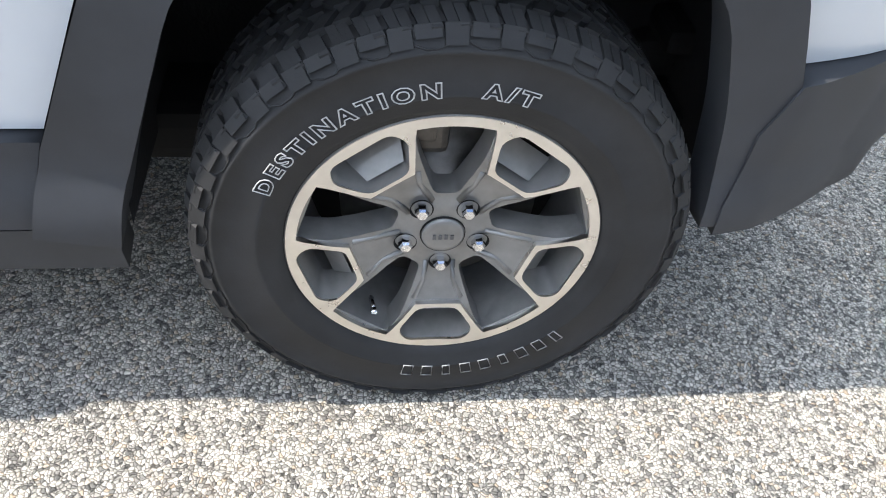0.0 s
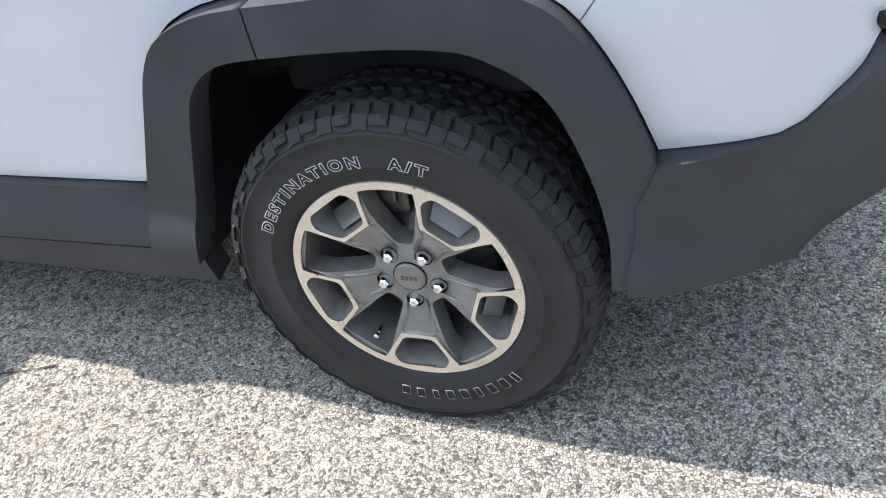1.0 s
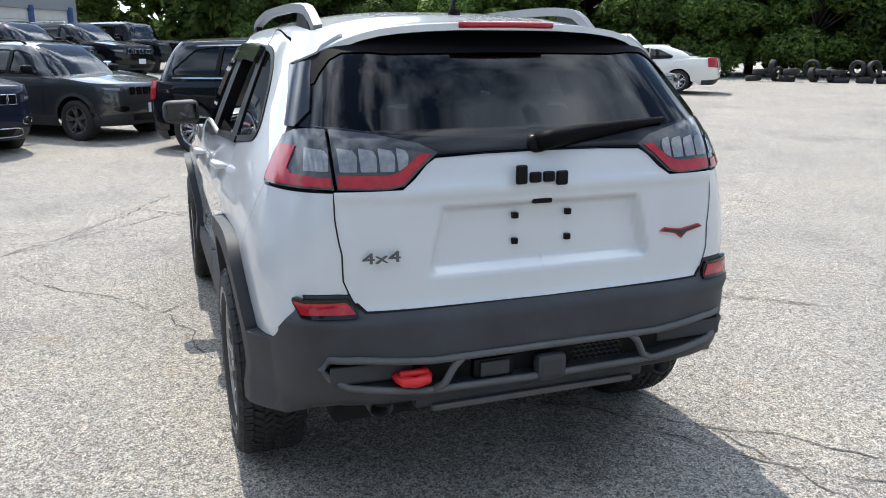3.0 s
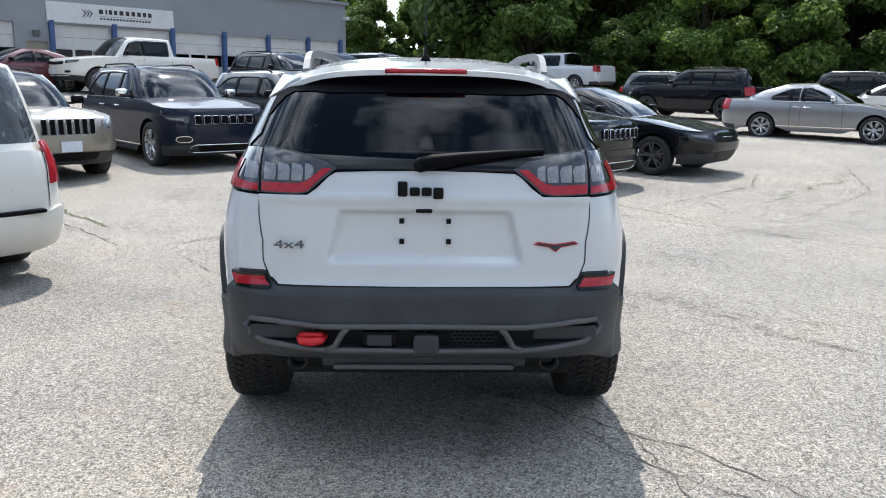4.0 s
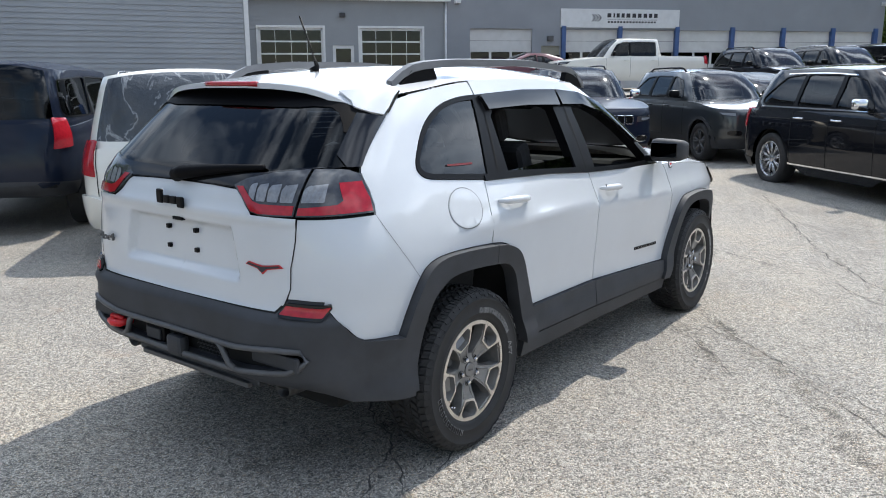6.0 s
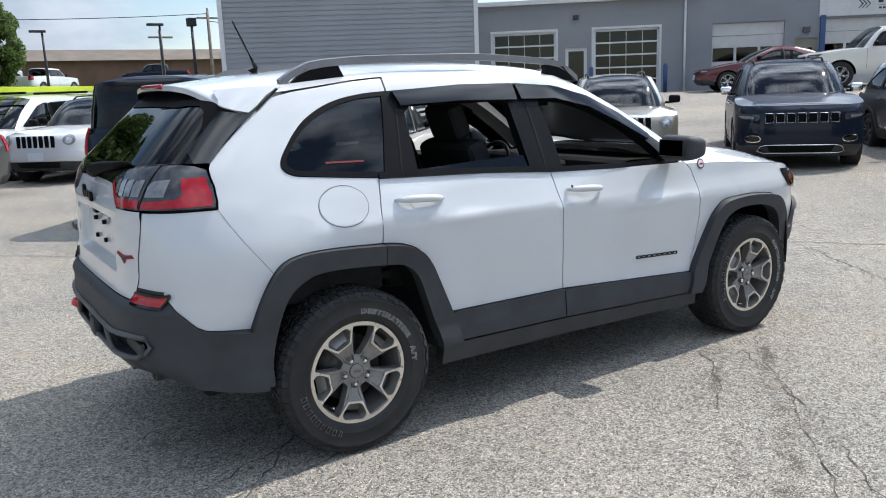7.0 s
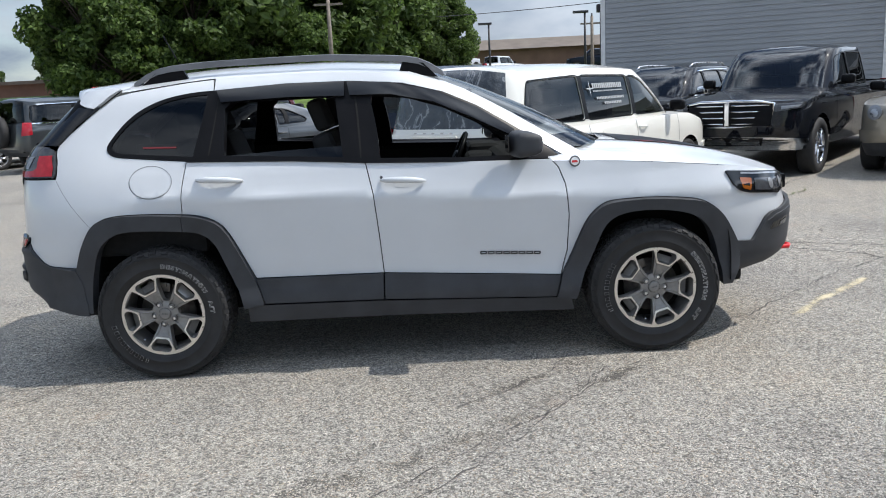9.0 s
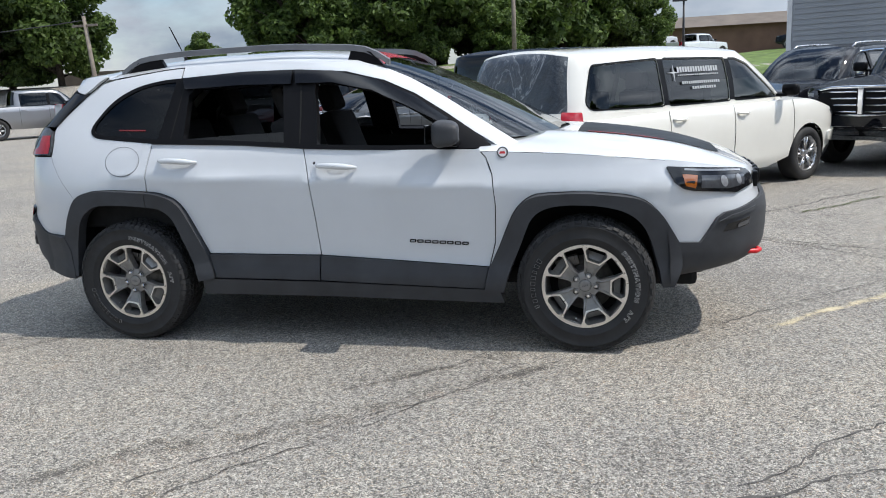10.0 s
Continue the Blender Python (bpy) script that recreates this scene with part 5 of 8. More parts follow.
    # seam between quarter panel and bumper skin
    sm_l = eased([(1.884, 1.134), (1.85, 1.07), (1.80, 0.99), (1.735, 0.905), (1.70, 0.858)])
    both("panel_seam", patch(BODY, q(sm_l) + [S(x + 0.002, z - 0.0006) for x, z in reversed(sm_l)], step=0.04, off=0.0008), plastic_grey)
    # ---- fuel flap, handles, badges
    v = [(1.36 + 0.116 * math.cos(2 * math.pi * i / 40), 1.092 + 0.086 * math.sin(2 * math.pi * i / 40)) for i in range(40)]
    ring_out = [S(x, z) for x, z in v]
    ring_in = inset(ring_out, 0.0022)
    part("fuel_flap_joint", patch(BODY, ring_out, [ring_in], step=0.02, off=0.0012), plastic_grey, car)
    part("fuel_flap", patch(BODY, inset(ring_out, 0.005), step=0.03, off=0.002), white_paint, car)
    for door, xa, xb, za, zb in ((rd, 1.115, 0.862, 1.092, 1.078), (fd, 0.122, -0.122, 1.041, 1.028)):
        for ob, s in zip(door, (1, -1)):
            pts = []
            for t in np.linspace(0, 1, 9):
                x, z = xa + (xb - xa) * t, za + (zb - za) * t
                y = float(BODY.w(z)) + 0.008 + 0.034 * math.sin(math.pi * min(1, max(0, t * 1.0))) ** 0.5
                pts.append((x, s * y, z + 0.006 * math.sin(math.pi * t)))
            part("door_handle", tube(pts, [0.006, 0.014, 0.017, 0.018, 0.018, 0.018, 0.017, 0.014, 0.006], 10), white_paint, ob)
            xc, zc = (xa + xb) / 2, (za + zb) / 2
            cup = rounded([(xc + 0.055, zc + 0.012), (xc + 0.045, zc - 0.038), (xc - 0.045, zc - 0.038), (xc - 0.055, zc + 0.012), (xc, zc + 0.022)], 0.02, 3)
            sp = patch(BODY, [BODY.S(a, b) for a, b in cup], step=0.02, off=0.002)
            part("handle_cup", sp if s > 0 else mirror(sp), white_paint, ob)
    part("door_key", patch(BODY, [(0.115 + 0.008 * math.cos(t), 1.047 + 0.008 * math.sin(t)) for t in np.linspace(0, 6.0, 12)], step=0.02, off=0.044), ink_dark, car)
    # model badge as plain letter blocks
    for ob, s in zip(fd, (1, -1)):
        for i in range(8):
            x0 = -0.40 - 0.0425 * i
            z0 = 0.610 - 0.0022 * i
            a = rounded([(x0, z0 - 0.009), (x0 - 0.036, z0 - 0.009), (x0 - 0.036, z0 + 0.009), (x0, z0 + 0.009)], 0.005, 2)
            hole = [(x0 - 0.006, z0 - 0.0045), (x0 - 0.030, z0 - 0.0045), (x0 - 0.030, z0 + 0.0045), (x0 - 0.006, z0 + 0.0045)]
            sp = patch(BODY, a, [hole], step=0.02, off=0.005, depth=0.005)
            part("badge_block", sp if s > 0 else mirror(sp), satin_black, ob)
    both("round_badge", patch(BODY, [S(-0.935 + 0.030 * math.cos(2 * math.pi * i / 24), 1.085 + 0.030 * math.sin(2 * math.pi * i / 24)) for i in range(24)], step=0.02, off=0.003, depth=0.003), plastic_grey, "small round badge")
    both("round_badge_mark", patch(BODY, [S(-0.935 + 0.022 * math.cos(2 * math.pi * i / 24), 1.085 + 0.022 * math.sin(2 * math.pi * i / 24)) for i in range(24)], step=0.02, off=0.0045), ink_white)
    both("round_badge_bar", patch(BODY, [S(-0.918, 1.078), S(-0.952, 1.078), S(-0.948, 1.090), S(-0.922, 1.090)], step=0.02, off=0.006), ink_red)
    # emblem on the gate as plain dark shapes
    bits = []
    for y0, y1, z0, z1 in ((-0.108, -0.070, 1.135, 1.195), (-0.062, -0.022, 1.138, 1.172), (-0.016, 0.024, 1.138, 1.172), (0.030, 0.070, 1.126, 1.172)):
        bits.append(box(2.207, (y0 + y1) / 2, (z0 + z1) / 2, 0.016, y1 - y0, z1 - z0, 0.009, None, 3))
    part("emblem", merge(*bits), satin_black, gate_ob, "dark emblem of plain rounded blocks")
    v, f, s = text_soup("4x4", 0.052, 0, 0.004)
    m = Matrix.Translation((2.203, -0.535, 0.926)) @ Matrix(((0, 0, 1, 0), (1.55, 0, 0, 0), (0, 0.9, 0, 0), (0, 0, 0, 1)))
    part("lettering", moved((v, f, s), m), plastic_grey, gate_ob, "dark grey 4x4 badge")
    wing_pts = [(0.435, 0.946), (0.50, 0.934), (0.525, 0.915), (0.55, 0.934), (0.625, 0.946), (0.605, 0.958), (0.56, 0.952), (0.525, 0.948), (0.49, 0.952), (0.455, 0.958)]
    part("trim_badge", patch(BODY, [R(y, z) for y, z in wing_pts], step=0.02, off=0.005, depth=0.004), ink_red, gate_ob, "red winged badge without letters")
    part("trim_badge_inlay", patch(BODY, [R(y, z) for y, z in inset(wing_pts, 0.004)], step=0.02, off=0.007), ink_dark, gate_ob)
    for y in (-0.093, 0.093):
        for z in (1.033, 0.951):
            part("plate_bolt", merge(box(2.171, y, z, 0.02, 0.020, 0.020, 0.004)), satin_black, gate_ob)
    part("plate_lamp", box(2.177, -0.005, 1.076, 0.03, 0.065, 0.016, 0.005), satin_black, gate_ob)
    # rear wiper
    arm = [(2.160, -0.02, 1.255), (2.160, 0.03, 1.268), (2.145, 0.15, 1.283), (2.130, 0.30, 1.298), (2.105, 0.47, 1.31)]
    wip = part("rear_wiper", tube([(x + 0.012, y, z) for x, y, z in arm], [0.029, 0.030, 0.024, 0.017, 0.010], 10), deep_black, car)
    part("wiper_hub", moved(lathe([(0.0, 0.03), (0.026, 0.028), (0.030, 0.0), (0.03, -0.02)], 20), Matrix.Translation((2.145, -0.02, 1.252)) @ Euler((0, 0, radians(-90))).to_matrix().to_4x4()), satin_black, wip)
    part("wiper_blade", tube([(2.141, 0.05, 1.259), (2.127, 0.25, 1.279), (2.100, 0.47, 1.30)], 0.007, 6), rubber, wip)
    # roof rails and aerial
    for s in (-1, 1):
        pts = []
        for t in np.linspace(0, 1, 26):
            x = 1.485 + (-0.25 - 1.485) * t
            y = 0.552 + 0.018 * math.sin(math.pi * t)
            lift = 0.064 * min(1, min(t, 1 - t) / 0.09) ** 0.7
            pts.append((x, s * y, float(roof_z(x, y)) + lift))
        V, F = [], []
        for x, y, z in pts:
            V += [(x, y - s * 0.018, z - 0.017), (x, y + s * 0.021, z - 0.018), (x, y + s * 0.017, z + 0.014), (x, y - s * 0.013, z + 0.018)]
        for i in range(len(pts) - 1):
            for k4 in range(4):
                F.append((i * 4 + k4, i * 4 + (k4 + 1) % 4, (i + 1) * 4 + (k4 + 1) % 4, (i + 1) * 4 + k4))
        F += [(0, 1, 2, 3), tuple(len(V) - 4 + k4 for k4 in range(4))]
        rail = part("roof_rail", (V, F, [False] * len(F)), rail_grey, car, "satin grey raised roof rail")
        for xa, xb in ((1.46, 1.17), (-0.22, 0.0)):
            V, ends = [], ((xa, -0.02), (xb, -0.02), (xb + (xa - xb) * 0.12, 0.050), (xa + (xb - xa) * 0.35, 0.050))
            for dy in (-0.014, 0.016):
                V += [(x, s * (0.560 + dy), float(roof_z(x, 0.560)) + dz) for x, dz in ends]
            part("rail_foot", (V, [(0, 1, 2, 3), (7, 6, 5, 4), (0, 4, 5, 1), (1, 5, 6, 2), (2, 6, 7, 3), (3, 7, 4, 0)]), satin_black, rail)
    ant = part("aerial", tube([(1.39, 0.0, float(roof_z(1.39, 0))), (1.37, 0.0, float(roof_z(1.37, 0)) + 0.025), (1.41, 0.0, float(roof_z(1.4, 0)) + 0.12), (1.47, 0.0, float(roof_z(1.4, 0)) + 0.25)], [0.026, 0.012, 0.005, 0.0035], 8), satin_black, car, "black whip aerial")
    # door mirrors
    for s in (-1, 1):
        bm = box(0, 0, 0, 0.120, 0.205, 0.145, 0.05, None, 4)
        for vv in bm.verts:
            k5 = (vv.co.y * s + 0.12) / 0.24
            vv.co.x -= 0.035 * k5 * k5
            if vv.co.x < 0:
                vv.co.x *= 1.35
                vv.co.z *= 1 + 1.6 * vv.co.x
            vv.co.z *= 0.9 + 0.12 * (1 - k5)
        bmesh.ops.translate(bm, vec=(-0.63, s * 0.965, 1.20), verts=bm.verts)
        mir = smooth(part("door_mirror", bm, plastic, car, "dark grey door mirror housing"))
        part("mirror_glass", box(-0.562, s * 0.965, 1.205, 0.008, 0.165, 0.09, 0.003, None, 1), mirror_glass, mir)
        part("mirror_arm", box(-0.66, s * 0.86, 1.145, 0.08, 0.10, 0.04, 0.015), satin_black, mir)
    # ---- under and inside
    part("floor_pan", merge(box(0.0, 0, 0.36, 3.9, 1.30, 0.10, 0.03), box(0.0, 0, 0.40, 1.80, 1.70, 0.06, 0.02), box(1.92, 0, 0.52, 0.34, 1.2, 0.05, 0.02), box(-1.88, 0, 0.50, 0.24, 1.2, 0.05, 0.02)), void_black, car)
    part("tank_guard", box(1.92, 0, 0.46, 0.40, 1.1, 0.08, 0.03), void_black, car)
    part("sump_guard", box(-1.85, 0, 0.38, 0.3, 1.0, 0.08, 0.03), void_black, car)
    part("silencer", box(1.95, 0.05, 0.42, 0.20, 0.75, 0.10, 0.045, None, 3), dark_steel, car)
    for x in (1.36, -1.36):
        for s in (-1, 1):
            V, F = [], []
            for i in range(25):
                a = math.pi * i / 24
                ca, sa = math.cos(a), math.sin(a)
                for yy in (0.872, 0.50):
                    V.append((x + 0.44 * math.copysign(abs(ca) ** 0.6, ca), s * yy, 0.375 + 0.495 * abs(sa) ** 0.6))
            F = [(2 * i, 2 * i + 2, 2 * i + 3, 2 * i + 1) for i in range(24)]
            V += [(x, s * 0.50, 0.35)]
            F += [(2 * i + 1, 2 * i + 3, len(V) - 1) for i in range(24)]
            part("wheel_arch_liner", (V, F, [True] * len(F)), liner_black, car)
        part("axle", tube([(x, -0.72, 0.355), (x, 0.72, 0.355)], 0.035, 8), dark_steel, car)
    # dark backing behind the panel joints
    back = q([(1.16, 1.19), (0.2, 1.13), (-0.80, 1.09), (-0.90, 1.02), (-0.92, 0.40), (0.80, 0.40), (0.84, 0.56), (0.96, 0.78), (1.07, 0.89), (1.20, 0.93), (1.5, 0.94), (1.64, 0.90), (1.80, 0.68), (1.95, 0.69)]) + [R(0.80, 0.80), R(0.62, 0.80), R(0.64, 1.12), R(0.74, 1.16), S(1.87, 1.2), S(1.85, 1.29), S(1.66, 1.44), S(1.50, 1.56), S(1.25, 1.56), S(1.45, 1.48), S(1.60, 1.34), S(1.62, 1.27), S(1.5, 1.215)]
    both("inner_panel", patch(BODY, back, step=0.06, off=-0.014), void_black)
    both("door_lining", patch(BODY, q([(1.10, 1.16), (0.2, 1.12), (-0.78, 1.09), (-0.80, 0.45), (0.80, 0.45), (1.0, 0.8)]), step=0.1, off=-0.085), fabric)
    part("cargo_lining", merge(box(1.55, 0.72, 0.95, 0.85, 0.06, 0.55, 0.02), box(1.55, -0.72, 0.95, 0.85, 0.06, 0.55, 0.02), box(1.55, 0, 0.72, 1.0, 1.4, 0.04, 0.01)), fabric, car)
    part("headlining", field([(1.5, 0.52), (1.5, -0.52), (0.0, -0.52), (-0.15, 0.0), (0.0, 0.52)], lambda x, y: roof_z(x, y) - 0.035, step=0.12), headliner, car)
    for s in (-1, 1):
        for x0, name_ in ((0.28, "front_seat"), (1.05, "rear_seat")):
            tilt = Euler((0, radians(20), 0)).to_matrix().to_4x4()
            seat = part(name_, merge(box(x0 - 0.28, s * 0.36, 0.70, 0.52, 0.50, 0.16, 0.05, None, 3), box(0, 0, 0.30, 0.13, 0.50, 0.62, 0.05, Matrix.Translation((x0 - 0.02, s * 0.36, 0.72)) @ tilt, 3)), fabric, car, "black cloth seat")
            part("headrest", box(0, 0, 0, 0.10, 0.26, 0.19, 0.04, Matrix.Translation((x0 + 0.20, s * 0.36, 1.395)) @ tilt, 3), fabric, seat)
            for dy in (0.06, -0.06):
                part("headrest_post", box(0, dy, 0, 0.012, 0.012, 0.16, 0, Matrix.Translation((x0 + 0.17, s * 0.36, 1.29)) @ tilt), chrome, seat)
    part("dashboard", merge(box(-0.78, 0, 0.98, 0.50, 1.45, 0.28, 0.09, None, 4), box(-0.52, -0.36, 1.08, 0.22, 0.36, 0.12, 0.05, None, 3), box(-0.48, 0, 0.92, 0.20, 0.32, 0.36, 0.05, None, 3)), fabric, car)
    part("centre_console", box(0.05, 0, 0.68, 0.85, 0.24, 0.26, 0.05, None, 3), fabric, car)
    wheel_m = Matrix.Translation((-0.33, -0.36, 1.03)) @ Euler((0, radians(-25), 0)).to_matrix().to_4x4()
    ringp = [tuple(wheel_m @ Vector((0, 0.185 * math.cos(t), 0.185 * math.sin(t)))) for t in np.linspace(0, 2 * math.pi, 33)[:-1]]
    sw = part("steering_wheel", tube(ringp, 0.016, 8, closed=True), satin_black, car)
    part("steering_spoke", merge(box(0, 0, 0, 0.03, 0.33, 0.045, 0.012, wheel_m), box(0, 0, -0.08, 0.03, 0.05, 0.17, 0.012, wheel_m), box(0.0, 0, 0, 0.05, 0.15, 0.12, 0.03, wheel_m)), satin_black, sw)
    part("inside_mirror", box(-0.42, 0.0, 1.47, 0.03, 0.24, 0.065, 0.015, None, 3), satin_black, car)
    # ---- wheels
    base = build_wheel()
    base.parent = car
    base["label"] = "grey and machined five-spoke alloy wheel"
    spots = [((1.36, 0.808), 0, 10, 60), ((1.36, -0.808), 180, 0, 0), ((-1.36, 0.808), 0, -16.5, 128.5), ((-1.36, -0.808), 180, 0, -60)]
    for i, ((x, y), rz, spin, turn) in enumerate(spots):
        m = pose(x, y, 0.366, 0, 0, rz) @ pose(0, 0, 0, 0, -spin, 0)
        w = base if i == 3 else copy_thing(base, m)
        if i == 3:
            base.matrix_basis = m
        for c in w.children:
            if c.name.split(".")[0] in ("tyre", "tread", "lettering", "raised_mark"):
                c.matrix_basis = pose(0, 0, 0, 0, -turn, 0)
    return car


white_suv()


# ---------------------------------------------------------------- parked vehicles
LOT_F, LOT_D = Vector((0.667, 0.745, 0)), Vector((-0.745, 0.667, 0))


def spot(a, b, heading):
    """A pose on the lot: a along the workshop's front, b towards it and back; heading in degrees from the rows' own way."""
    p = LOT_D * a + LOT_F * b
    return pose(p.x, p.y, float(lot_height(p.x, p.y)), 0, 0, 48.2 + 180 + heading)


WHEELS = {}


def plain_wheel(r, rim, spokes, mat):
    """A parked car's wheel: tyre, rim with spokes, hub."""
    key = (r, rim, spokes, mat.name)
    if key in WHEELS:
        return WHEELS[key]
    root = new("wheel")
    w = 0.115
    part("tyre", lathe([(rim, 0.09), (rim + 0.01, w), (r - 0.035, w + 0.004), (r - 0.012, w - 0.01), (r, w - 0.03), (r, -w + 0.03), (r - 0.012, -w + 0.01), (rim, -w)], 44), rubber, root)
    soups = [lathe([(rim + 0.004, 0.092), (rim + 0.004, 0.106), (rim - 0.012, 0.106), (rim - 0.02, 0.09), (rim - 0.03, -0.08)], 40), lathe([(0.0, 0.085), (0.05, 0.083), (0.065, 0.07), (0.065, 0.03)], 20)]
    rim_ob = part("rim", join(*soups), mat, root)
    for i in range(spokes):
        a = 2 * math.pi * i / spokes + 0.2
        for s in (-1, 1):
            da = s * 0.9 / spokes
            p0 = (0.05 * math.cos(a), 0.074, 0.05 * math.sin(a))
            p1 = ((rim - 0.012) * math.cos(a + da), 0.094, (rim - 0.012) * math.sin(a + da))
            part("spoke", tube([p0, p1], [0.020, 0.013] if spokes < 8 else [0.013, 0.009], 6), mat, root)
    part("brake_disc", lathe([(0.0, 0.0), (rim * 0.72, 0.0), (rim * 0.72, -0.02), (0.0, -0.02)], 24), dark_steel, root)
    # added near-black disc for the shade inside the wheel
    part("wheel_back", lathe([(0.0, -0.04), (rim - 0.02, -0.05), (rim - 0.02, -0.06), (0.0, -0.06)], 16), void_black, root)
    root.hide_render = False
    WHEELS[key] = root
    return root


USED = set()
KIND = dict(
    suv=dict(L=4.82, W=1.94, H=1.76, fo=0.92, wb=2.915, zg=0.22, zb=1.14, zh=1.04, zc=1.17, xc=1.42, xh=2.15, xe=4.35, xt=4.66, zt=1.13, r=0.385, rim=0.262, arch=0.455),
    small=dict(L=4.40, W=1.81, H=1.66, fo=0.86, wb=2.635, zg=0.25, zb=1.08, zh=0.97, zc=1.08, xc=1.28, xh=1.95, xe=4.0, xt=4.22, zt=1.08, r=0.345, rim=0.225, arch=0.41),
    sedan=dict(L=4.88, W=1.87, H=1.47, fo=0.95, wb=2.74, zg=0.22, zb=0.98, zh=0.80, zc=0.97, xc=1.45, xh=2.30, xe=3.40, xt=4.22, zt=1.06, r=0.335, rim=0.235, arch=0.39),
    van=dict(L=5.15, W=1.98, H=1.74, fo=0.95, wb=3.08, zg=0.24, zb=1.05, zh=0.90, zc=1.06, xc=1.05, xh=2.05, xe=4.86, xt=5.05, zt=1.05, r=0.335, rim=0.22, arch=0.39),
    boxy=dict(L=4.70, W=1.88, H=1.85, fo=0.75, wb=2.94, zg=0.42, zb=1.20, zh=1.14, zc=1.19, xc=1.45, xh=1.80, xe=4.50, xt=4.60, zt=1.20, r=0.40, rim=0.225, arch=0.47),
    truck=dict(L=5.82, W=2.01, H=1.92, fo=0.98, wb=3.57, zg=0.40, zb=1.24, zh=1.12, zc=1.24, xc=1.50, xh=2.18, xe=3.85, xt=3.98, zt=1.30, r=0.41, rim=0.262, arch=0.48, bed=(4.10, 5.72)),
)


def parked(name, label, kind, colour, m, spokes=7, rim_mat=None, grille="slots", cladding=False, rails=None, lamp=None, chrome_trim=False, plate=True, category="car", group="", glass_mat=None, vans=False):
    k = dict(KIND[kind])
    L, W, H, zg, zb = k["L"], k["W"], k["H"], k["zg"], k["zb"]
    hw = W / 2
    rim_mat = rim_mat or alloy
    gmat = glass_mat or car_glass
    car = thing(name, label, category, group)
    body = Shell(tail=[(zg - 0.05, L - 0.22), (zg + 0.12, L - 0.05), (0.55, L), (0.80, L - 0.01), (k["zt"], L - 0.06), (k["zt"] + 0.25, L - 0.22)],
                 nose=[(zg - 0.05, 0.22), (zg + 0.12, 0.05), (0.55, 0.0), (k["zh"] - 0.12, 0.02), (k["zh"], 0.10), (k["zh"] + 0.2, 0.45), (k["zh"] + 0.4, 0.9)],
                 width=[(zg - 0.05, hw - 0.09), (zg + 0.15, hw - 0.02), (0.7, hw), (zb - 0.18, hw - 0.005), (zb - 0.04, hw - 0.035), (zb + 0.04, hw - 0.07), (zb + 0.3, hw - 0.30)],
                 nr=5.5, nf=3.6, cr=L - 1.0, cf=1.0)
    mid_top = spline([(-0.1, k["zh"] - 0.16), (0.06, k["zh"] - 0.03), (0.35, k["zh"] + 0.02), (k["xc"], k["zc"] + 0.01), ((k["xc"] + k["xt"]) / 2, zb + 0.02), (k["xt"], k["zt"]), (L - 0.12, k["zt"] - 0.015), (L + 0.1, k["zt"] - 0.14)])

    def top(x, y):
        return mid_top(x) - 0.055 * (np.abs(y) / hw) ** 3

    def ring(qs):
        return [(float(q_), meet(body, float(q_), top, 0.5, zb + 0.29)) for q_ in qs]
    xf, xr_ = k["fo"], k["fo"] + k["wb"]
    ar = k["arch"]

    def arch(x0):
        """The wheel opening, from front to rear."""
        out = []
        for i in range(13):
            t = math.pi - math.pi * i / 12
            out.append((x0 + ar * math.cos(t) * 1.0, max(zg, k["r"] + (ar * 0.98) * math.sin(t))))
        return out
    low = [(body.qf, zg + 0.02)] + [(body.qf + (body.S(xf - ar - 0.02, zg)[0] - body.qf) * i / 5, zg) for i in range(1, 5)]
    low += [body.S(x, z) for x, z in arch(xf)] + [(xf + ar + (k["wb"] - 2 * ar) * i / 6, zg) for i in range(1, 6)]
    low += [body.S(x, z) for x, z in arch(xr_)]
    q2 = body.S(xr_ + ar + 0.02, zg)[0]
    low += [(q2 + (body.qr - q2) * i / 6, zg) for i in range(1, 7)]
    up = ring(np.linspace(body.qr, body.qf, 70))
    side = patch(body, low + up, step=0.10)
    plan = [body.P(q_, z) for q_, z in up]
    half = [(float(p[0]), float(p[1])) for p in plan]
    full = half + [(x, -y) for x, y in reversed(half[1:-1])]
    holes = []
    if "bed" in k:
        b0, b1 = k["bed"]
        holes = [[(b0, hw - 0.14), (b1, hw - 0.14), (b1, -hw + 0.14), (b0, -hw + 0.14)]]
    part("body_side", side, colour, car)
    part("body_side", mirror(side), colour, car)
    part("body_top", field(full, top, holes, step=0.11), colour, car)
    if "bed" in k:
        b0, b1 = k["bed"]
        bw = hw - 0.14
        V = [(b0, -bw, 1.27), (b1, -bw, 1.27), (b1, bw, 1.27), (b0, bw, 1.27), (b0, -bw, 0.80), (b1, -bw, 0.80), (b1, bw, 0.80), (b0, bw, 0.80)]
        part("load_bed", (V, [(4, 5, 6, 7), (0, 1, 5, 4), (1, 2, 6, 5), (2, 3, 7, 6), (3, 0, 4, 7)]), satin_black, car)
    # cabin
    tum = 0.20 if kind in ("suv", "small", "sedan") else 0.14
    if kind == "boxy":
        tum = 0.08
    cz = [(zb - 0.10, hw - 0.045), (zb, hw - 0.055), (zb + 0.5 * (H - zb), hw - 0.06 - tum * 0.5), (H - 0.10, hw - 0.06 - tum), (H - 0.03, hw - 0.12 - tum), (H + 0.06, hw - 0.30 - tum)]
    xc, xh, xe, xt = k["xc"], k["xh"], k["xe"], k["xt"]
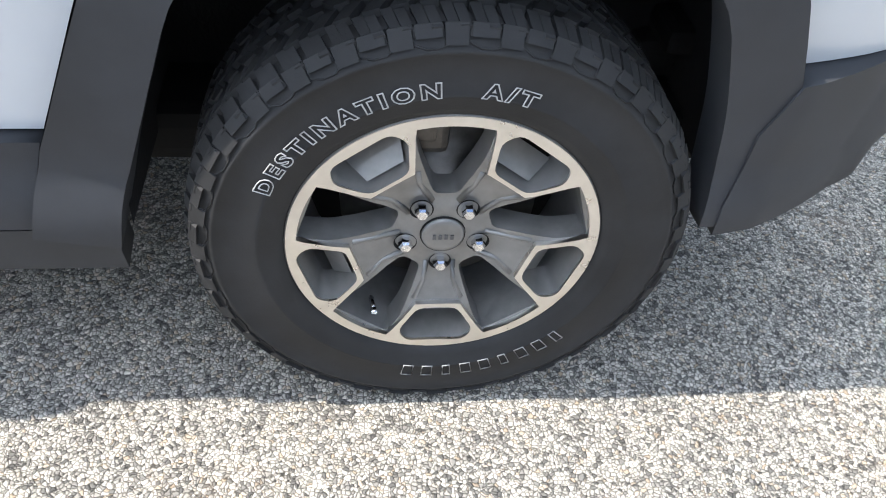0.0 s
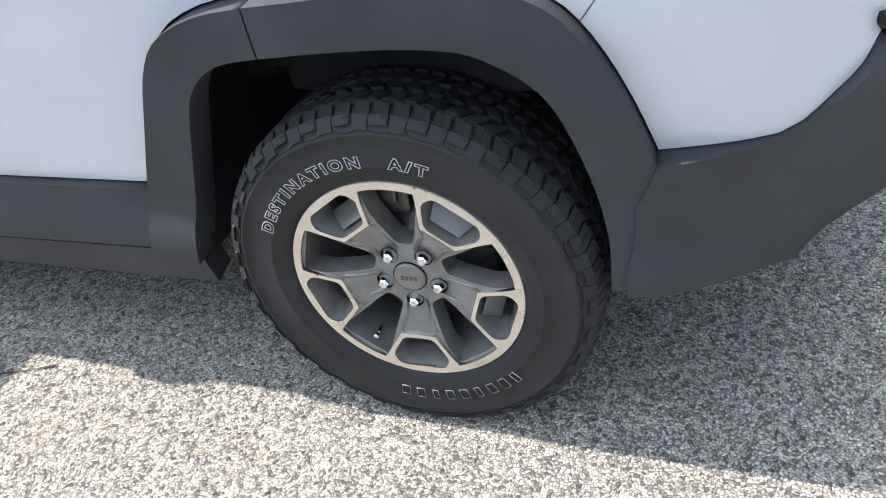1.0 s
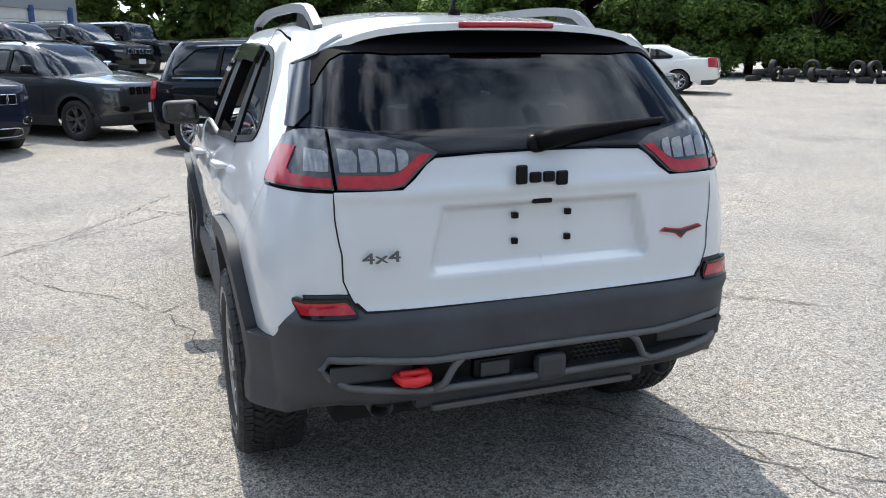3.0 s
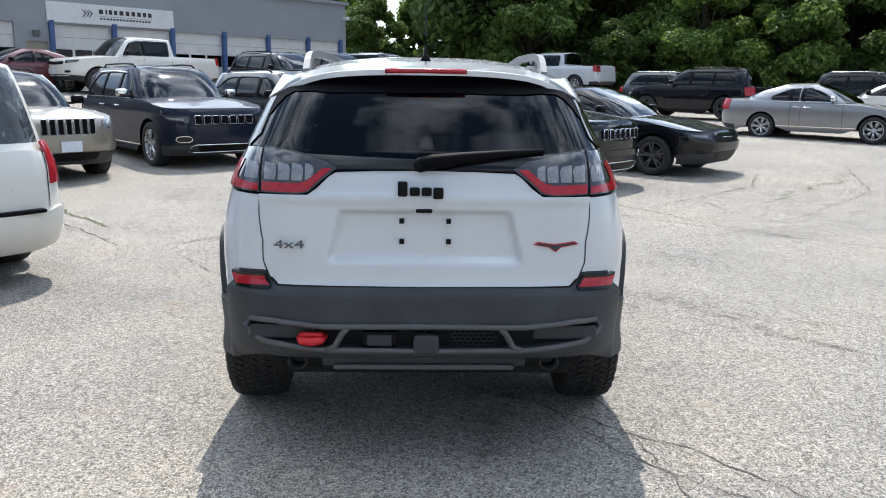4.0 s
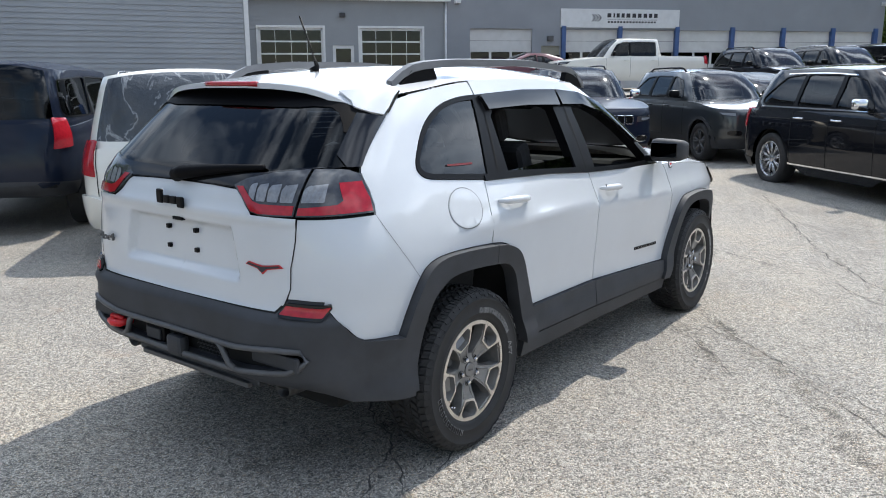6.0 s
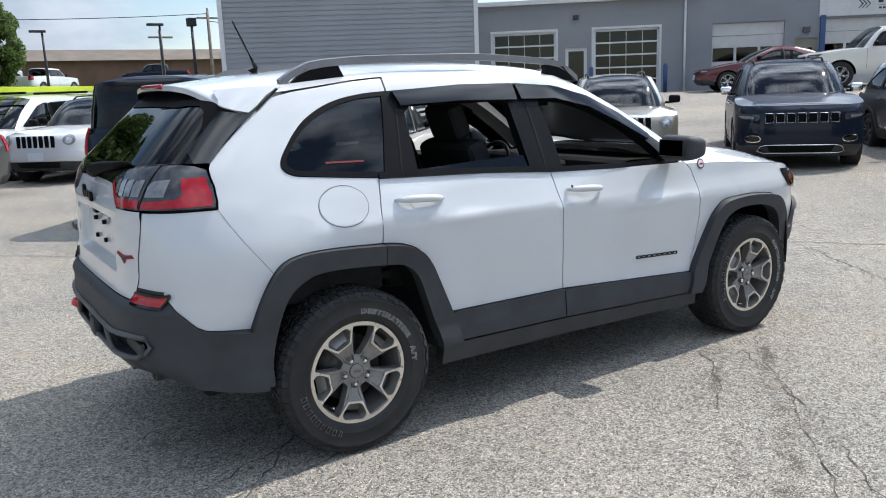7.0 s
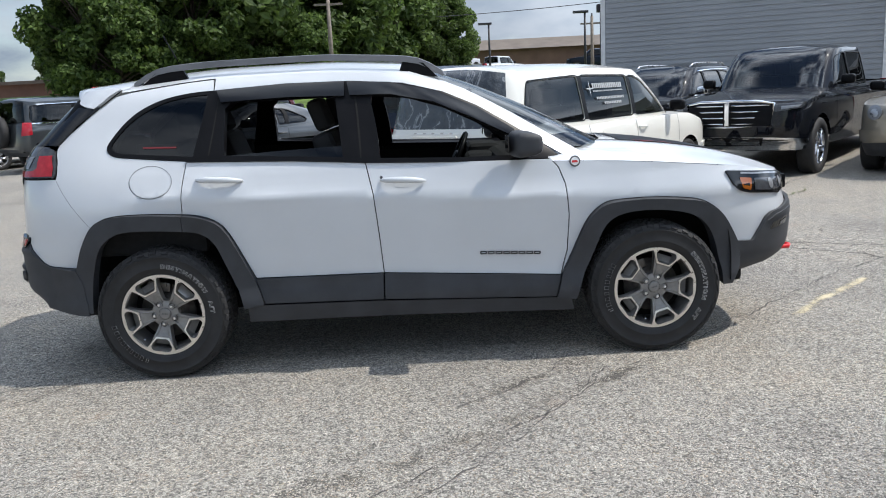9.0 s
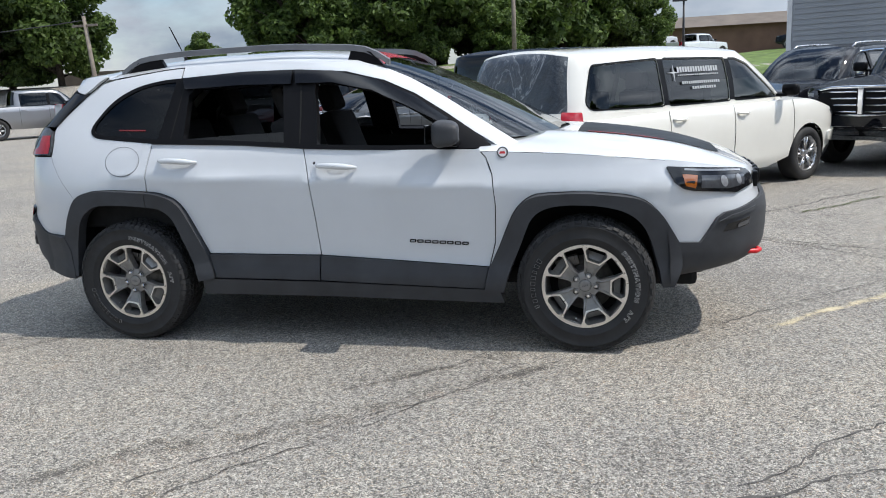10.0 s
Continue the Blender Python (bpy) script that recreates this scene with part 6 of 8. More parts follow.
    cabin = Shell(tail=[(zb - 0.10, xt + 0.06), (k["zt"], xt), ((k["zt"] + H) / 2, xt - (xt - xe) * 0.42), (H - 0.08, xe), (H + 0.06, xe - 0.35)],
                  nose=[(zb - 0.12, xc - 0.14), (k["zc"], xc), ((k["zc"] + H) / 2, xc + (xh - xc) * 0.46), (H - 0.08, xh), (H + 0.06, xh + 0.45)],
                  width=cz, nr=5.0, nf=4.0, cr=xe - 0.75, cf=xh + 0.55)
    rm = spline([(xh - 0.3, H - 0.16), (xh, H - 0.045), ((xh + xe) / 2 - 0.2, H), (xe - 0.1, H - 0.02), (xe + 0.3, H - 0.09)])

    def roof(x, y):
        return rm(x) - 0.07 * (np.abs(y) / (hw - 0.27)) ** 2.4

    def lid(q_):
        return meet(cabin, float(q_), roof, zb + 0.1, H + 0.055)
    qa, qd = cabin.cf - cabin.AF * 0.50, cabin.cr + cabin.AR * 0.50
    qs = np.linspace(qa, qd, 40)
    base_z = zb - 0.06
    ztop = lambda x: lid(cabin.S(x, H - 0.1)[0]) - 0.085
    # side windows
    cuts = [xh - 0.02 + 0.42, (xh + xe) / 2 + 0.12]
    if "bed" in k:
        cuts = [xh + 0.45]
    zw = zb + 0.035
    front_x = xc + 0.42
    slope_top = xh + 0.10

    def pane(x0, x1, lead=False, tailed=False):
        pts = []
        if lead:
            pts += [(x0, zw), (x1, zw), (x1, ztop(x1)), (slope_top + 0.12, ztop(slope_top + 0.12)), (slope_top - 0.10, ztop(slope_top + 0.12) - 0.06)]
        elif tailed:
            tx = x1 - {"boxy": 0.05, "van": 0.14}.get(kind, 0.40)
            pts += [(x0, zw), (x1 - 0.06, zw + 0.02), (x1, zw + 0.08), (tx, ztop(tx) - 0.03), (x0, ztop(x0))]
        else:
            pts += [(x0, zw), (x1, zw), (x1, ztop(x1)), (x0, ztop(x0))]
        return rounded([cabin.S(x, z) for x, z in pts], 0.05, 3)
    end_x = xe - 0.02 if kind != "sedan" else xe + 0.12
    if "bed" in k:
        panes = [pane(front_x, cuts[0] - 0.04, lead=True), pane(cuts[0] + 0.04, xe - 0.22)]
    elif kind == "sedan":
        panes = [pane(front_x, cuts[0] - 0.0, lead=True), pane(cuts[0] + 0.08, end_x - 0.02, tailed=True)]
    else:
        panes = [pane(front_x, cuts[0] - 0.03, lead=True), pane(cuts[0] + 0.04, cuts[1] - 0.03), pane(cuts[1] + 0.04, end_x - 0.10, tailed=True)]
    poly = [(float(q_), base_z) for q_ in qs] + [(float(q_), lid(q_)) for q_ in reversed(qs)]
    sidec = patch(cabin, poly, panes, step=0.08, depth=0.02)
    rimq = list(np.linspace(cabin.qr, cabin.qf, 60))
    rp = [cabin.P(q_, lid(q_)) for q_ in rimq]
    rh = [(float(p[0]), float(p[1])) for p in rp]
    cap = field(rh + [(x, -y) for x, y in reversed(rh[1:-1])], roof, step=0.12)
    # header, base strips round both screens
    part("cabin_side", sidec, colour, car)
    part("cabin_side", mirror(sidec), colour, car)
    part("roof", cap, colour, car)
    for s in (1, -1):
        for pn in panes:
            sp = patch(cabin, inset(pn, -0.008), step=0.10, off=-0.010)
            part("side_window", sp if s > 0 else mirror(sp), gmat, car)
        for pn in panes:
            sp = patch(cabin, inset(pn, -0.016), [pn], step=0.06, off=0.004)
            part("window_trim", sp if s > 0 else mirror(sp), satin_black, car)
    for s in (1, -1):
        for xd in cuts:
            sp = patch(cabin, [cabin.S(x, z) for x, z in ((xd - 0.035, zw), (xd + 0.045, zw), (xd + 0.045, ztop(xd + 0.045)), (xd - 0.035, ztop(xd - 0.035)))], step=0.08, off=0.003)
            part("door_pillar", sp if s > 0 else mirror(sp), satin_black, car)
        if chrome_trim:
            xs_ = np.linspace(front_x, end_x - 0.12, 10)
            sp = patch(cabin, [cabin.S(float(x), zw - 0.034) for x in xs_] + [cabin.S(float(x), zw - 0.014) for x in reversed(xs_)], step=0.08, off=0.008)
            part("belt_trim", sp if s > 0 else mirror(sp), chrome, car)
            xs_ = np.linspace(slope_top + 0.1, end_x - (0.5 if kind == "suv" else 0.3), 8)
            sp = patch(cabin, [cabin.S(float(x), ztop(float(x)) + 0.012) for x in xs_] + [cabin.S(float(x), ztop(float(x)) + 0.026) for x in reversed(xs_)], step=0.08, off=0.008)
            part("roof_trim", sp if s > 0 else mirror(sp), chrome, car)
            sp = patch(body, [body.S(xf + ar, zg + 0.13), body.S(xr_ - ar, zg + 0.13), body.S(xr_ - ar, zg + 0.152), body.S(xf + ar, zg + 0.152)], step=0.1, off=0.012)
            part("sill_trim", sp if s > 0 else mirror(sp), chrome, car)
    qs2 = np.linspace(qa, cabin.qf, 16)
    sc = [(float(q_), base_z) for q_ in qs2] + [(float(q_), lid(q_)) for q_ in reversed(qs2)]
    sp = patch(cabin, sc, step=0.09, off=-0.002)
    part("windscreen", join(sp, mirror(sp)), clear_car_glass, car)
    qs3 = np.linspace(qd, cabin.qr, 16)
    zlow = k["zt"] + 0.03
    rw = [(float(q_), zlow) for q_ in qs3] + [(float(q_), lid(q_) - 0.03) for q_ in reversed(qs3)]
    sp = patch(cabin, rw, step=0.09, off=0.0)
    part("rear_window", join(sp, mirror(sp)), film if vans else gmat, car, "smashed rear window taped over with plastic film" if vans else "")
    st = [(float(q_), base_z) for q_ in qs3] + [(float(q_), zlow) for q_ in reversed(qs3)]
    st2 = [(float(q_), lid(q_) - 0.03) for q_ in qs3] + [(float(q_), lid(q_)) for q_ in reversed(qs3)]
    for name_, strip in (("tail_frame", st), ("tail_header", st2)):
        sp = patch(cabin, strip, step=0.09)
        part(name_, join(sp, mirror(sp)), colour, car)
    # seats show dimly through the glass
    for s in (-1, 1):
        for x0 in ((xh + 0.45, xh + 1.35) if kind not in ("truck",) else (xh + 0.45, xh + 1.25)):
            part("seat", merge(box(x0, s * 0.38, zb - 0.12, 0.16, 0.5, 0.62, 0.05), box(x0 + 0.05, s * 0.38, zb + 0.30, 0.10, 0.26, 0.20, 0.04)), fabric, car)
    part("dashboard", box(xc + 0.42, 0, zb - 0.06, 0.5, W - 0.40, 0.16, 0.05), fabric, car)
    part("cabin_floor", box((xc + xt) / 2, 0, zg + 0.14, xt - xc, W - 0.35, 0.08), void_black, car)
    # nose
    T, R, S = body.T, body.R, body.S
    zh = k["zh"]
    zd = 0.09 if kind == 'suv' else 0.0
    lamp_b = rounded([T(hw * 0.62, zh - 0.17 - zd), S(0.30, zh - 0.13 - zd), S(0.42, zh - 0.05 - zd), T(hw * 0.62, zh - 0.07 - zd)], 0.02, 3)
    zl = zh - 0.20 if kind in ("truck", "boxy", "suv") else zh - 0.14
    if lamp == "round":
        lamp_b = [T(hw * 0.70 + 0.098 * math.cos(2 * math.pi * i / 16), zh - 0.12 + 0.098 * math.sin(2 * math.pi * i / 16)) for i in range(16)]
    for s in (1, -1):
        sp = patch(body, lamp_b, step=0.06, off=0.012, depth=0.02)
        hl = part("headlamp", sp if s > 0 else mirror(sp), clear_lens if lamp == "round" else smoke_lens, car)
        if lamp == "round":
            inner = [T(hw * 0.70 + 0.055 * math.cos(2 * math.pi * i / 14), zh - 0.13 + 0.055 * math.sin(2 * math.pi * i / 14)) for i in range(14)]
        else:
            c0 = (sum(a for a, _ in lamp_b) / len(lamp_b), sum(b for _, b in lamp_b) / len(lamp_b))
            inner = [(c0[0] + (a - c0[0]) * 0.62, c0[1] - 0.006 + (b - c0[1]) * 0.42) for a, b in lamp_b]
        sp = patch(body, inner, step=0.06, off=0.016)
        part("lamp_chamber", sp if s > 0 else mirror(sp), alloy if lamp == "round" else clear_lens, hl)
        if kind in ("suv", "small", "truck") and lamp != "round":
            fy, fz = hw * 0.70, zg + 0.29
            fog = [T(fy + 0.115 * math.cos(t) * (1 if abs(math.cos(t)) < 0.8 else 0.9), fz + 0.042 * math.sin(t)) for t in np.linspace(0, 2 * math.pi, 17)[:-1]]
            sp = patch(body, fog, step=0.06, off=0.033)
            fo = part("fog_lamp", sp if s > 0 else mirror(sp), gloss_black, car)
            if chrome_trim:
                sp = patch(body, inset(fog, -0.012), [fog], step=0.06, off=0.038, depth=0.01)
                part("fog_lamp_ring", sp if s > 0 else mirror(sp), chrome, fo)
        tl_z0, tl_z1 = (k["zt"] - 0.32, k["zt"] - 0.02) if kind in ("sedan", "truck", "suv", "small") else (k["zt"] - 0.28, k["zt"] + 0.04)
        inn = 0.82 if kind in ("van", "boxy") else 0.70
        tb = rounded([R(hw * inn, tl_z0), S(L - 0.30, tl_z0 + 0.02), S(L - 0.34, tl_z1 - 0.01), R(hw * (inn - 0.02), tl_z1)], 0.02, 3)
        sp = patch(body, tb, step=0.06, off=0.012, depth=0.02)
        part("tail_lamp", sp if s > 0 else mirror(sp), red_lens, car)
        mir = box(0, 0, 0, 0.12, 0.20, 0.14, 0.05, None, 3)
        bmesh.ops.translate(mir, vec=(xc + 0.46, s * (hw + 0.075), zb + 0.10), verts=mir.verts)
        mo = smooth(part("door_mirror", mir, chrome if chrome_trim else satin_black, car))
        part("mirror_arm", box(xc + 0.50, s * (hw - 0.02), zb + 0.04, 0.06, 0.12, 0.04, 0.01), satin_black, mo)
        doors = [cuts[0] + 0.01] + ([cuts[1] + 0.0] if len(cuts) > 1 else [xe - 0.15])
        for xd in [front_x - 0.18] + doors:
            sp = patch(body, [S(xd - 0.004, zg + 0.14), S(xd + 0.004, zg + 0.14), S(xd + 0.004, zb - 0.03), S(xd - 0.004, zb - 0.03)], step=0.08, off=0.003)
            part("door_seam", sp if s > 0 else mirror(sp), void_black, car)
        for xd in doors:
            part("door_handle", tube([(xd - 0.26, s * (hw - 0.01), zb - 0.13), (xd - 0.19, s * (hw + 0.022), zb - 0.128), (xd - 0.10, s * (hw + 0.022), zb - 0.126), (xd - 0.04, s * (hw - 0.01), zb - 0.125)], 0.014, 6), chrome if chrome_trim else colour, car)
        for x0 in (xf, xr_):
            lip = [S(x0 + (ar + 0.0) * math.cos(t), max(zg, k["r"] + ar * 0.98 * math.sin(t))) for t in np.linspace(math.pi, 0, 13)]
            lip2 = [S(x0 + (ar + 0.065) * math.cos(t), max(zg, k["r"] + (ar + 0.055) * 0.98 * math.sin(t))) for t in np.linspace(0, math.pi, 13)]
            if cladding:
                sp = patch(body, lip + lip2, step=0.06, off=0.018, depth=0.03)
                part("wheel_arch_flare", sp if s > 0 else mirror(sp), plastic, car)
            V = []
            for i in range(13):
                t = math.pi * i / 12
                for yy in (hw - 0.07, hw - 0.36):
                    V.append((x0 + (ar + 0.01) * math.cos(t), s * yy, k["r"] + (ar + 0.01) * math.sin(t)))
            V.append((x0, s * (hw - 0.36), k["r"]))
            part("wheel_arch_liner", (V, [(2 * i, 2 * i + 2, 2 * i + 3, 2 * i + 1) for i in range(12)] + [(2 * i + 1, 2 * i + 3, 26) for i in range(12)]), void_black, car)
        if cladding:
            sp = patch(body, [S(xf + ar, zg), S(xr_ - ar, zg), S(xr_ - ar, zg + 0.17), S(xf + ar, zg + 0.17)], step=0.1, off=0.014, depth=0.02)
            part("sill_cover", sp if s > 0 else mirror(sp), plastic, car)
    # lower bumpers
    fbp = [(body.qf, zg + 0.02), S(0.55, zg + 0.0), S(0.50, zg + 0.16), T(hw * 0.6, zg + 0.20), (body.qf, zg + 0.20)]
    rbp = [(body.qr, zg), S(L - 0.5, zg), S(L - 0.48, zg + 0.14), R(hw * 0.6, zg + 0.18), (body.qr, zg + 0.18)]
    sp = patch(body, fbp, step=0.09, off=0.008)
    part("lower_bumper", join(sp, mirror(sp)), chrome if grille == "bars" else plastic, car)
    if not vans:
        sp = patch(body, rbp, step=0.09, off=0.008)
        part("lower_bumper", join(sp, mirror(sp)), plastic, car)
    if grille == "slots":
        for i in range(7):
            zs = zh - (0.145 if kind != "suv" else 0.215)
            yy = (i - 3) * hw * (0.13 if lamp == "round" else 0.158)
            for s in (1,):
                c = T(abs(yy), zs)
                p = body.P(np.array([c[0]]), np.array([c[1]]))[0]
                gs = part("grille_slot", box(float(p[0]) - 0.004, yy, zs, 0.03, hw * (0.085 if lamp == "round" else 0.115), 0.22 if lamp == "round" else 0.13, 0.012), deep_black, car)
                if chrome_trim or kind == "suv" or colour is gold_paint:
                    part("grille_surround", tube([(float(p[0]) - 0.020, yy + sx * hw * (0.050 if lamp == "round" else 0.062), zs + sz * (0.115 if lamp == "round" else 0.072)) for sx, sz in ((-1, -1), (1, -1), (1, 1), (-1, 1))], 0.008, 5, closed=True), chrome, gs)
    elif grille == "bars":
        pl = [T(hw * 0.58, zh - 0.36), (body.qf, zh - 0.36), (body.qf, zh - 0.02), T(hw * 0.62, zh - 0.03)]
        sp = patch(body, pl, step=0.08, off=0.012)
        part("grille", join(sp, mirror(sp)), satin_black, car, "dark grille behind chrome bars")
        for yz in ((-1, 0), (1, 0)):
            for row in range(4):
                z = zh - 0.33 + 0.085 * row
                part("grille_bar", tube([(-0.012, yz[0] * 0.06, z), (0.012, yz[0] * hw * 0.35, z), (0.06, yz[0] * hw * 0.56, z)], 0.012, 6), chrome, car)
        part("grille_frame", tube([(-0.02, 0, zh - 0.01), (0.01, hw * 0.4, zh - 0.015), (0.07, hw * 0.62, zh - 0.05), (0.06, hw * 0.58, zh - 0.36), (-0.01, 0, zh - 0.38), (0.06, -hw * 0.58, zh - 0.36), (0.07, -hw * 0.62, zh - 0.05), (0.01, -hw * 0.4, zh - 0.015)], 0.022, 6, closed=True), chrome, car)
        part("grille_post", box(-0.025, 0, zh - 0.19, 0.03, 0.07, 0.34, 0.01), chrome, car)
    else:
        pl = [T(hw * 0.50, zh - 0.20), (body.qf, zh - 0.22), (body.qf, zh - 0.12), T(hw * 0.54, zh - 0.10)]
        sp = patch(body, pl, step=0.08, off=0.006)
        part("grille", join(sp, mirror(sp)), satin_black, car)
        part("grille_bar", tube([(0.0 + 0.1 * abs(t) ** 2, t * hw * 0.5, zh - 0.13) for t in np.linspace(-1, 1, 9)], 0.010, 6), chrome, car)
    bar = [(body.qf, zg + 0.215), T(hw * 0.5, zg + 0.215), T(hw * 0.8, zg + 0.20), S(0.34, zg + 0.21), S(0.52, zg + 0.24), S(0.52, zg + 0.34), S(0.30, zg + 0.365), T(hw * 0.7, zg + 0.37), (body.qf, zg + 0.375)]
    if grille != "bars":
        sp = patch(body, bar, step=0.07, off=0.028, depth=0.03)
        part("bumper_bar", join(sp, mirror(sp)), colour, car)
    intake = [T(hw * 0.45, zg + 0.09), (body.qf, zg + 0.08), (body.qf, zg + 0.20), T(hw * 0.50, zg + 0.19)]
    sp = patch(body, intake, step=0.08, off=0.014)
    part("intake", join(sp, mirror(sp)), satin_black, car)
    if chrome_trim:
        rim_b = [(u, 0.06) for u in np.linspace(-0.55, 0.55, 9)] + [(0.64, 0.09), (0.60, 0.17)] + [(u, 0.19) for u in np.linspace(0.52, -0.52, 9)] + [(-0.60, 0.17), (-0.64, 0.09)]
        part("intake_trim", tube([(float(body.P(*T(abs(u) * hw, zg + v))[0]) - 0.028, u * hw, zg + v) for u, v in rim_b], 0.011, 6, closed=True), chrome, car)
    if rails is not None:
        for s in (-1, 1):
            yy = hw - 0.20 - tum
            pts = [(xh + 0.25, s * yy, float(roof(xh + 0.25, yy)) - 0.01)] + [(x, s * yy, float(roof(x, yy)) + 0.05) for x in np.linspace(xh + 0.38, xe - 0.35, 6)] + [(xe - 0.2, s * yy, float(roof(xe - 0.2, yy)) - 0.01)]
            part("roof_rail", tube(pts, 0.018, 6), rails, car)
    if name == "green_boxy_suv":
        sp = moved(lathe([(0.0, 0.06), (0.16, 0.07), (0.20, 0.10), (0.24, 0.11), (0.34, 0.11), (0.375, 0.08), (0.38, -0.06), (0.30, -0.10), (0.0, -0.10)], 28), Matrix.Translation((L + 0.08, 0, 1.02)) @ Euler((0, 0, radians(-90))).to_matrix().to_4x4())
        part("spare_wheel", sp, rubber, car, "spare wheel on the tail door")
    if vans:
        # window lettering, a star-like mark and a number as plain bars on the right middle window
        x0, x1 = cuts[0] + 0.14, cuts[1] - 0.16
        zt, zl = ztop((x0 + x1) / 2) - 0.03, zw + 0.03
        rows = ((0.72, 0.86, 0.10, 0.95, 16), (0.63, 0.665, 0.10, 0.95, 22), (0.42, 0.49, 0.16, 0.95, 18), (0.28, 0.35, 0.35, 0.85, 10))
        for za, zb2, fa_, fb_, n in rows:
            for i in range(n):
                u0 = fa_ + (fb_ - fa_) * i / n
                u1 = u0 + (fb_ - fa_) / n * 0.74
                # the nose lies at low x, so words run from the tail forwards
                pts = [(x1 - (x1 - x0) * u, zl + (zt - zl) * v) for u, v in ((u0, za), (u1, za), (u1, zb2 - 0.04 * (i % 2) * (n == 7)), (u0, zb2))]
                part("window_mark", patch(cabin, [cabin.S(x, z) for x, z in pts], step=0.1, off=0.006), faded_white, car)
        c0 = (x1 - 0.02, zl + (zt - zl) * 0.72)
        star = [(c0[0] + (0.10 if i % 4 == 0 else 0.06 if i % 2 == 0 else 0.014) * math.cos(math.pi * i / 4), c0[1] + (0.06 if i % 4 == 0 else 0.10 if i % 2 == 0 else 0.014) * math.sin(math.pi * i / 4)) for i in range(8)]
        part("window_mark", patch(cabin, [cabin.S(x, z) for x, z in star], step=0.1, off=0.006), faded_white, car, "plain white four-pointed mark")
    if plate:
        part("front_plate", box(0.0 - 0.036, 0, zg + 0.29, 0.012, 0.31, 0.155, 0.004), plate_mat, car, "pale plate without lettering")
    wh = plain_wheel(k["r"], k["rim"], spokes, rim_mat)
    first = id(wh) not in USED
    for i, (x0, s) in enumerate(((xf, 1), (xf, -1), (xr_, 1), (xr_, -1))):
        mm = pose(x0, s * (hw - 0.125), k["r"] - 0.004, 0, 0, 0 if s > 0 else 180) @ pose(0, 0, 0, 0, 31 * i, 0)
        if first and i == 0:
            USED.add(id(wh))
            w = wh
            w.matrix_basis = mm
        else:
            w = copy_thing(wh, mm)
        w.parent = car
    car.matrix_world = m
    return car


clear_car_glass = glass("car_windscreen_glass", (0.85, 0.97, 0.93), 0.28, rough=0.05, ior=1.75)


def turned(a, b, deg):
    return spot(a, b, deg)


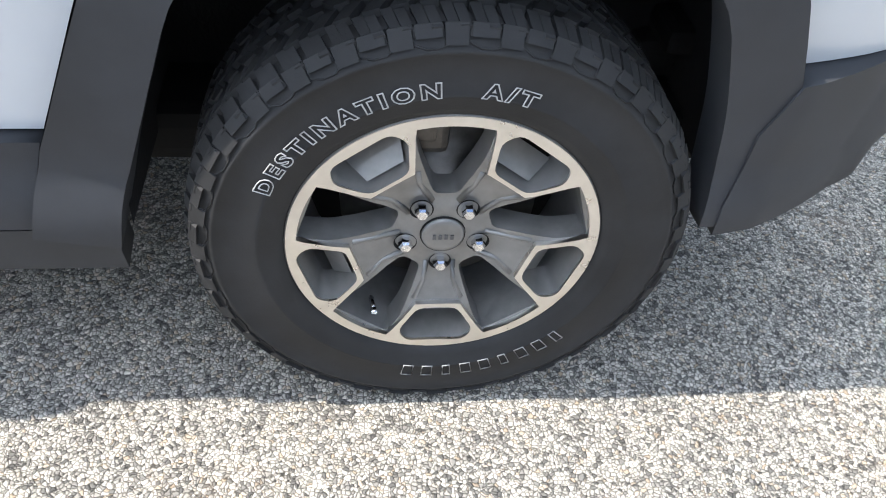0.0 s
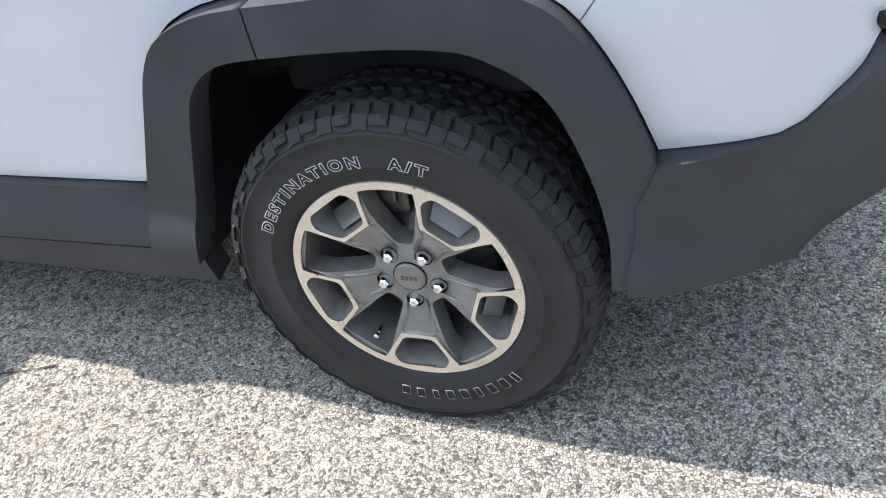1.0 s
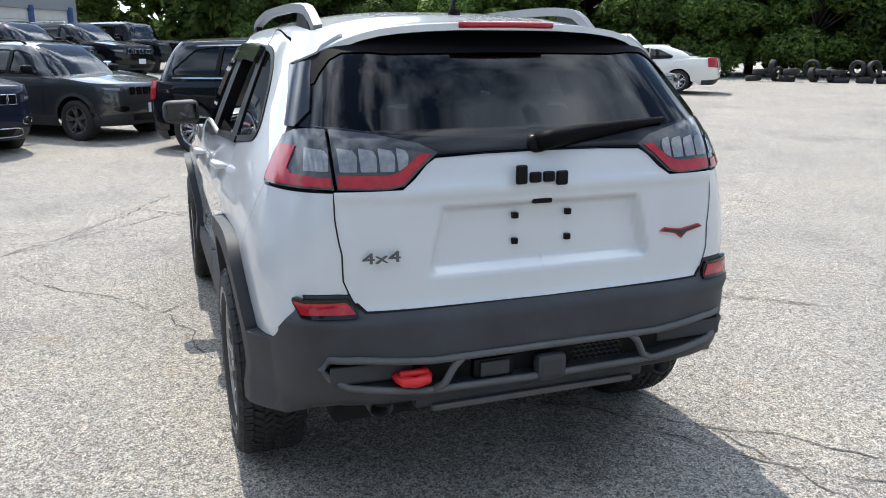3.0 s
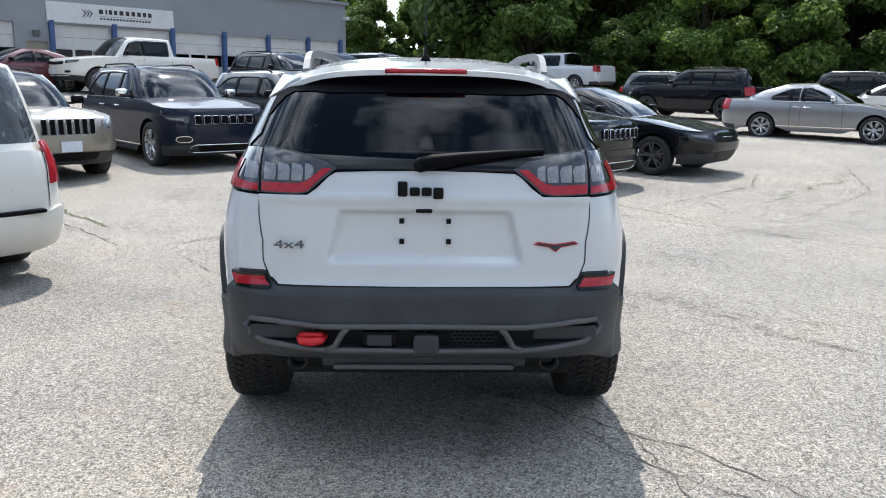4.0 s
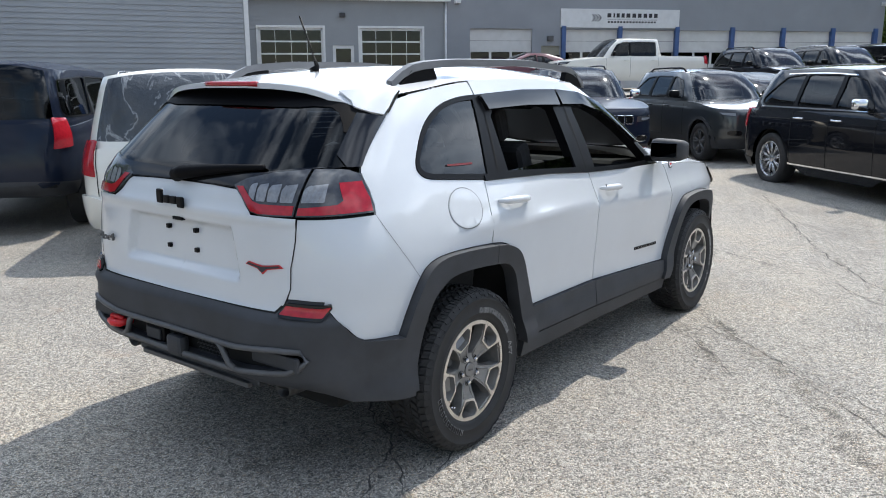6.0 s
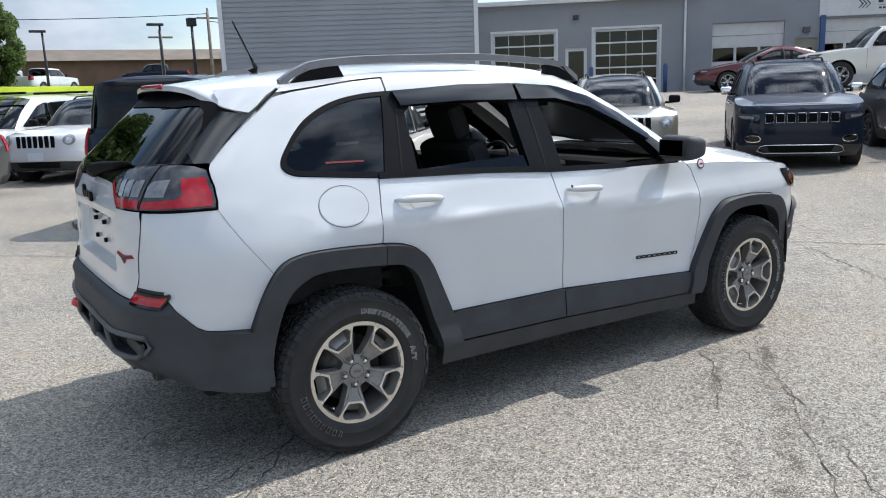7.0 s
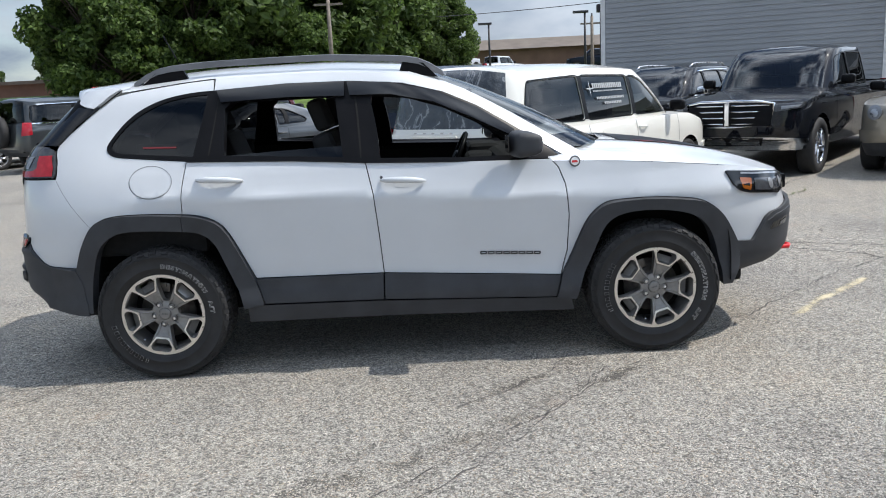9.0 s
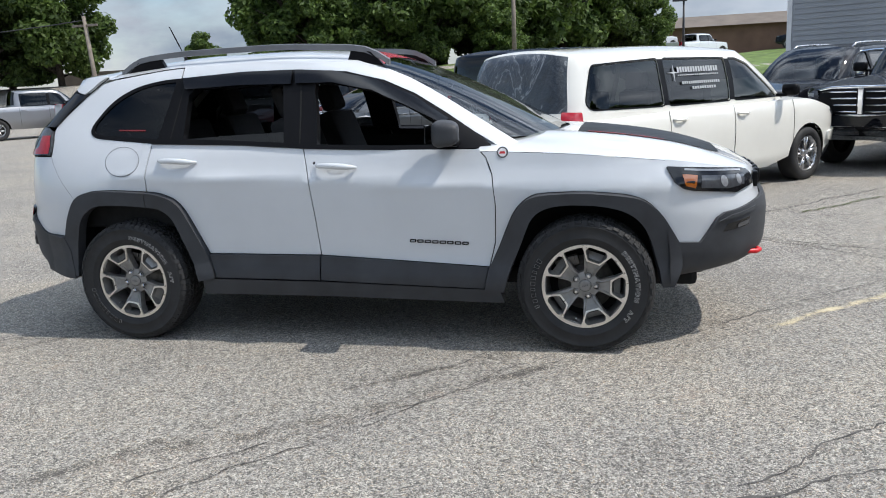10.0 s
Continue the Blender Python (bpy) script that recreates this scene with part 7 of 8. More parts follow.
def park_all():
    G = "cars parked on the lot"
    parked("black_suv", "gloss black SUV with bright many-spoked wheels and chrome grille rings", "suv", black_paint, turned(6.86, -2.16, 0), spokes=10, chrome_trim=True, group=G, plate=False)
    parked("black_sedan", "gloss black low sedan with dark wheels", "sedan", black_paint, turned(9.6, -1.6, 0), spokes=5, rim_mat=plastic_grey, grille="thin", group=G, plate=False)
    parked("navy_suv", "dark navy SUV with chrome-ringed grille slots and chrome mirrors", "suv", navy_paint, turned(4.14, -8.21, -9), spokes=5, chrome_trim=True, rails=satin_black, group=G, plate=False)
    parked("charcoal_suv", "charcoal compact SUV with dark wheels and black arch trims", "small", char_paint, turned(7.05, -7.75, 0), spokes=5, rim_mat=plastic_grey, cladding=True, rails=satin_black, group=G)
    parked("champagne_suv", "champagne compact SUV with round lamps and a slotted grille", "small", gold_paint, turned(1.50, -8.25, 0), spokes=5, lamp="round", rails=satin_black, group=G)
    parked("pickup_truck", "black crew-cab pickup with a large chrome grille and bumper", "truck", black_paint, turned(-0.88, -7.66, 0), spokes=5, grille="bars", category="pickup", group=G, rim_mat=chrome, plate=False)
    van = parked("minivan", "cream-white minivan whose rear window is taped over with plastic film", "van", cream_paint, turned(-2.07, -7.78, 180), spokes=5, grille="thin", group=G, category="minivan", vans=True)
    parked("black_suv", "black SUV with silver roof rails beside the pickup", "suv", black_paint, turned(-3.75, -9.2, 0), spokes=7, rails=alloy, chrome_trim=True, group=G)
    parked("boxy_suv", "dark blue boxy SUV parked with its tail to the lane", "boxy", navy_paint, turned(-4.35, -8.7, 180), spokes=5, grille="thin", group=G)
    parked("small_white_suv", "small white SUV with a black slotted grille and round lamps", "small", white_paint, turned(-9.4, -9.2, 0), spokes=5, lamp="round", cladding=True, rails=satin_black, group=G, rim_mat=plastic_grey)
    parked("grey_sedan", "dark grey sedan with bright alloy wheels", "sedan", grey_paint, turned(-9.85, -3.2, 0), spokes=6, grille="thin", group=G)
    parked("maroon_minivan", "maroon minivan with a chrome grille", "van", maroon_paint, turned(-12.0, -3.4, 0), spokes=6, grille="bars", chrome_trim=True, category="minivan", group=G)
    parked("green_boxy_suv", "dark green boxy SUV with chrome door handles", "boxy", char_paint, turned(-17.6, -8.95, 180), spokes=6, chrome_trim=True, group=G)
    parked("dark_sedan", "dark sedan with silver wheels", "sedan", char_paint, turned(-20.3, -8.4, 180), spokes=6, grille="thin", group=G)
    parked("white_van", "plain white people carrier", "van", white_paint, turned(-22.6, -8.0, 180), spokes=6, grille="thin", category="minivan", group=G)
    parked("capped_pickup", "white pickup with black arch trims", "truck", white_paint, turned(-28.6, -8.6, 180), spokes=6, grille="thin", cladding=True, category="pickup", group=G)
    parked("grey_pickup", "grey pickup standing at the far end", "truck", silver_paint, turned(-31.6, -5.5, 180), spokes=6, grille="thin", category="pickup", group=G)
    parked("red_sedan", "red sedan standing across the workshop doors", "sedan", red_paint, turned(5.2, -25.0, -90), spokes=5, grille="thin", group=G)
    parked("old_pickup", "older cream-white crew-cab pickup standing across the workshop doors", "truck", cream_paint, turned(8.3, -23.6, -90), spokes=5, grille="thin", category="pickup", group=G)
    parked("far_black_suv", "black SUV near the workshop doors", "suv", black_paint, turned(14.0, -16.4, 0), spokes=7, rails=satin_black, group=G)
    parked("far_black_suv", "black SUV near the workshop doors", "suv", black_paint, turned(16.9, -16.8, 0), spokes=7, rails=alloy, group=G)
    parked("far_black_suv", "black boxy SUV near the workshop doors", "boxy", black_paint, turned(19.6, -17.4, 0), spokes=7, group=G)
    parked("mid_sedan", "black sedan between two SUVs", "sedan", black_paint, turned(10.0, -10.6, 0), spokes=5, grille="thin", chrome_trim=True, group=G)
    parked("far_sedan", "dark sedan at the lot's edge", "sedan", black_paint, turned(22.4, -14.6, 0), spokes=5, grille="thin", group=G)
    parked("far_sedan", "dark sedan at the lot's edge", "sedan", navy_paint, turned(25.2, -14.0, 0), spokes=5, grille="thin", group=G)
    parked("long_black_suv", "long black SUV with a roof beacon, tail to the lane", "suv", black_paint, turned(24.6, -11.0, 180), spokes=5, rim_mat=plastic_grey, rails=satin_black, group=G)
    parked("silver_sedan", "silver sedan with bright seven-spoke wheels", "sedan", silver_paint, turned(18.9, -0.25, 0), spokes=7, grille="thin", chrome_trim=True, group=G)
    parked("cream_sedan", "cream-white sedan with red tail lamps", "sedan", cream_paint, turned(23.4, -4.3, 180), spokes=6, grille="thin", group=G)
    parked("far_black_suv", "black SUV parked before the trees", "suv", black_paint, turned(28.8, -1.0, 0), spokes=6, rails=alloy, group=G)
    parked("far_grey_suv", "grey SUV parked before the trees", "suv", grey_paint, turned(30.2, -9.5, 0), spokes=6, rails=alloy, group=G)
    parked("white_work_pickup", "white pickup parked before the trees", "truck", white_paint, turned(30.4, -21.2, 180), spokes=6, grille="thin", category="pickup", group=G)
    parked("lime_roofed_van", "white work van with a lime green roof load", "van", white_paint, turned(-11.5, -9.2, 0), spokes=6, grille="thin", category="van", group=G)
    # ladder rack on the work van's roof
    m = turned(-11.5, -9.2, 0)
    lad = thing("roof_ladder", "lime green ladder lying on the work van's roof", "ladder", m=m)
    for s in (-1, 1):
        part("rail", box(3.0, s * 0.24, 1.86, 5.4, 0.05, 0.12, 0.01), lime, lad)
    for i in range(15):
        part("rung", box(0.55 + 0.35 * i, 0, 1.87, 0.05, 0.46, 0.04, 0.01), lime, lad)
    for x in (1.9, 4.2):
        part("rack_bar", box(x, 0, 1.775, 0.06, 1.4, 0.05, 0.01), satin_black, lad)
    for x, y, rz, col, nm in ((-13.7, -72.2, 168, navy_paint, "dark blue pickup standing on the grass bank"), (-4.6, -66.5, 48, white_paint, "white pickup standing on the grass bank"), (-8.6, -67.0, 45, white_paint, "white pickup standing on the grass bank")):
        parked("bank_pickup", nm, "truck", col, pose(x, y, float(lot_height(x, y)), 0, 0, rz), spokes=6, grille="thin", category="pickup", group="pickups on the bank")
    # marks on the minivan
    hw = 0.99
    zt_ = 1.05
    shell = Shell(tail=[(0.19, 4.93), (0.36, 5.10), (0.55, 5.15), (0.80, 5.14), (zt_, 5.09), (1.30, 4.93)], nose=[(0.2, 0.2), (1.3, 0.9)],
                  width=[(0.19, hw - 0.09), (0.39, hw - 0.02), (0.7, hw), (0.87, hw - 0.005), (1.01, hw - 0.035), (1.09, hw - 0.07), (1.35, hw - 0.30)], nr=5.5, nf=3.6, cr=4.15, cf=1.0)
    tail_bar = [(shell.qr, 0.30), shell.R(0.6, 0.30), shell.S(4.72, 0.31), shell.S(4.70, 0.58), shell.R(0.86, 0.60), shell.R(0.76, 0.575), shell.R(0.6, 0.565), (shell.qr, 0.565)]
    sp = patch(shell, tail_bar, step=0.08, off=0.035, depth=0.035)
    part("rear_bumper", join(sp, mirror(sp)), cream_paint, van, "cream-white rear bumper")
    for s_ in (1, -1):
        seam_v = [shell.R(0.795, 0.60), shell.R(0.800, 0.80), shell.R(0.795, 1.03), shell.R(0.787, 1.03), shell.R(0.792, 0.80), shell.R(0.787, 0.60)]
        sp = patch(shell, seam_v, step=0.06, off=0.003)
        part("gate_seam", sp if s_ > 0 else mirror(sp), void_black, van)
    part("licence_plate", box(5.165, 0.0, 0.90, 0.012, 0.31, 0.16, 0.004), plate_mat, van, "blue and white plate with plain bars")
    bars = [box(5.173, -0.095 + 0.038 * i, 0.905, 0.004, 0.022, 0.062, 0.001) for i in range(6)]
    part("plate_mark", merge(*bars), ink_blue, van)
    part("plate_band", box(5.173, 0, 0.842, 0.004, 0.29, 0.022, 0.001), ink_blue, van)
    mk = [box(5.135 - 0.010 * i, 0.50 + 0.047 * i, 0.73 - 0.002 * i, 0.006, 0.03, 0.045 - 0.004 * (i % 2), 0.001) for i in range(6)]
    part("marker_writing", merge(*mk), ink_blue, van, "blue marker strokes")
    part("tail_badge", merge(*[box(5.165, -0.25 + 0.125 * i, 1.045, 0.012, 0.035, 0.012, 0.003) for i in range(5)]), chrome, van)
    part("tail_step", box(5.150, 0, 0.583, 0.075, 1.46, 0.03, 0.01), satin_black, van, "black bumper step")
    part("tail_handle", box(5.15, 0, 1.0, 0.03, 0.62, 0.035, 0.012), cream_paint, van)
    part("tail_badge", box(5.16, -0.55, 0.66, 0.008, 0.28, 0.02, 0.003), plastic_grey, van)
    return van


park_all()


# ---------------------------------------------------------------- the workshop
def lap_siding(name, base):
    m, nt, b = principled(name, base, 0.6)
    t = noise_node(nt, 0.8, 6)
    r = ramp_node(nt, t.outputs["Fac"], [(0.3, tuple(c * 0.92 for c in base)), (0.7, tuple(min(1, c * 1.06) for c in base))])
    nt.links.new(r.outputs["Color"], b.inputs["Base Color"])
    f = noise_node(nt, 40, 3, 0.5, "Object", (1, 1, 6))
    bump(nt, b, f.outputs["Fac"], 0.15, 0.004)
    return m


siding = lap_siding("grey_lap_siding", (0.27, 0.285, 0.305))
block_wall = lap_siding("grey_painted_wall", (0.255, 0.27, 0.29))
metal_wall = lap_siding("grey_metal_wall", (0.25, 0.265, 0.29))
white_trim = varied("white_trim_paint", (0.62, 0.63, 0.64), 0.06, 4, 0.5, 0.1)
door_white = varied("white_door_panel", (0.58, 0.58, 0.57), 0.07, 3, 0.5, 0.1)
blue_steel = varied("blue_post_paint", (0.05, 0.10, 0.24), 0.15, 4, 0.45, 0.1)
pane_dark = glass("workshop_pane", (0.8, 0.9, 0.95), 0.25)
room_dark = varied("workshop_dark", (0.14, 0.14, 0.145), 0.3, 2, 0.9, 0.05)
tan_door = varied("tan_door_paint", (0.26, 0.25, 0.20), 0.1, 4, 0.5, 0.1)
teal_pane = glass("teal_door_pane", (0.5, 0.8, 0.85), 0.35)
grass_mat = varied("bank_grass", (0.10, 0.15, 0.035), 0.4, 1.2, 0.9, 0.05, bumps=0.6, bscale=25, bdist=0.05)
weed_mat = varied("dull_weeds", (0.085, 0.10, 0.04), 0.5, 20, 0.95, 0.03)
brick_far = varied("brown_brick", (0.17, 0.095, 0.07), 0.2, 0.6, 0.85, 0.05, bumps=0.3, bscale=8, bdist=0.02)
roof_brown = varied("brown_shingle", (0.14, 0.115, 0.095), 0.2, 0.7, 0.85, 0.05, bumps=0.3, bscale=6, bdist=0.03)
pole_steel = varied("dark_pole_paint", (0.035, 0.035, 0.04), 0.2, 3, 0.5, 0.1)
pole_wood = varied("weathered_pole_wood", (0.20, 0.17, 0.14), 0.25, 5, 0.85, 0.05, bumps=0.5, bscale=30, bdist=0.01)
bark = varied("tree_bark", (0.07, 0.055, 0.042), 0.3, 6, 0.9, 0.05, bumps=0.8, bscale=18, bdist=0.03)
crack_mat = varied("dark_crack", (0.085, 0.08, 0.075), 0.5, 8, 0.95, 0.03)


def speckled(name, dark, light, rough=0.9):
    """A thin worn film on the stones: it lies in grains, denser where the mesh's own cover value is high."""
    m, nt, b = principled(name, dark, rough)
    ln = nt.links.new
    grain = noise_node(nt, 170, 3, 0.7)
    drift = noise_node(nt, 5, 5, 0.65)
    tone = ramp_node(nt, drift.outputs["Fac"], [(0.3, dark), (0.7, light)])
    ln(tone.outputs["Color"], b.inputs["Base Color"])
    at = nt.nodes.new("ShaderNodeAttribute")
    at.attribute_name = "cover"
    wob = nt.nodes.new("ShaderNodeMapRange")
    wob.inputs["From Min"].default_value, wob.inputs["From Max"].default_value = 0.35, 0.65
    wob.inputs["To Min"].default_value, wob.inputs["To Max"].default_value = 0.15, 1.15
    ln(drift.outputs["Fac"], wob.inputs["Value"])
    mu = nt.nodes.new("ShaderNodeMath")
    mu.operation = "MULTIPLY"
    ln(at.outputs["Fac"], mu.inputs[0])
    ln(wob.outputs["Result"], mu.inputs[1])
    sc = nt.nodes.new("ShaderNodeMapRange")
    sc.inputs["To Min"].default_value, sc.inputs["To Max"].default_value = 0.28, 0.72
    ln(mu.outputs["Value"], sc.inputs["Value"])
    df = nt.nodes.new("ShaderNodeMath")
    df.operation = "SUBTRACT"
    ln(sc.outputs["Result"], df.inputs[0])
    ln(grain.outputs["Fac"], df.inputs[1])
    st = nt.nodes.new("ShaderNodeMapRange")
    st.inputs["From Min"].default_value, st.inputs["From Max"].default_value = -0.02, 0.05
    ln(df.outputs["Value"], st.inputs["Value"])
    tr, mix = nt.nodes.new("ShaderNodeBsdfTransparent"), nt.nodes.new("ShaderNodeMixShader")
    ln(st.outputs["Result"], mix.inputs["Fac"])
    ln(tr.outputs["BSDF"], mix.inputs[1])
    ln(b.outputs["BSDF"], mix.inputs[2])
    ln(mix.outputs["Shader"], nt.nodes["Material Output"].inputs["Surface"])
    return m


oil_mat = speckled("oil_stained_asphalt", (0.045, 0.043, 0.040), (0.10, 0.095, 0.088))
dust_mat = speckled("rusty_dust_stain", (0.30, 0.19, 0.11), (0.42, 0.30, 0.19))
yellow_mat = speckled("worn_yellow_line", (0.50, 0.42, 0.26), (0.55, 0.48, 0.34))

WALL = pose(*(LOT_D * -2.15 + LOT_F * -28.08), 0, 0, math.degrees(math.atan2(LOT_D.y, LOT_D.x)))


def wall_box(s0, s1, z0, z1, d0, d1, bevel=0.0):
    """A block of the facade: s along it, z up, d out towards the lot (minus is indoors)."""
    return box((s0 + s1) / 2, -(d0 + d1) / 2, (z0 + z1) / 2, abs(s1 - s0), abs(d1 - d0), abs(z1 - z0), bevel, WALL)


def workshop():
    z0 = 0.6
    shop = thing("workshop", "long grey workshop with lap siding and white roller doors", "building")
    # wall pieces between openings
    def wall(name, mat, s0, s1, z1, openings, d=0.0, thick=0.25, parent=shop):
        rect = [(s0, z0), (s1, z0), (s1, z1), (s0, z1)]
        holes = [[(o[0], o[2]), (o[1], o[2]), (o[1], o[3]), (o[0], o[3])] for o in openings]
        va, fa = flat_mesh(rect, holes, 1.5)
        ax, ay = np.array(WALL.to_3x3()), np.array(WALL.translation)

        def place(s, z):
            return np.stack([s, 0 * s - d, z], -1) @ ax.T + ay

        def normal(s, z):
            return np.stack([0 * s, 0 * s - 1, 0 * s], -1) @ ax.T
        soup = skin(va, fa, place, normal, 0.0, thick, flip=True)
        ob = part(name, (soup[0], soup[1], [False] * len(soup[1])), mat, parent)
        bm = bmesh.new()
        bm.from_mesh(ob.data)
        bmesh.ops.remove_doubles(bm, verts=bm.verts, dist=0.0005)
        bm.to_mesh(ob.data)
        bm.free()
        return ob
    # gable end with real boards
    WING = pose(*(LOT_D * -10.9 + LOT_F * -21.9), 0, 0, math.degrees(math.atan2(*reversed((LOT_D * 8.5 + LOT_F * -2.2)[:2]))))

    def wing_box(s0, s1, z_0, z_1, d0, d1):
        return box((s0 + s1) / 2, -(d0 + d1) / 2, (z_0 + z_1) / 2, abs(s1 - s0), abs(d1 - d0), abs(z_1 - z_0), 0.0, WING)
    ww = part("wall", wing_box(0.0, 8.78, z0, 7.4, 0.0, -0.25), siding, shop)
    for i in range(38):
        z = 0.95 + 0.168 * i
        part("siding_board", prism([(0, 0), (0.026, 0.0), (0.004, 0.174), (0, 0.174)], 8.6, WING @ Matrix.Translation((0.09, -0.002, z)) @ Matrix(((0, 0, 1, 0), (-1, 0, 0, 0), (0, 1, 0, 0), (0, 0, 0, 1)))), siding, ww)
    part("corner_trim", wing_box(-0.06, 0.09, z0, 7.4, 0.05, -0.12), white_trim, shop)
    part("corner_trim", wing_box(8.69, 8.84, z0, 7.4, 0.05, -0.12), white_trim, shop)
    part("end_wall", wing_box(0.0, 0.2, z0, 7.4, -0.25, -13), siding, shop)
    part("end_wall", wing_box(8.58, 8.78, z0, 7.4, -0.25, -13), siding, shop)
    part("roof", wing_box(-0.3, 9.1, 7.4, 7.55, 0.4, -13.3), roof_brown, shop)
    part("wall_lamp", wing_box(7.7, 7.93, 4.6, 4.76, 0.28, 0.0), pole_steel, shop)
    # low bay: two glazed doors and a small door between
    ops = [(0.0, 2.48, 1.10, 3.58), (2.86, 3.70, 1.15, 2.90), (3.97, 6.46, 1.10, 3.56)]
    wb = wall("wall", block_wall, -0.78, 7.5, 4.62, ops)
    for i in range(22):
        z = 1.10 + 0.16 * i
        for a, b in ((-0.70, -0.03), (2.52, 2.80), (3.74, 3.93), (6.50, 7.42)) if z < 3.6 else ((-0.70, 7.42),):
            part("siding_board", wall_box(a, b, z, z + 0.006, 0.008, 0.0), block_wall, wb)
    part("eave", wall_box(-0.78, 7.6, 4.62, 4.78, 0.25, -10.0), white_trim, shop)
    for s0, s1 in ((0.0, 2.48), (3.97, 6.46)):
        dr = part("bay_door", merge(wall_box(s0, s0 + 0.07, 1.10, 3.57, -0.06, -0.12), wall_box(s1 - 0.07, s1, 1.10, 3.57, -0.06, -0.12), wall_box(s0, s1, 3.48, 3.57, -0.06, -0.12), wall_box(s0, s1, 1.10, 1.2, -0.06, -0.12)), white_trim, shop, "glazed white sectional door")
        for i in range(1, 5):
            z = 1.15 + 0.475 * i
            part("door_rail", wall_box(s0 + 0.07, s1 - 0.07, z - 0.03, z + 0.03, -0.065, -0.12), white_trim, dr)
        for i in range(1, 4):
            s = s0 + (s1 - s0) * i / 4
            part("door_stile", wall_box(s - 0.009, s + 0.009, 1.2, 3.5, -0.075, -0.115), white_trim, dr)
        part("pane", wall_box(s0 + 0.05, s1 - 0.05, 1.15, 3.52, -0.09, -0.10), pane_dark, dr)
        part("door_frame", merge(wall_box(s0 - 0.09, s0, 1.05, 3.66, 0.03, -0.05), wall_box(s1, s1 + 0.09, 1.05, 3.66, 0.03, -0.05), wall_box(s0 - 0.09, s1 + 0.09, 3.57, 3.66, 0.032, -0.05)), white_trim, dr)
    sd = part("side_door", merge(wall_box(2.86, 2.98, 1.15, 2.90, -0.04, -0.10), wall_box(3.58, 3.70, 1.15, 2.90, -0.04, -0.10), wall_box(2.98, 3.58, 2.78, 2.90, -0.04, -0.10), wall_box(2.98, 3.58, 1.15, 1.45, -0.04, -0.10)), white_trim, shop, "white glazed side door")
    part("pane", wall_box(2.96, 3.60, 1.4, 2.8, -0.06, -0.075), teal_pane, sd)
    part("wall_lamp", wall_box(3.15, 3.38, 3.98, 4.14, 0.22, 0.0, 0.03), pole_steel, shop)
    part("downpipe", tube([tuple(WALL @ Vector((7.42, -0.08, z))) for z in (0.9, 2.5, 4.6)], 0.045, 8), white_trim, shop)
    # tall bay with roller doors
    tops = [(8.45, 11.10, 0.9, 3.60), (11.50, 12.30, 0.95, 2.92)]
    edges = [12.45, 14.95, 17.55, 20.15, 22.6, 25.05, 27.2]
    for a, b in zip(edges, edges[1:]):
        tops.append((a + 0.08, b - 0.08, 0.9, 3.58))
    wall("wall", metal_wall, 7.5, 27.6, 5.45, tops)
    part("coping", wall_box(7.4, 27.75, 5.45, 5.60, 0.12, -14.0), metal_wall, shop)
    part("end_wall", wall_box(27.4, 27.6, z0, 5.45, -0.25, -14), metal_wall, shop)
    for s0, s1, a0, a1 in [o for o in tops if o[1] - o[0] > 1.5]:
        dr = part("roller_door", wall_box(s0, s1, 2.67, a1, -0.10, -0.16), door_white, shop, "white sectional roller door")
        for i in range(2):
            z = 2.67 + 0.465 * (i + 1) - 0.02
            part("panel_joint", wall_box(s0, s1, z - 0.006, z + 0.006, -0.094, -0.1), plastic_grey, dr)
        part("door_panel", wall_box(s0, s1, 0.9, 2.16, -0.10, -0.16), door_white, dr)
        n = 3
        for i in range(n):
            w = (s1 - s0) / n
            part("pane", wall_box(s0 + w * i + 0.05, s0 + w * (i + 1) - 0.05, 2.18, 2.65, -0.12, -0.13), pane_dark, dr)
            part("mullion", wall_box(s0 + w * i - 0.05, s0 + w * i + 0.05, 2.16, 2.67, -0.10, -0.16), door_white, dr)
    part("side_door", wall_box(11.50, 12.30, 0.95, 2.92, -0.06, -0.12), tan_door, shop, "tan steel side door")
    for s in edges:
        part("post", wall_box(s - 0.09, s + 0.09, 0.9, 3.72, 0.10, -0.06), blue_steel, shop, "blue steel post")
    part("vent_box", wall_box(11.75, 12.0, 3.12, 3.32, 0.12, 0.0, 0.02), plastic_grey, shop)
    for s, z in ((7.9, 4.55), (27.5, 4.7)):
        part("flood_lamp", wall_box(s - 0.12, s + 0.12, z, z + 0.16, 0.30, 0.0, 0.03), white_trim, shop)
    part("room_back", merge(wall_box(-0.78, 27.4, z0, 4.5, -5.0, -5.2), wall_box(-0.78, 27.4, z0 - 0.1, z0 + 0.4, -0.25, -5.0)), room_dark, shop)
    part("inner_ceiling", wall_box(-0.78, 27.4, 4.3, 4.5, -0.25, -5.0), room_dark, shop)
    # the sign: a white board, mark and lines as plain bars
    board = part("sign_board", wall_box(12.30, 17.62, 3.66, 4.42, 0.06, 0.005, 0.01), white_trim, shop, "white sign board with dark bars")
    x = 14.35
    for i, w in enumerate((0.22, 0.09, 0.17, 0.17, 0.22, 0.2, 0.2, 0.2, 0.18, 0.2)):
        part("sign_letter", wall_box(x, x + w * 0.78, 4.08, 4.25, 0.068, 0.06), ink_dark, board)
        x += w + 0.05
    part("sign_line", wall_box(14.35, 16.6, 3.985, 3.995, 0.068, 0.06), ink_dark, board)
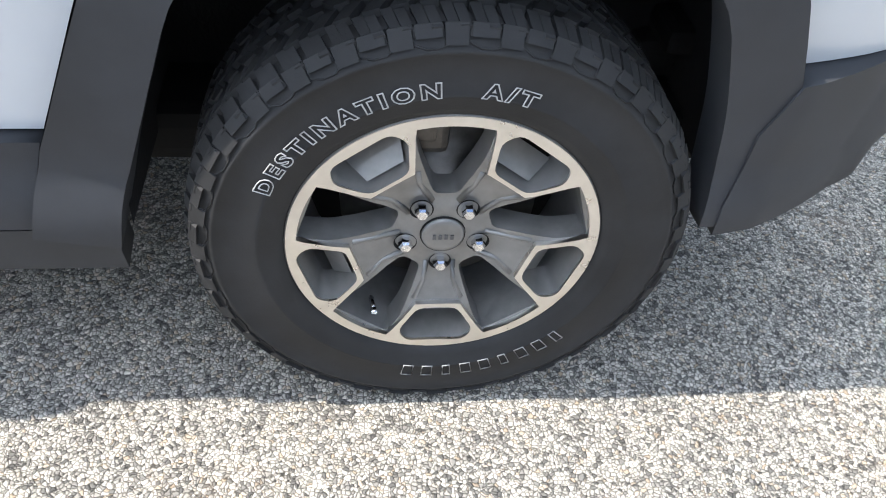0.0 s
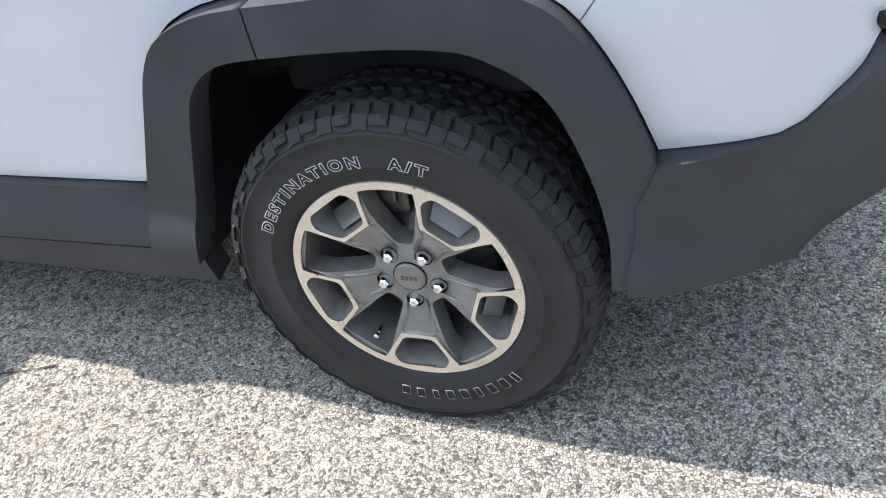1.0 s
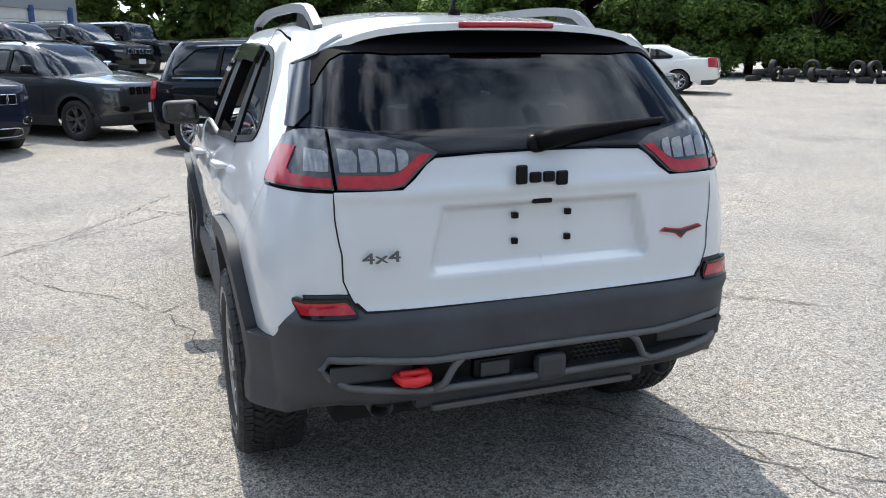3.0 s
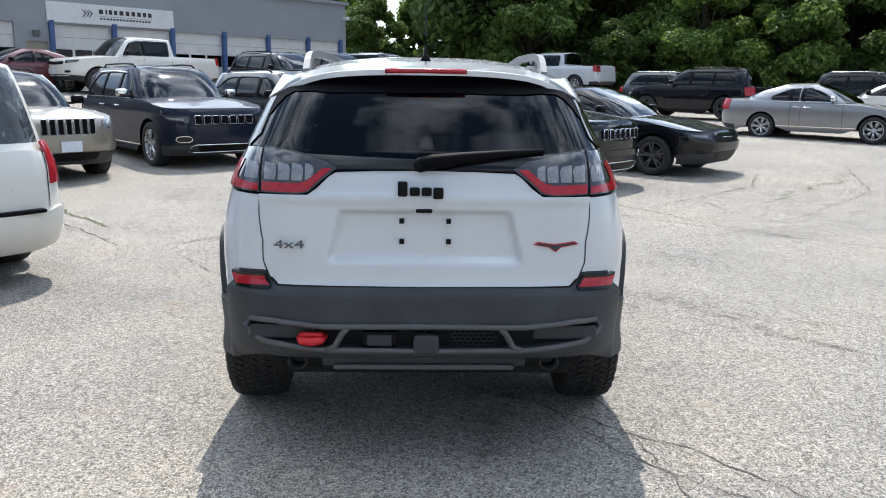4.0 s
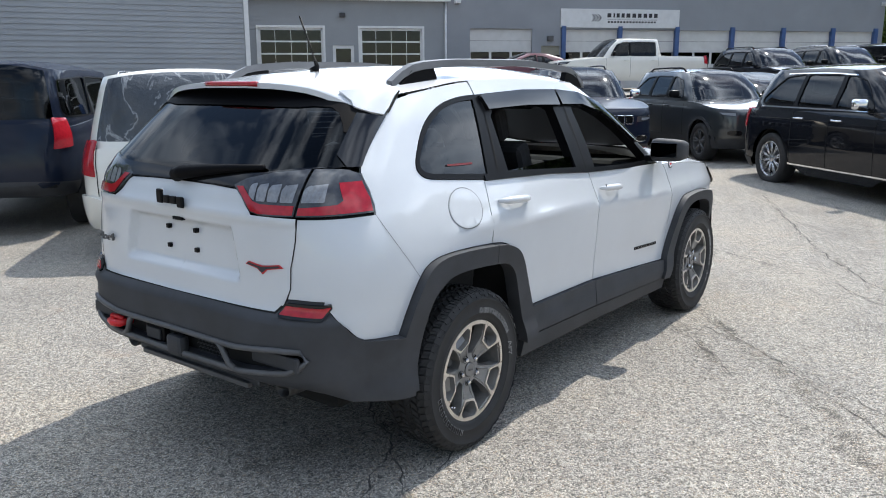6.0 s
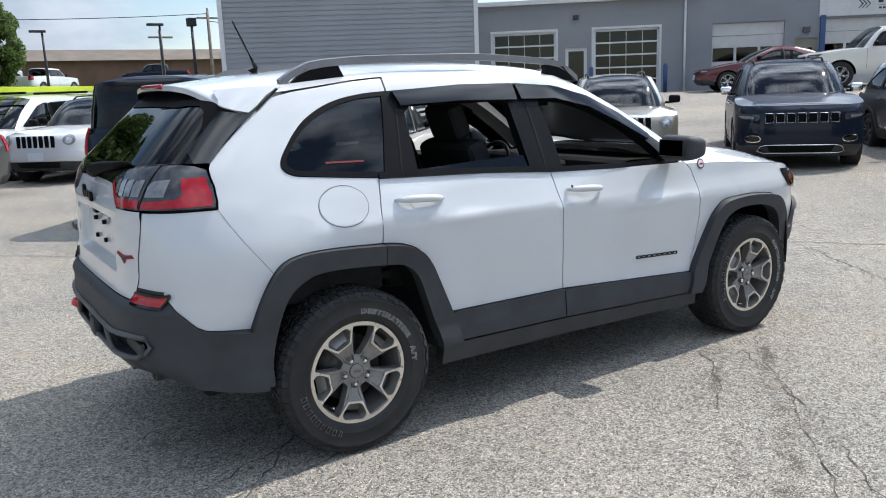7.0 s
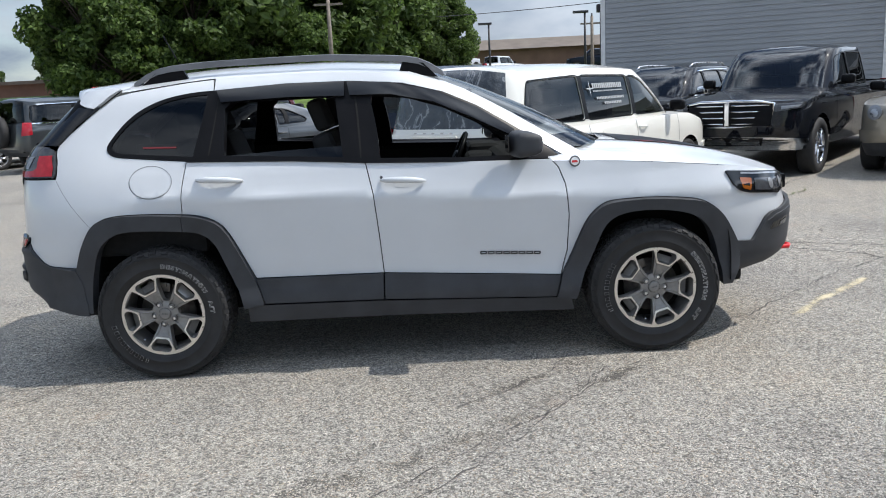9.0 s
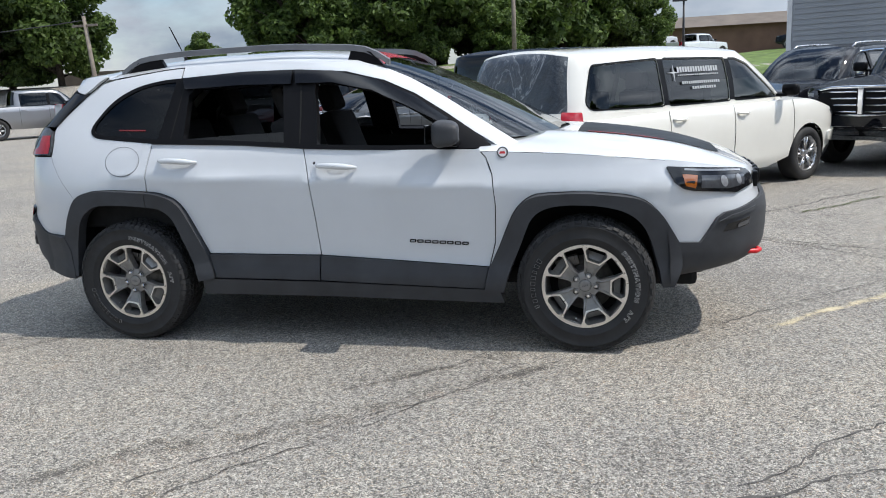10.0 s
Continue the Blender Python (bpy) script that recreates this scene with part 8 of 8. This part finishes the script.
    for i in range(16):
        part("sign_letter", wall_box(14.38 + 0.138 * i, 14.38 + 0.138 * i + 0.09, 3.86, 3.93, 0.068, 0.06), ink_dark, board)
    for i in range(3):
        part("sign_mark", prism([(0, 0.15), (0.14, 0), (0, -0.15), (0.04, -0.15), (0.19, 0), (0.04, 0.15)], 0.012, WALL @ Matrix.Translation((13.65 + 0.13 * i, -0.058, 4.06)) @ Euler((radians(90), 0, 0)).to_matrix().to_4x4()), ink_dark, board)
    for s in (-1.9, 2.68, 3.84, 6.62):
        pz = float(lot_height(*(WALL @ Vector((s, -0.8, 0)))[:2]))
        bo = moved(lathe([(0.0, 0.0), (0.08, 0.0), (0.08, 1.0), (0.05, 1.06), (0.0, 1.07)], 14), WALL @ Matrix.Translation((s, -0.8, pz)) @ Euler((radians(90), 0, 0)).to_matrix().to_4x4())
        ob = part("bollard", bo, blue_steel)
        tagged(ob, "blue steel bollard before the bay doors", "bollard", "bollards before the workshop")


workshop()


# ---------------------------------------------------------------- trees
def leaf_material(name, lo, hi):
    m, nt, b = principled(name, lo, 0.6)
    g = nt.nodes.new("ShaderNodeNewGeometry")
    oi = nt.nodes.new("ShaderNodeObjectInfo")
    r = ramp_node(nt, g.outputs["Random Per Island"], [(0.0, lo), (0.6, tuple((a + c) / 2 for a, c in zip(lo, hi))), (1.0, hi)])
    hs = nt.nodes.new("ShaderNodeHueSaturation")
    mr = nt.nodes.new("ShaderNodeMapRange")
    mr.inputs["To Min"].default_value, mr.inputs["To Max"].default_value = 0.75, 1.25
    nt.links.new(oi.outputs["Random"], mr.inputs["Value"])
    nt.links.new(mr.outputs["Result"], hs.inputs["Value"])
    nt.links.new(r.outputs["Color"], hs.inputs["Color"])
    nt.links.new(hs.outputs["Color"], b.inputs["Base Color"])
    tr = nt.nodes.new("ShaderNodeBsdfTranslucent")
    nt.links.new(hs.outputs["Color"], tr.inputs["Color"])
    mix = nt.nodes.new("ShaderNodeMixShader")
    mix.inputs["Fac"].default_value = 0.5
    out = nt.nodes["Material Output"]
    nt.links.new(b.outputs["BSDF"], mix.inputs[1])
    nt.links.new(tr.outputs["BSDF"], mix.inputs[2])
    nt.links.new(mix.outputs["Shader"], out.inputs["Surface"])
    return m


leaves = leaf_material("leaf_green", (0.034, 0.062, 0.015), (0.14, 0.215, 0.048))
# brighter copy of the leaf green: backlight in the wood put into the colour
leaves_backlit = leaf_material("leaf_backlit_green", (0.055, 0.105, 0.022), (0.24, 0.36, 0.075))


def make_tree(seed, height, spread, n_leaf, size, leaf=None):
    """A tapered trunk, limbs, and a crown of leaf sprays gathered in uneven lobes."""
    rnd = np.random.RandomState(seed)
    root = new("tree")
    limbs = [tube([(0, 0, -0.3), (0.1, 0.05, height * 0.2), (-0.1, 0.1, height * 0.45), (0.05, -0.05, height * 0.8)], [0.28, 0.22, 0.16, 0.04], 8)]
    lobes = []
    for i in range(58):
        t = rnd.uniform(0.10, 0.98)
        ang = rnd.uniform(0, 2 * math.pi)
        rad = spread * (math.sin(math.pi * min(1, t * 0.95 + 0.08)) ** 0.7) * rnd.uniform(0.35, 0.95)
        c = np.array([rad * math.cos(ang), rad * math.sin(ang), height * t])
        lobes.append((c, spread * rnd.uniform(0.13, 0.34)))
        limbs.append(tube([(0, 0, height * t * 0.6), tuple(c * np.array([0.5, 0.5, 0.85])), tuple(c)], [0.09, 0.05, 0.015], 5))
    part("trunk", join(*limbs), bark, root)
    w = np.array([r ** 2 for _, r in lobes])
    idx = rnd.choice(len(lobes), n_leaf, p=w / w.sum())
    C = np.array([lobes[i][0] for i in idx])
    Rr = np.array([lobes[i][1] for i in idx])
    dv = rnd.normal(size=(n_leaf, 3))
    dv /= np.linalg.norm(dv, axis=1, keepdims=True)
    r = Rr * (0.30 + 0.85 * rnd.uniform(0, 1, n_leaf) ** 0.6)
    P = C + dv * r[:, None] * np.array([1, 1, 0.8])
    P[:, 2] = np.maximum(P[:, 2], 0.5)
    nrm = dv * 0.7 + rnd.normal(size=(n_leaf, 3)) * 0.6 + np.array([0, 0, 0.35])
    nrm /= np.linalg.norm(nrm, axis=1, keepdims=True)
    ref = rnd.normal(size=(n_leaf, 3))
    e1 = np.cross(nrm, ref)
    e1 /= np.linalg.norm(e1, axis=1, keepdims=True)
    e2 = np.cross(nrm, e1)
    s = size * rnd.uniform(0.6, 1.35, n_leaf)[:, None]
    a = P - e1 * s
    b = P - e2 * s * 0.55 + nrm * s * 0.12
    c = P + e1 * s
    d = P + e2 * s * 0.55 + nrm * s * 0.12
    V = np.stack([a, b, c, d], 1).reshape(-1, 3)
    F = [(4 * i, 4 * i + 1, 4 * i + 2, 4 * i + 3) for i in range(n_leaf)]
    cr = part("crown", (V.tolist(), F), leaf or leaves, root)
    tagged(cr, "", "", "", "stuff")
    return root


def plant():
    proto = [make_tree(5, 10.0, 4.2, 25000, 0.21), make_tree(9, 12.0, 4.8, 28000, 0.22), make_tree(14, 8.0, 3.6, 18000, 0.19),
             make_tree(23, 10.5, 4.2, 26000, 0.19, leaves_backlit), make_tree(31, 12.0, 4.6, 28000, 0.20, leaves_backlit)]
    rnd = random.Random(8)
    first = set()

    def put(i, x, y, sc, sz=1.0, z=None):
        base = proto[i]
        zz = float(lot_height(x, y)) if z is None else z
        m = pose(x, y, zz - 0.1, 0, 0, rnd.uniform(0, 360))
        if i not in first:
            first.add(i)
            t = base
            t.matrix_basis = m
        else:
            t = copy_thing(base, m)
        t.scale = (sc, sc, sc * sz)
        tagged(t, "leafy green deciduous tree at the lot's edge", "tree", "trees round the lot")
    # the wood beyond the far end of the lot
    for k in range(17):
        t = k / 16
        ang = radians(180 - 60 * t)
        r = 47 + 5 * math.sin(3.1 * k) + (6 if k % 3 == 0 else 0)
        put((3, 0, 4, 1)[k % 4], 2 + r * math.cos(ang), r * math.sin(ang), rnd.uniform(0.95, 1.25) if k else 0.6)
    for k in range(9):
        t = k / 8
        ang = radians(172 - 50 * t)
        put((3, 2, 4)[k % 3], 2 + 41 * math.cos(ang), 41 * math.sin(ang), rnd.uniform(0.55, 0.75), 0.9)
    # thinner trees in the gap beside the workshop
    for i, (x, y, sc) in enumerate(((-55, -8.5, 0.95), (-60, -4.5, 0.55), (-66, -9, 1.2), (-56, -13, 0.9), (-47, -3.2, 0.55), (-70, -16, 1.2))):
        put((4, 0, 3)[i % 3], x, y, sc)
    # the big trees behind the side of the lot
    for i, (x, y, s) in enumerate(((0.2, -57, 0.72), (3.2, -53, 1.0), (6.5, -49, 1.25), (10.5, -46.5, 1.35), (14.5, -44, 1.35), (17.3, -43, 1.2), (8.0, -56, 1.5), (15.5, -52, 1.5), (18.5, -50, 1.2), (12.5, -41, 0.75), (17.5, -39, 0.7), (16.0, -38.5, 0.75), (3.5, -60, 1.2), (-2.4, -58, 0.5), (6.5, -43.5, 0.5), (10.0, -42.5, 0.45), (13.5, -41.5, 0.5), (17.0, -41, 0.45), (19.5, -42, 0.55))):
        put(i % 3, x, y, s)
    for i, (x, y, s) in enumerate(((35.5, -42, 0.85), (39, -40, 0.9), (42, -45, 1.0), (46, -38, 1.0), (36, -62, 0.55), (31, -66, 0.5), (26, -70, 0.5), (24, -78, 0.6), (52, -40, 1.1), (45, -30, 0.9))):
        put((i + 1) % 3, x, y, s)


plant()


# ---------------------------------------------------------------- distance: bank, far buildings, poles and wires
def distance():
    # grass over the bank, 4 cm above the lot's sheet
    poly = [(-34, -34.5), (22, -34.5), (24, -42), (22, -70), (4, -75.6), (-34, -75.6)]
    g = field(poly, lambda x, y: lot_height(x, y) + 0.04, step=2.5)
    tagged(part("grass_bank", g, grass_mat), "mown grass bank behind the lot", "grass", kind="stuff")
    far = thing("brown_building", "long low brown building with a shallow roof", "building")
    part("wall", box(-14, -80, 3.0, 34, 8, 4.4), brick_far, far)
    V = [(-31.5, -75.5, 5.1), (3.5, -75.5, 5.1), (3.5, -80, 6.3), (-31.5, -80, 6.3), (-31.5, -84.5, 5.1), (3.5, -84.5, 5.1)]
    part("roof", (V, [(0, 1, 2, 3), (3, 2, 5, 4), (0, 3, 4), (1, 5, 2)]), roof_brown, far)
    brick = thing("brick_building", "low red-brown brick building beyond the street", "building")
    part("wall", box(33, -62, 1.7, 16, 6, 3.8), brick_far, brick)
    part("roof", box(33, -62, 3.72, 16.6, 6.6, 0.25), roof_brown, brick)
    part("annexe", box(40.5, -56.0, 1.7, 7, 6, 3.6), roof_brown, brick)
    # lamp posts
    for x, y, h, two in ((-4.7, -50.6, 5.7, False), (-10.0, -44.4, 5.65, False), (-8.8, -34.4, 5.0, True)):
        z = float(lot_height(x, y))
        lp = thing("lamp_post", "dark steel lot light on a tall post", "lamp post", "lot lights")
        part("post", tube([(x, y, z), (x, y, h)], [0.09, 0.06], 8), pole_steel, lp)
        part("lamp_head", box(x + 0.25, y, h + 0.02, 0.9, 0.35, 0.14, 0.03) if not two else box(x, y, h - 0.05, 0.4, 0.35, 0.38, 0.04), pole_steel, lp)
    for x, y, h, lean in ((-15.7, -53.2, 7.4, 0.0), (-12.0, -52.0, 6.0, 0.0), (5.0, -41.3, 7.0, 0.05), (28.0, -35.2, 5.9, -0.35)):
        z = float(lot_height(x, y))
        up = thing("utility_pole", "weathered wooden utility pole", "pole", "utility poles")
        part("post", tube([(x + lean * 0.6, y, z), (x - lean * 0.4, y, h)], [0.14, 0.10], 8), pole_wood, up)
        if h > 5.5:
            part("cross_arm", box(x - lean * 0.4, y, h - 0.5, 1.6, 0.10, 0.12, 0.01), pole_wood, up)
            part("insulator", tube([(x - lean * 0.4, y, h), (x - lean * 0.4, y, h + 0.18)], 0.05, 6), pole_steel, up)
    runs = [((-15.7, -53.2, 7.2), (28, -56, 8.2)), ((28, -35.2, 5.7), (60, -30, 6.5)), ((-15.7, -53.2, 6.7), (-60, -70, 8))]
    for a, b in runs:
        A, B = Vector(a), Vector(b)
        pts = [A.lerp(B, t) - Vector((0, 0, 1.0 * 4 * t * (1 - t))) for t in np.linspace(0, 1, 20)]
        tagged(part("wire", tube(pts, 0.025, 4), pole_steel), "sagging overhead power line", "wire", "overhead wires")
    # tyre heap by the wood
    rnd = random.Random(4)
    prof = [(0.20, 0.085), (0.22, 0.11), (0.29, 0.115), (0.32, 0.09), (0.325, 0.0), (0.32, -0.09), (0.29, -0.115), (0.22, -0.11), (0.20, -0.085)]
    heap = thing("tyre_heap", "heap of worn black tyres by the trees", "tyre heap")
    first = None
    for i in range(26):
        t = i % 13
        x = -23.5 + 0.78 * t * 0.62 + rnd.uniform(-.2, .2)
        y = 23.2 + 0.70 * t * 0.62 + rnd.uniform(-.2, .2)
        z = float(lot_height(x, y)) + (0.12 if i < 13 else 0.40)
        lie = rnd.random() < 0.55
        m = pose(x, y, z if lie else z + 0.18, 90 if lie else rnd.uniform(-15, 15), rnd.uniform(-8, 8), rnd.uniform(0, 180))
        if first is None:
            first = part("tyre", lathe(prof, 22, close=True), rubber, heap)
            first.matrix_basis = m
        else:
            again = new("tyre", first.data)
            again.parent = heap
            again.matrix_basis = m
    tr = thing("trailer", "small open trailer parked by the trees", "trailer")
    part("deck", box(-17.6, 29.2, 0.75, 3.0, 1.6, 0.12, 0.02, None), pole_steel, tr)
    for dx in (-1.4, 0.0, 1.4):
        part("side_post", box(-17.6 + dx, 28.4, 1.0, 0.06, 0.06, 0.5), pole_steel, tr)
    part("side_rail", box(-17.6, 28.4, 1.25, 3.0, 0.05, 0.06), white_trim, tr)
    wt = part("wheel", moved(lathe(prof, 20, close=True), Matrix.Translation((-17.6, 28.3, 0.33))), rubber, tr)


distance()


# ---------------------------------------------------------------- cracks, stains and lines in the asphalt
def ribbon(pts, width, mat, name, label, lift=0.004, wander=0.03, seed=1, category="crack"):
    rnd = random.Random(seed)
    line = []
    for a, b in zip(pts, pts[1:]):
        A, B = Vector(a), Vector(b)
        n = max(2, int((B - A).length / 0.05))
        for i in range(n):
            line.append(A.lerp(B, i / n))
    line.append(Vector(pts[-1]))
    V, F = [], []
    off = 0.0
    for i, p in enumerate(line):
        d = (line[min(i + 1, len(line) - 1)] - line[max(i - 1, 0)]).normalized()
        nx = Vector((-d.y, d.x))
        off = off * 0.86 + rnd.uniform(-wander, wander) * 0.7
        w = width * rnd.uniform(0.1, 0.75) / 2 if category == "crack" else width * rnd.uniform(0.8, 1.1) / 2
        for s in (-1, 1):
            q = p + nx * (off + s * w)
            V.append((q.x, q.y, float(lot_height(q.x, q.y)) + lift))
    F = [(2 * i, 2 * i + 1, 2 * i + 3, 2 * i + 2) for i in range(len(line) - 1)]
    ob = part(name, (V, F), mat)
    tagged(ob, label, category, "cracks in the asphalt" if category == "crack" else "", "structure")


def stain(pts, widths, mat, cover, name, label, category, seed, lift=0.003, group=""):
    """A film along a line: full cover in the middle, none at the sides and ends."""
    rnd = random.Random(seed)
    line, wid = [], []
    for (a, b), (wa, wb) in zip(zip(pts, pts[1:]), zip(widths, widths[1:])):
        A, B = Vector(a), Vector(b)
        n = max(2, int((B - A).length / 0.08))
        for i in range(n):
            line.append(A.lerp(B, i / n))
            wid.append(wa + (wb - wa) * i / n)
    line.append(Vector(pts[-1]))
    wid.append(widths[-1])
    V, C = [], []
    off = 0.0
    for i, p in enumerate(line):
        d = (line[min(i + 1, len(line) - 1)] - line[max(i - 1, 0)]).normalized()
        nx = Vector((-d.y, d.x))
        off = off * 0.8 + rnd.uniform(-0.2, 0.2) * wid[i] * 0.5
        ends = min(1.0, i / 3, (len(line) - 1 - i) / 3)
        for u, c in ((-1, 0), (-0.6, 0.55), (-0.2, 1), (0.2, 1), (0.6, 0.55), (1, 0)):
            q = p + nx * (off + u * wid[i] / 2 * rnd.uniform(0.85, 1.15))
            V.append((q.x, q.y, float(lot_height(q.x, q.y)) + lift))
            C.append(c * ends * cover * rnd.uniform(0.8, 1.1))
    F = [(6 * i + k, 6 * i + k + 1, 6 * i + 7 + k, 6 * i + 6 + k) for i in range(len(line) - 1) for k in range(5)]
    ob = part(name, (V, F), mat)
    ob.data.attributes.new("cover", "FLOAT", "POINT").data.foreach_set("value", C)
    ob.visible_shadow = False
    tagged(ob, label, category, group, "structure")


def surface_marks():
    c = "thin dark crack across the worn asphalt"
    cracks = [
        ([(-0.85, 0.97), (-0.57, 1.34), (-0.42, 1.47), (-0.25, 1.62)], 0.014),
        ([(-1.95, 0.50), (-1.15, 1.16), (-0.98, 1.33), (-0.62, 1.67), (-0.25, 2.02), (0.04, 2.33), (0.30, 2.60)], 0.012),
        ([(-2.75, 1.55), (-2.47, 1.80), (-2.18, 2.13), (-2.0, 2.32)], 0.018),
        ([(-1.96, 0.43), (-2.52, -0.01), (-3.26, -0.66), (-4.4, -1.5)], 0.018),
        ([(-2.4, -2.38), (-2.66, -2.19), (-3.52, -1.62), (-4.9, -1.0)], 0.028),
        ([(-2.3, -2.9), (-2.85, -3.39), (-4.42, -4.93), (-5.6, -6.1)], 0.036),
        ([(2.6, 1.35), (2.28, 1.05), (2.02, 0.85), (1.6, 0.62)], 0.014),
        ([(1.0, -0.05), (1.21, 0.17), (1.45, 0.44), (1.74, 0.83), (2.04, 1.14), (2.5, 1.5)], 0.016),
        ([(-1.01, 1.14), (-0.54, 1.81), (-0.02, 2.41), (0.20, 2.84), (0.6, 3.5)], 0.012),
        ([(-7.5, 1.3), (-5.84, 2.23), (-3.87, 3.27), (-2.93, 4.03), (-2.2, 5.0)], 0.036),
        ([(-1.9, -2.25), (-1.31, -1.80), (-0.86, -1.40), (-0.53, -1.18), (-0.09, -1.04), (0.35, -0.95)], 0.018),
        ([(-2.5, -2.3), (-2.96, -1.83), (-3.67, -1.15), (-3.88, -0.60), (-4.5, 0.2)], 0.03),
        ([(1.3, 0.8), (1.60, 0.90), (1.91, 0.94), (2.6, 1.1)], 0.013),
        ([(-0.53, -1.18), (-0.75, -0.98), (-0.80, -0.90)], 0.02),
        ([(-3.88, -0.26), (-3.16, 0.83), (-2.9, 1.3)], 0.022),
        ([(-7.08, -0.21), (-3.98, 1.15), (-2.91, 1.87), (-1.81, 2.5)], 0.026),
        ([(1.0, -4.2), (3.0, -6.5), (6.0, -8.2), (9.0, -10.5)], 0.03),
        ([(5.2, -4.7), (4.69, -4.79), (4.21, -4.87), (3.0, -5.3)], 0.03),
        ([(-4.2, 4.6), (-6.5, 6.8), (-10, 8.2)], 0.03),
        ([(-4.6, 2.2), (-3.63, 3.19), (-2.86, 4.02)], 0.024),
        ([(-5.3, 3.4), (-7.0, 5.2), (-8.6, 5.9)], 0.03),
        ([(-3.2, 4.6), (-4.6, 3.9), (-5.7, 3.9)], 0.024),
        ([(-0.3, 2.9), (0.4, 3.6), (0.7, 4.1)], 0.010),
    ]
    for i, (pts, w) in enumerate(cracks):
        ribbon(pts, w, crack_mat, "crack", c, wander=0.03, seed=60 + i)
        stain(pts, [w * 3] + [w * 7] * (len(pts) - 2) + [w * 3], oil_mat, 0.42, "crack_stain", "grimy dark edges of a crack in the asphalt", "stain", 90 + i, 0.003, "stains on the asphalt")
    ribbon([(-5.6, 4.9), (-8.8, 7.6)], 0.026, weed_mat, "weeds", "tufts of weed along a joint in the asphalt", 0.01, 0.1, 13, "weeds")
    ribbon([(-4.9, -4.85), (-3.9, -4.0), (-3.2, -3.4)], 0.026, weed_mat, "weeds", "tufts of weed along a joint in the asphalt", 0.01, 0.05, 15, "weeds")
    grime = "dark grimy track on the worn asphalt"
    tracks = [
        ([(-0.75, 0.80), (-0.88, 1.08), (-0.62, 1.27), (-0.36, 1.46), (-0.22, 1.62)], [0.10, 0.16, 0.10, 0.12, 0.05], 0.75),
        ([(-0.98, 0.78), (-0.90, 0.98), (-0.80, 1.12)], [0.16, 0.26, 0.14], 1.0),
        ([(-1.35, 1.0), (-1.05, 1.28), (-0.63, 1.60), (-0.36, 1.84), (0.06, 2.14), (0.46, 2.34), (0.9, 2.8)], [0.08, 0.16, 0.20, 0.18, 0.24, 0.22, 0.1], 0.62),
        ([(-0.72, 1.11), (-0.22, 1.54), (0.12, 1.90), (0.34, 2.16), (0.55, 2.5)], [0.06, 0.14, 0.22, 0.16, 0.05], 0.5),
        ([(-0.40, 1.38), (-0.30, 1.50), (-0.20, 1.56)], [0.08, 0.15, 0.06], 0.85),
        ([(-0.49, 1.57), (-0.18, 2.07), (0.05, 2.38), (0.3, 2.9)], [0.05, 0.18, 0.15, 0.05], 0.5),
        ([(2.35, 0.05), (1.9, 0.35), (1.2, 0.62), (0.5, 0.9)], [0.2, 0.5, 0.5, 0.2], 0.42),
        ([(1.6, -1.15), (2.3, -0.7), (3.1, 0.2), (3.3, 1.0)], [0.2, 0.5, 0.6, 0.2], 0.32),
        ([(-1.2, 2.7), (-1.8, 1.9), (-2.6, 1.2), (-3.8, 0.7)], [0.2, 0.6, 0.6, 0.3], 0.3),
        ([(-2.6, -1.5), (-4.0, -2.3), (-5.6, -2.6)], [0.3, 0.9, 0.4], 0.3),
        ([(-4.2, 1.6), (-6.2, 1.2), (-8.2, 2.4)], [0.4, 1.0, 0.5], 0.3),
        ([(-5.0, 5.5), (-8.0, 4.4), (-11.0, 5.0)], [0.4, 1.3, 0.6], 0.3),
    ]
    for i, (pts, wd, cv) in enumerate(tracks):
        stain(pts, wd, oil_mat, cv, "grime_track", grime, "stain", 130 + i, 0.0036 + 0.0004 * (i % 3), "stains on the asphalt")
    rust = "faint rusty brown stain on the asphalt"
    for i, (x, y, r) in enumerate(((0.55, 2.2, 0.22), (-0.3, 2.75, 0.18), (-0.2, -1.75, 0.35), (0.2, -1.25, 0.2), (1.35, -1.02, 0.06), (1.75, -1.0, 0.05), (1.0, -1.12, 0.07), (2.6, -1.3, 0.25), (-1.9, 2.55, 0.2))):
        stain([(x - r, y - r * 0.3), (x, y), (x + r, y + r * 0.4)], [r * 0.5, r * 1.3, r * 0.5], dust_mat, 0.42, "rust_stain", rust, "stain", 160 + i, 0.0052, "stains on the asphalt")
    stain([(-2.26, 0.49), (-2.8, 0.02), (-3.38, -0.51)], [0.11, 0.12, 0.11], yellow_mat, 0.95, "painted_line", "worn yellow parking line", "road marking", 14, 0.0056)


surface_marks()
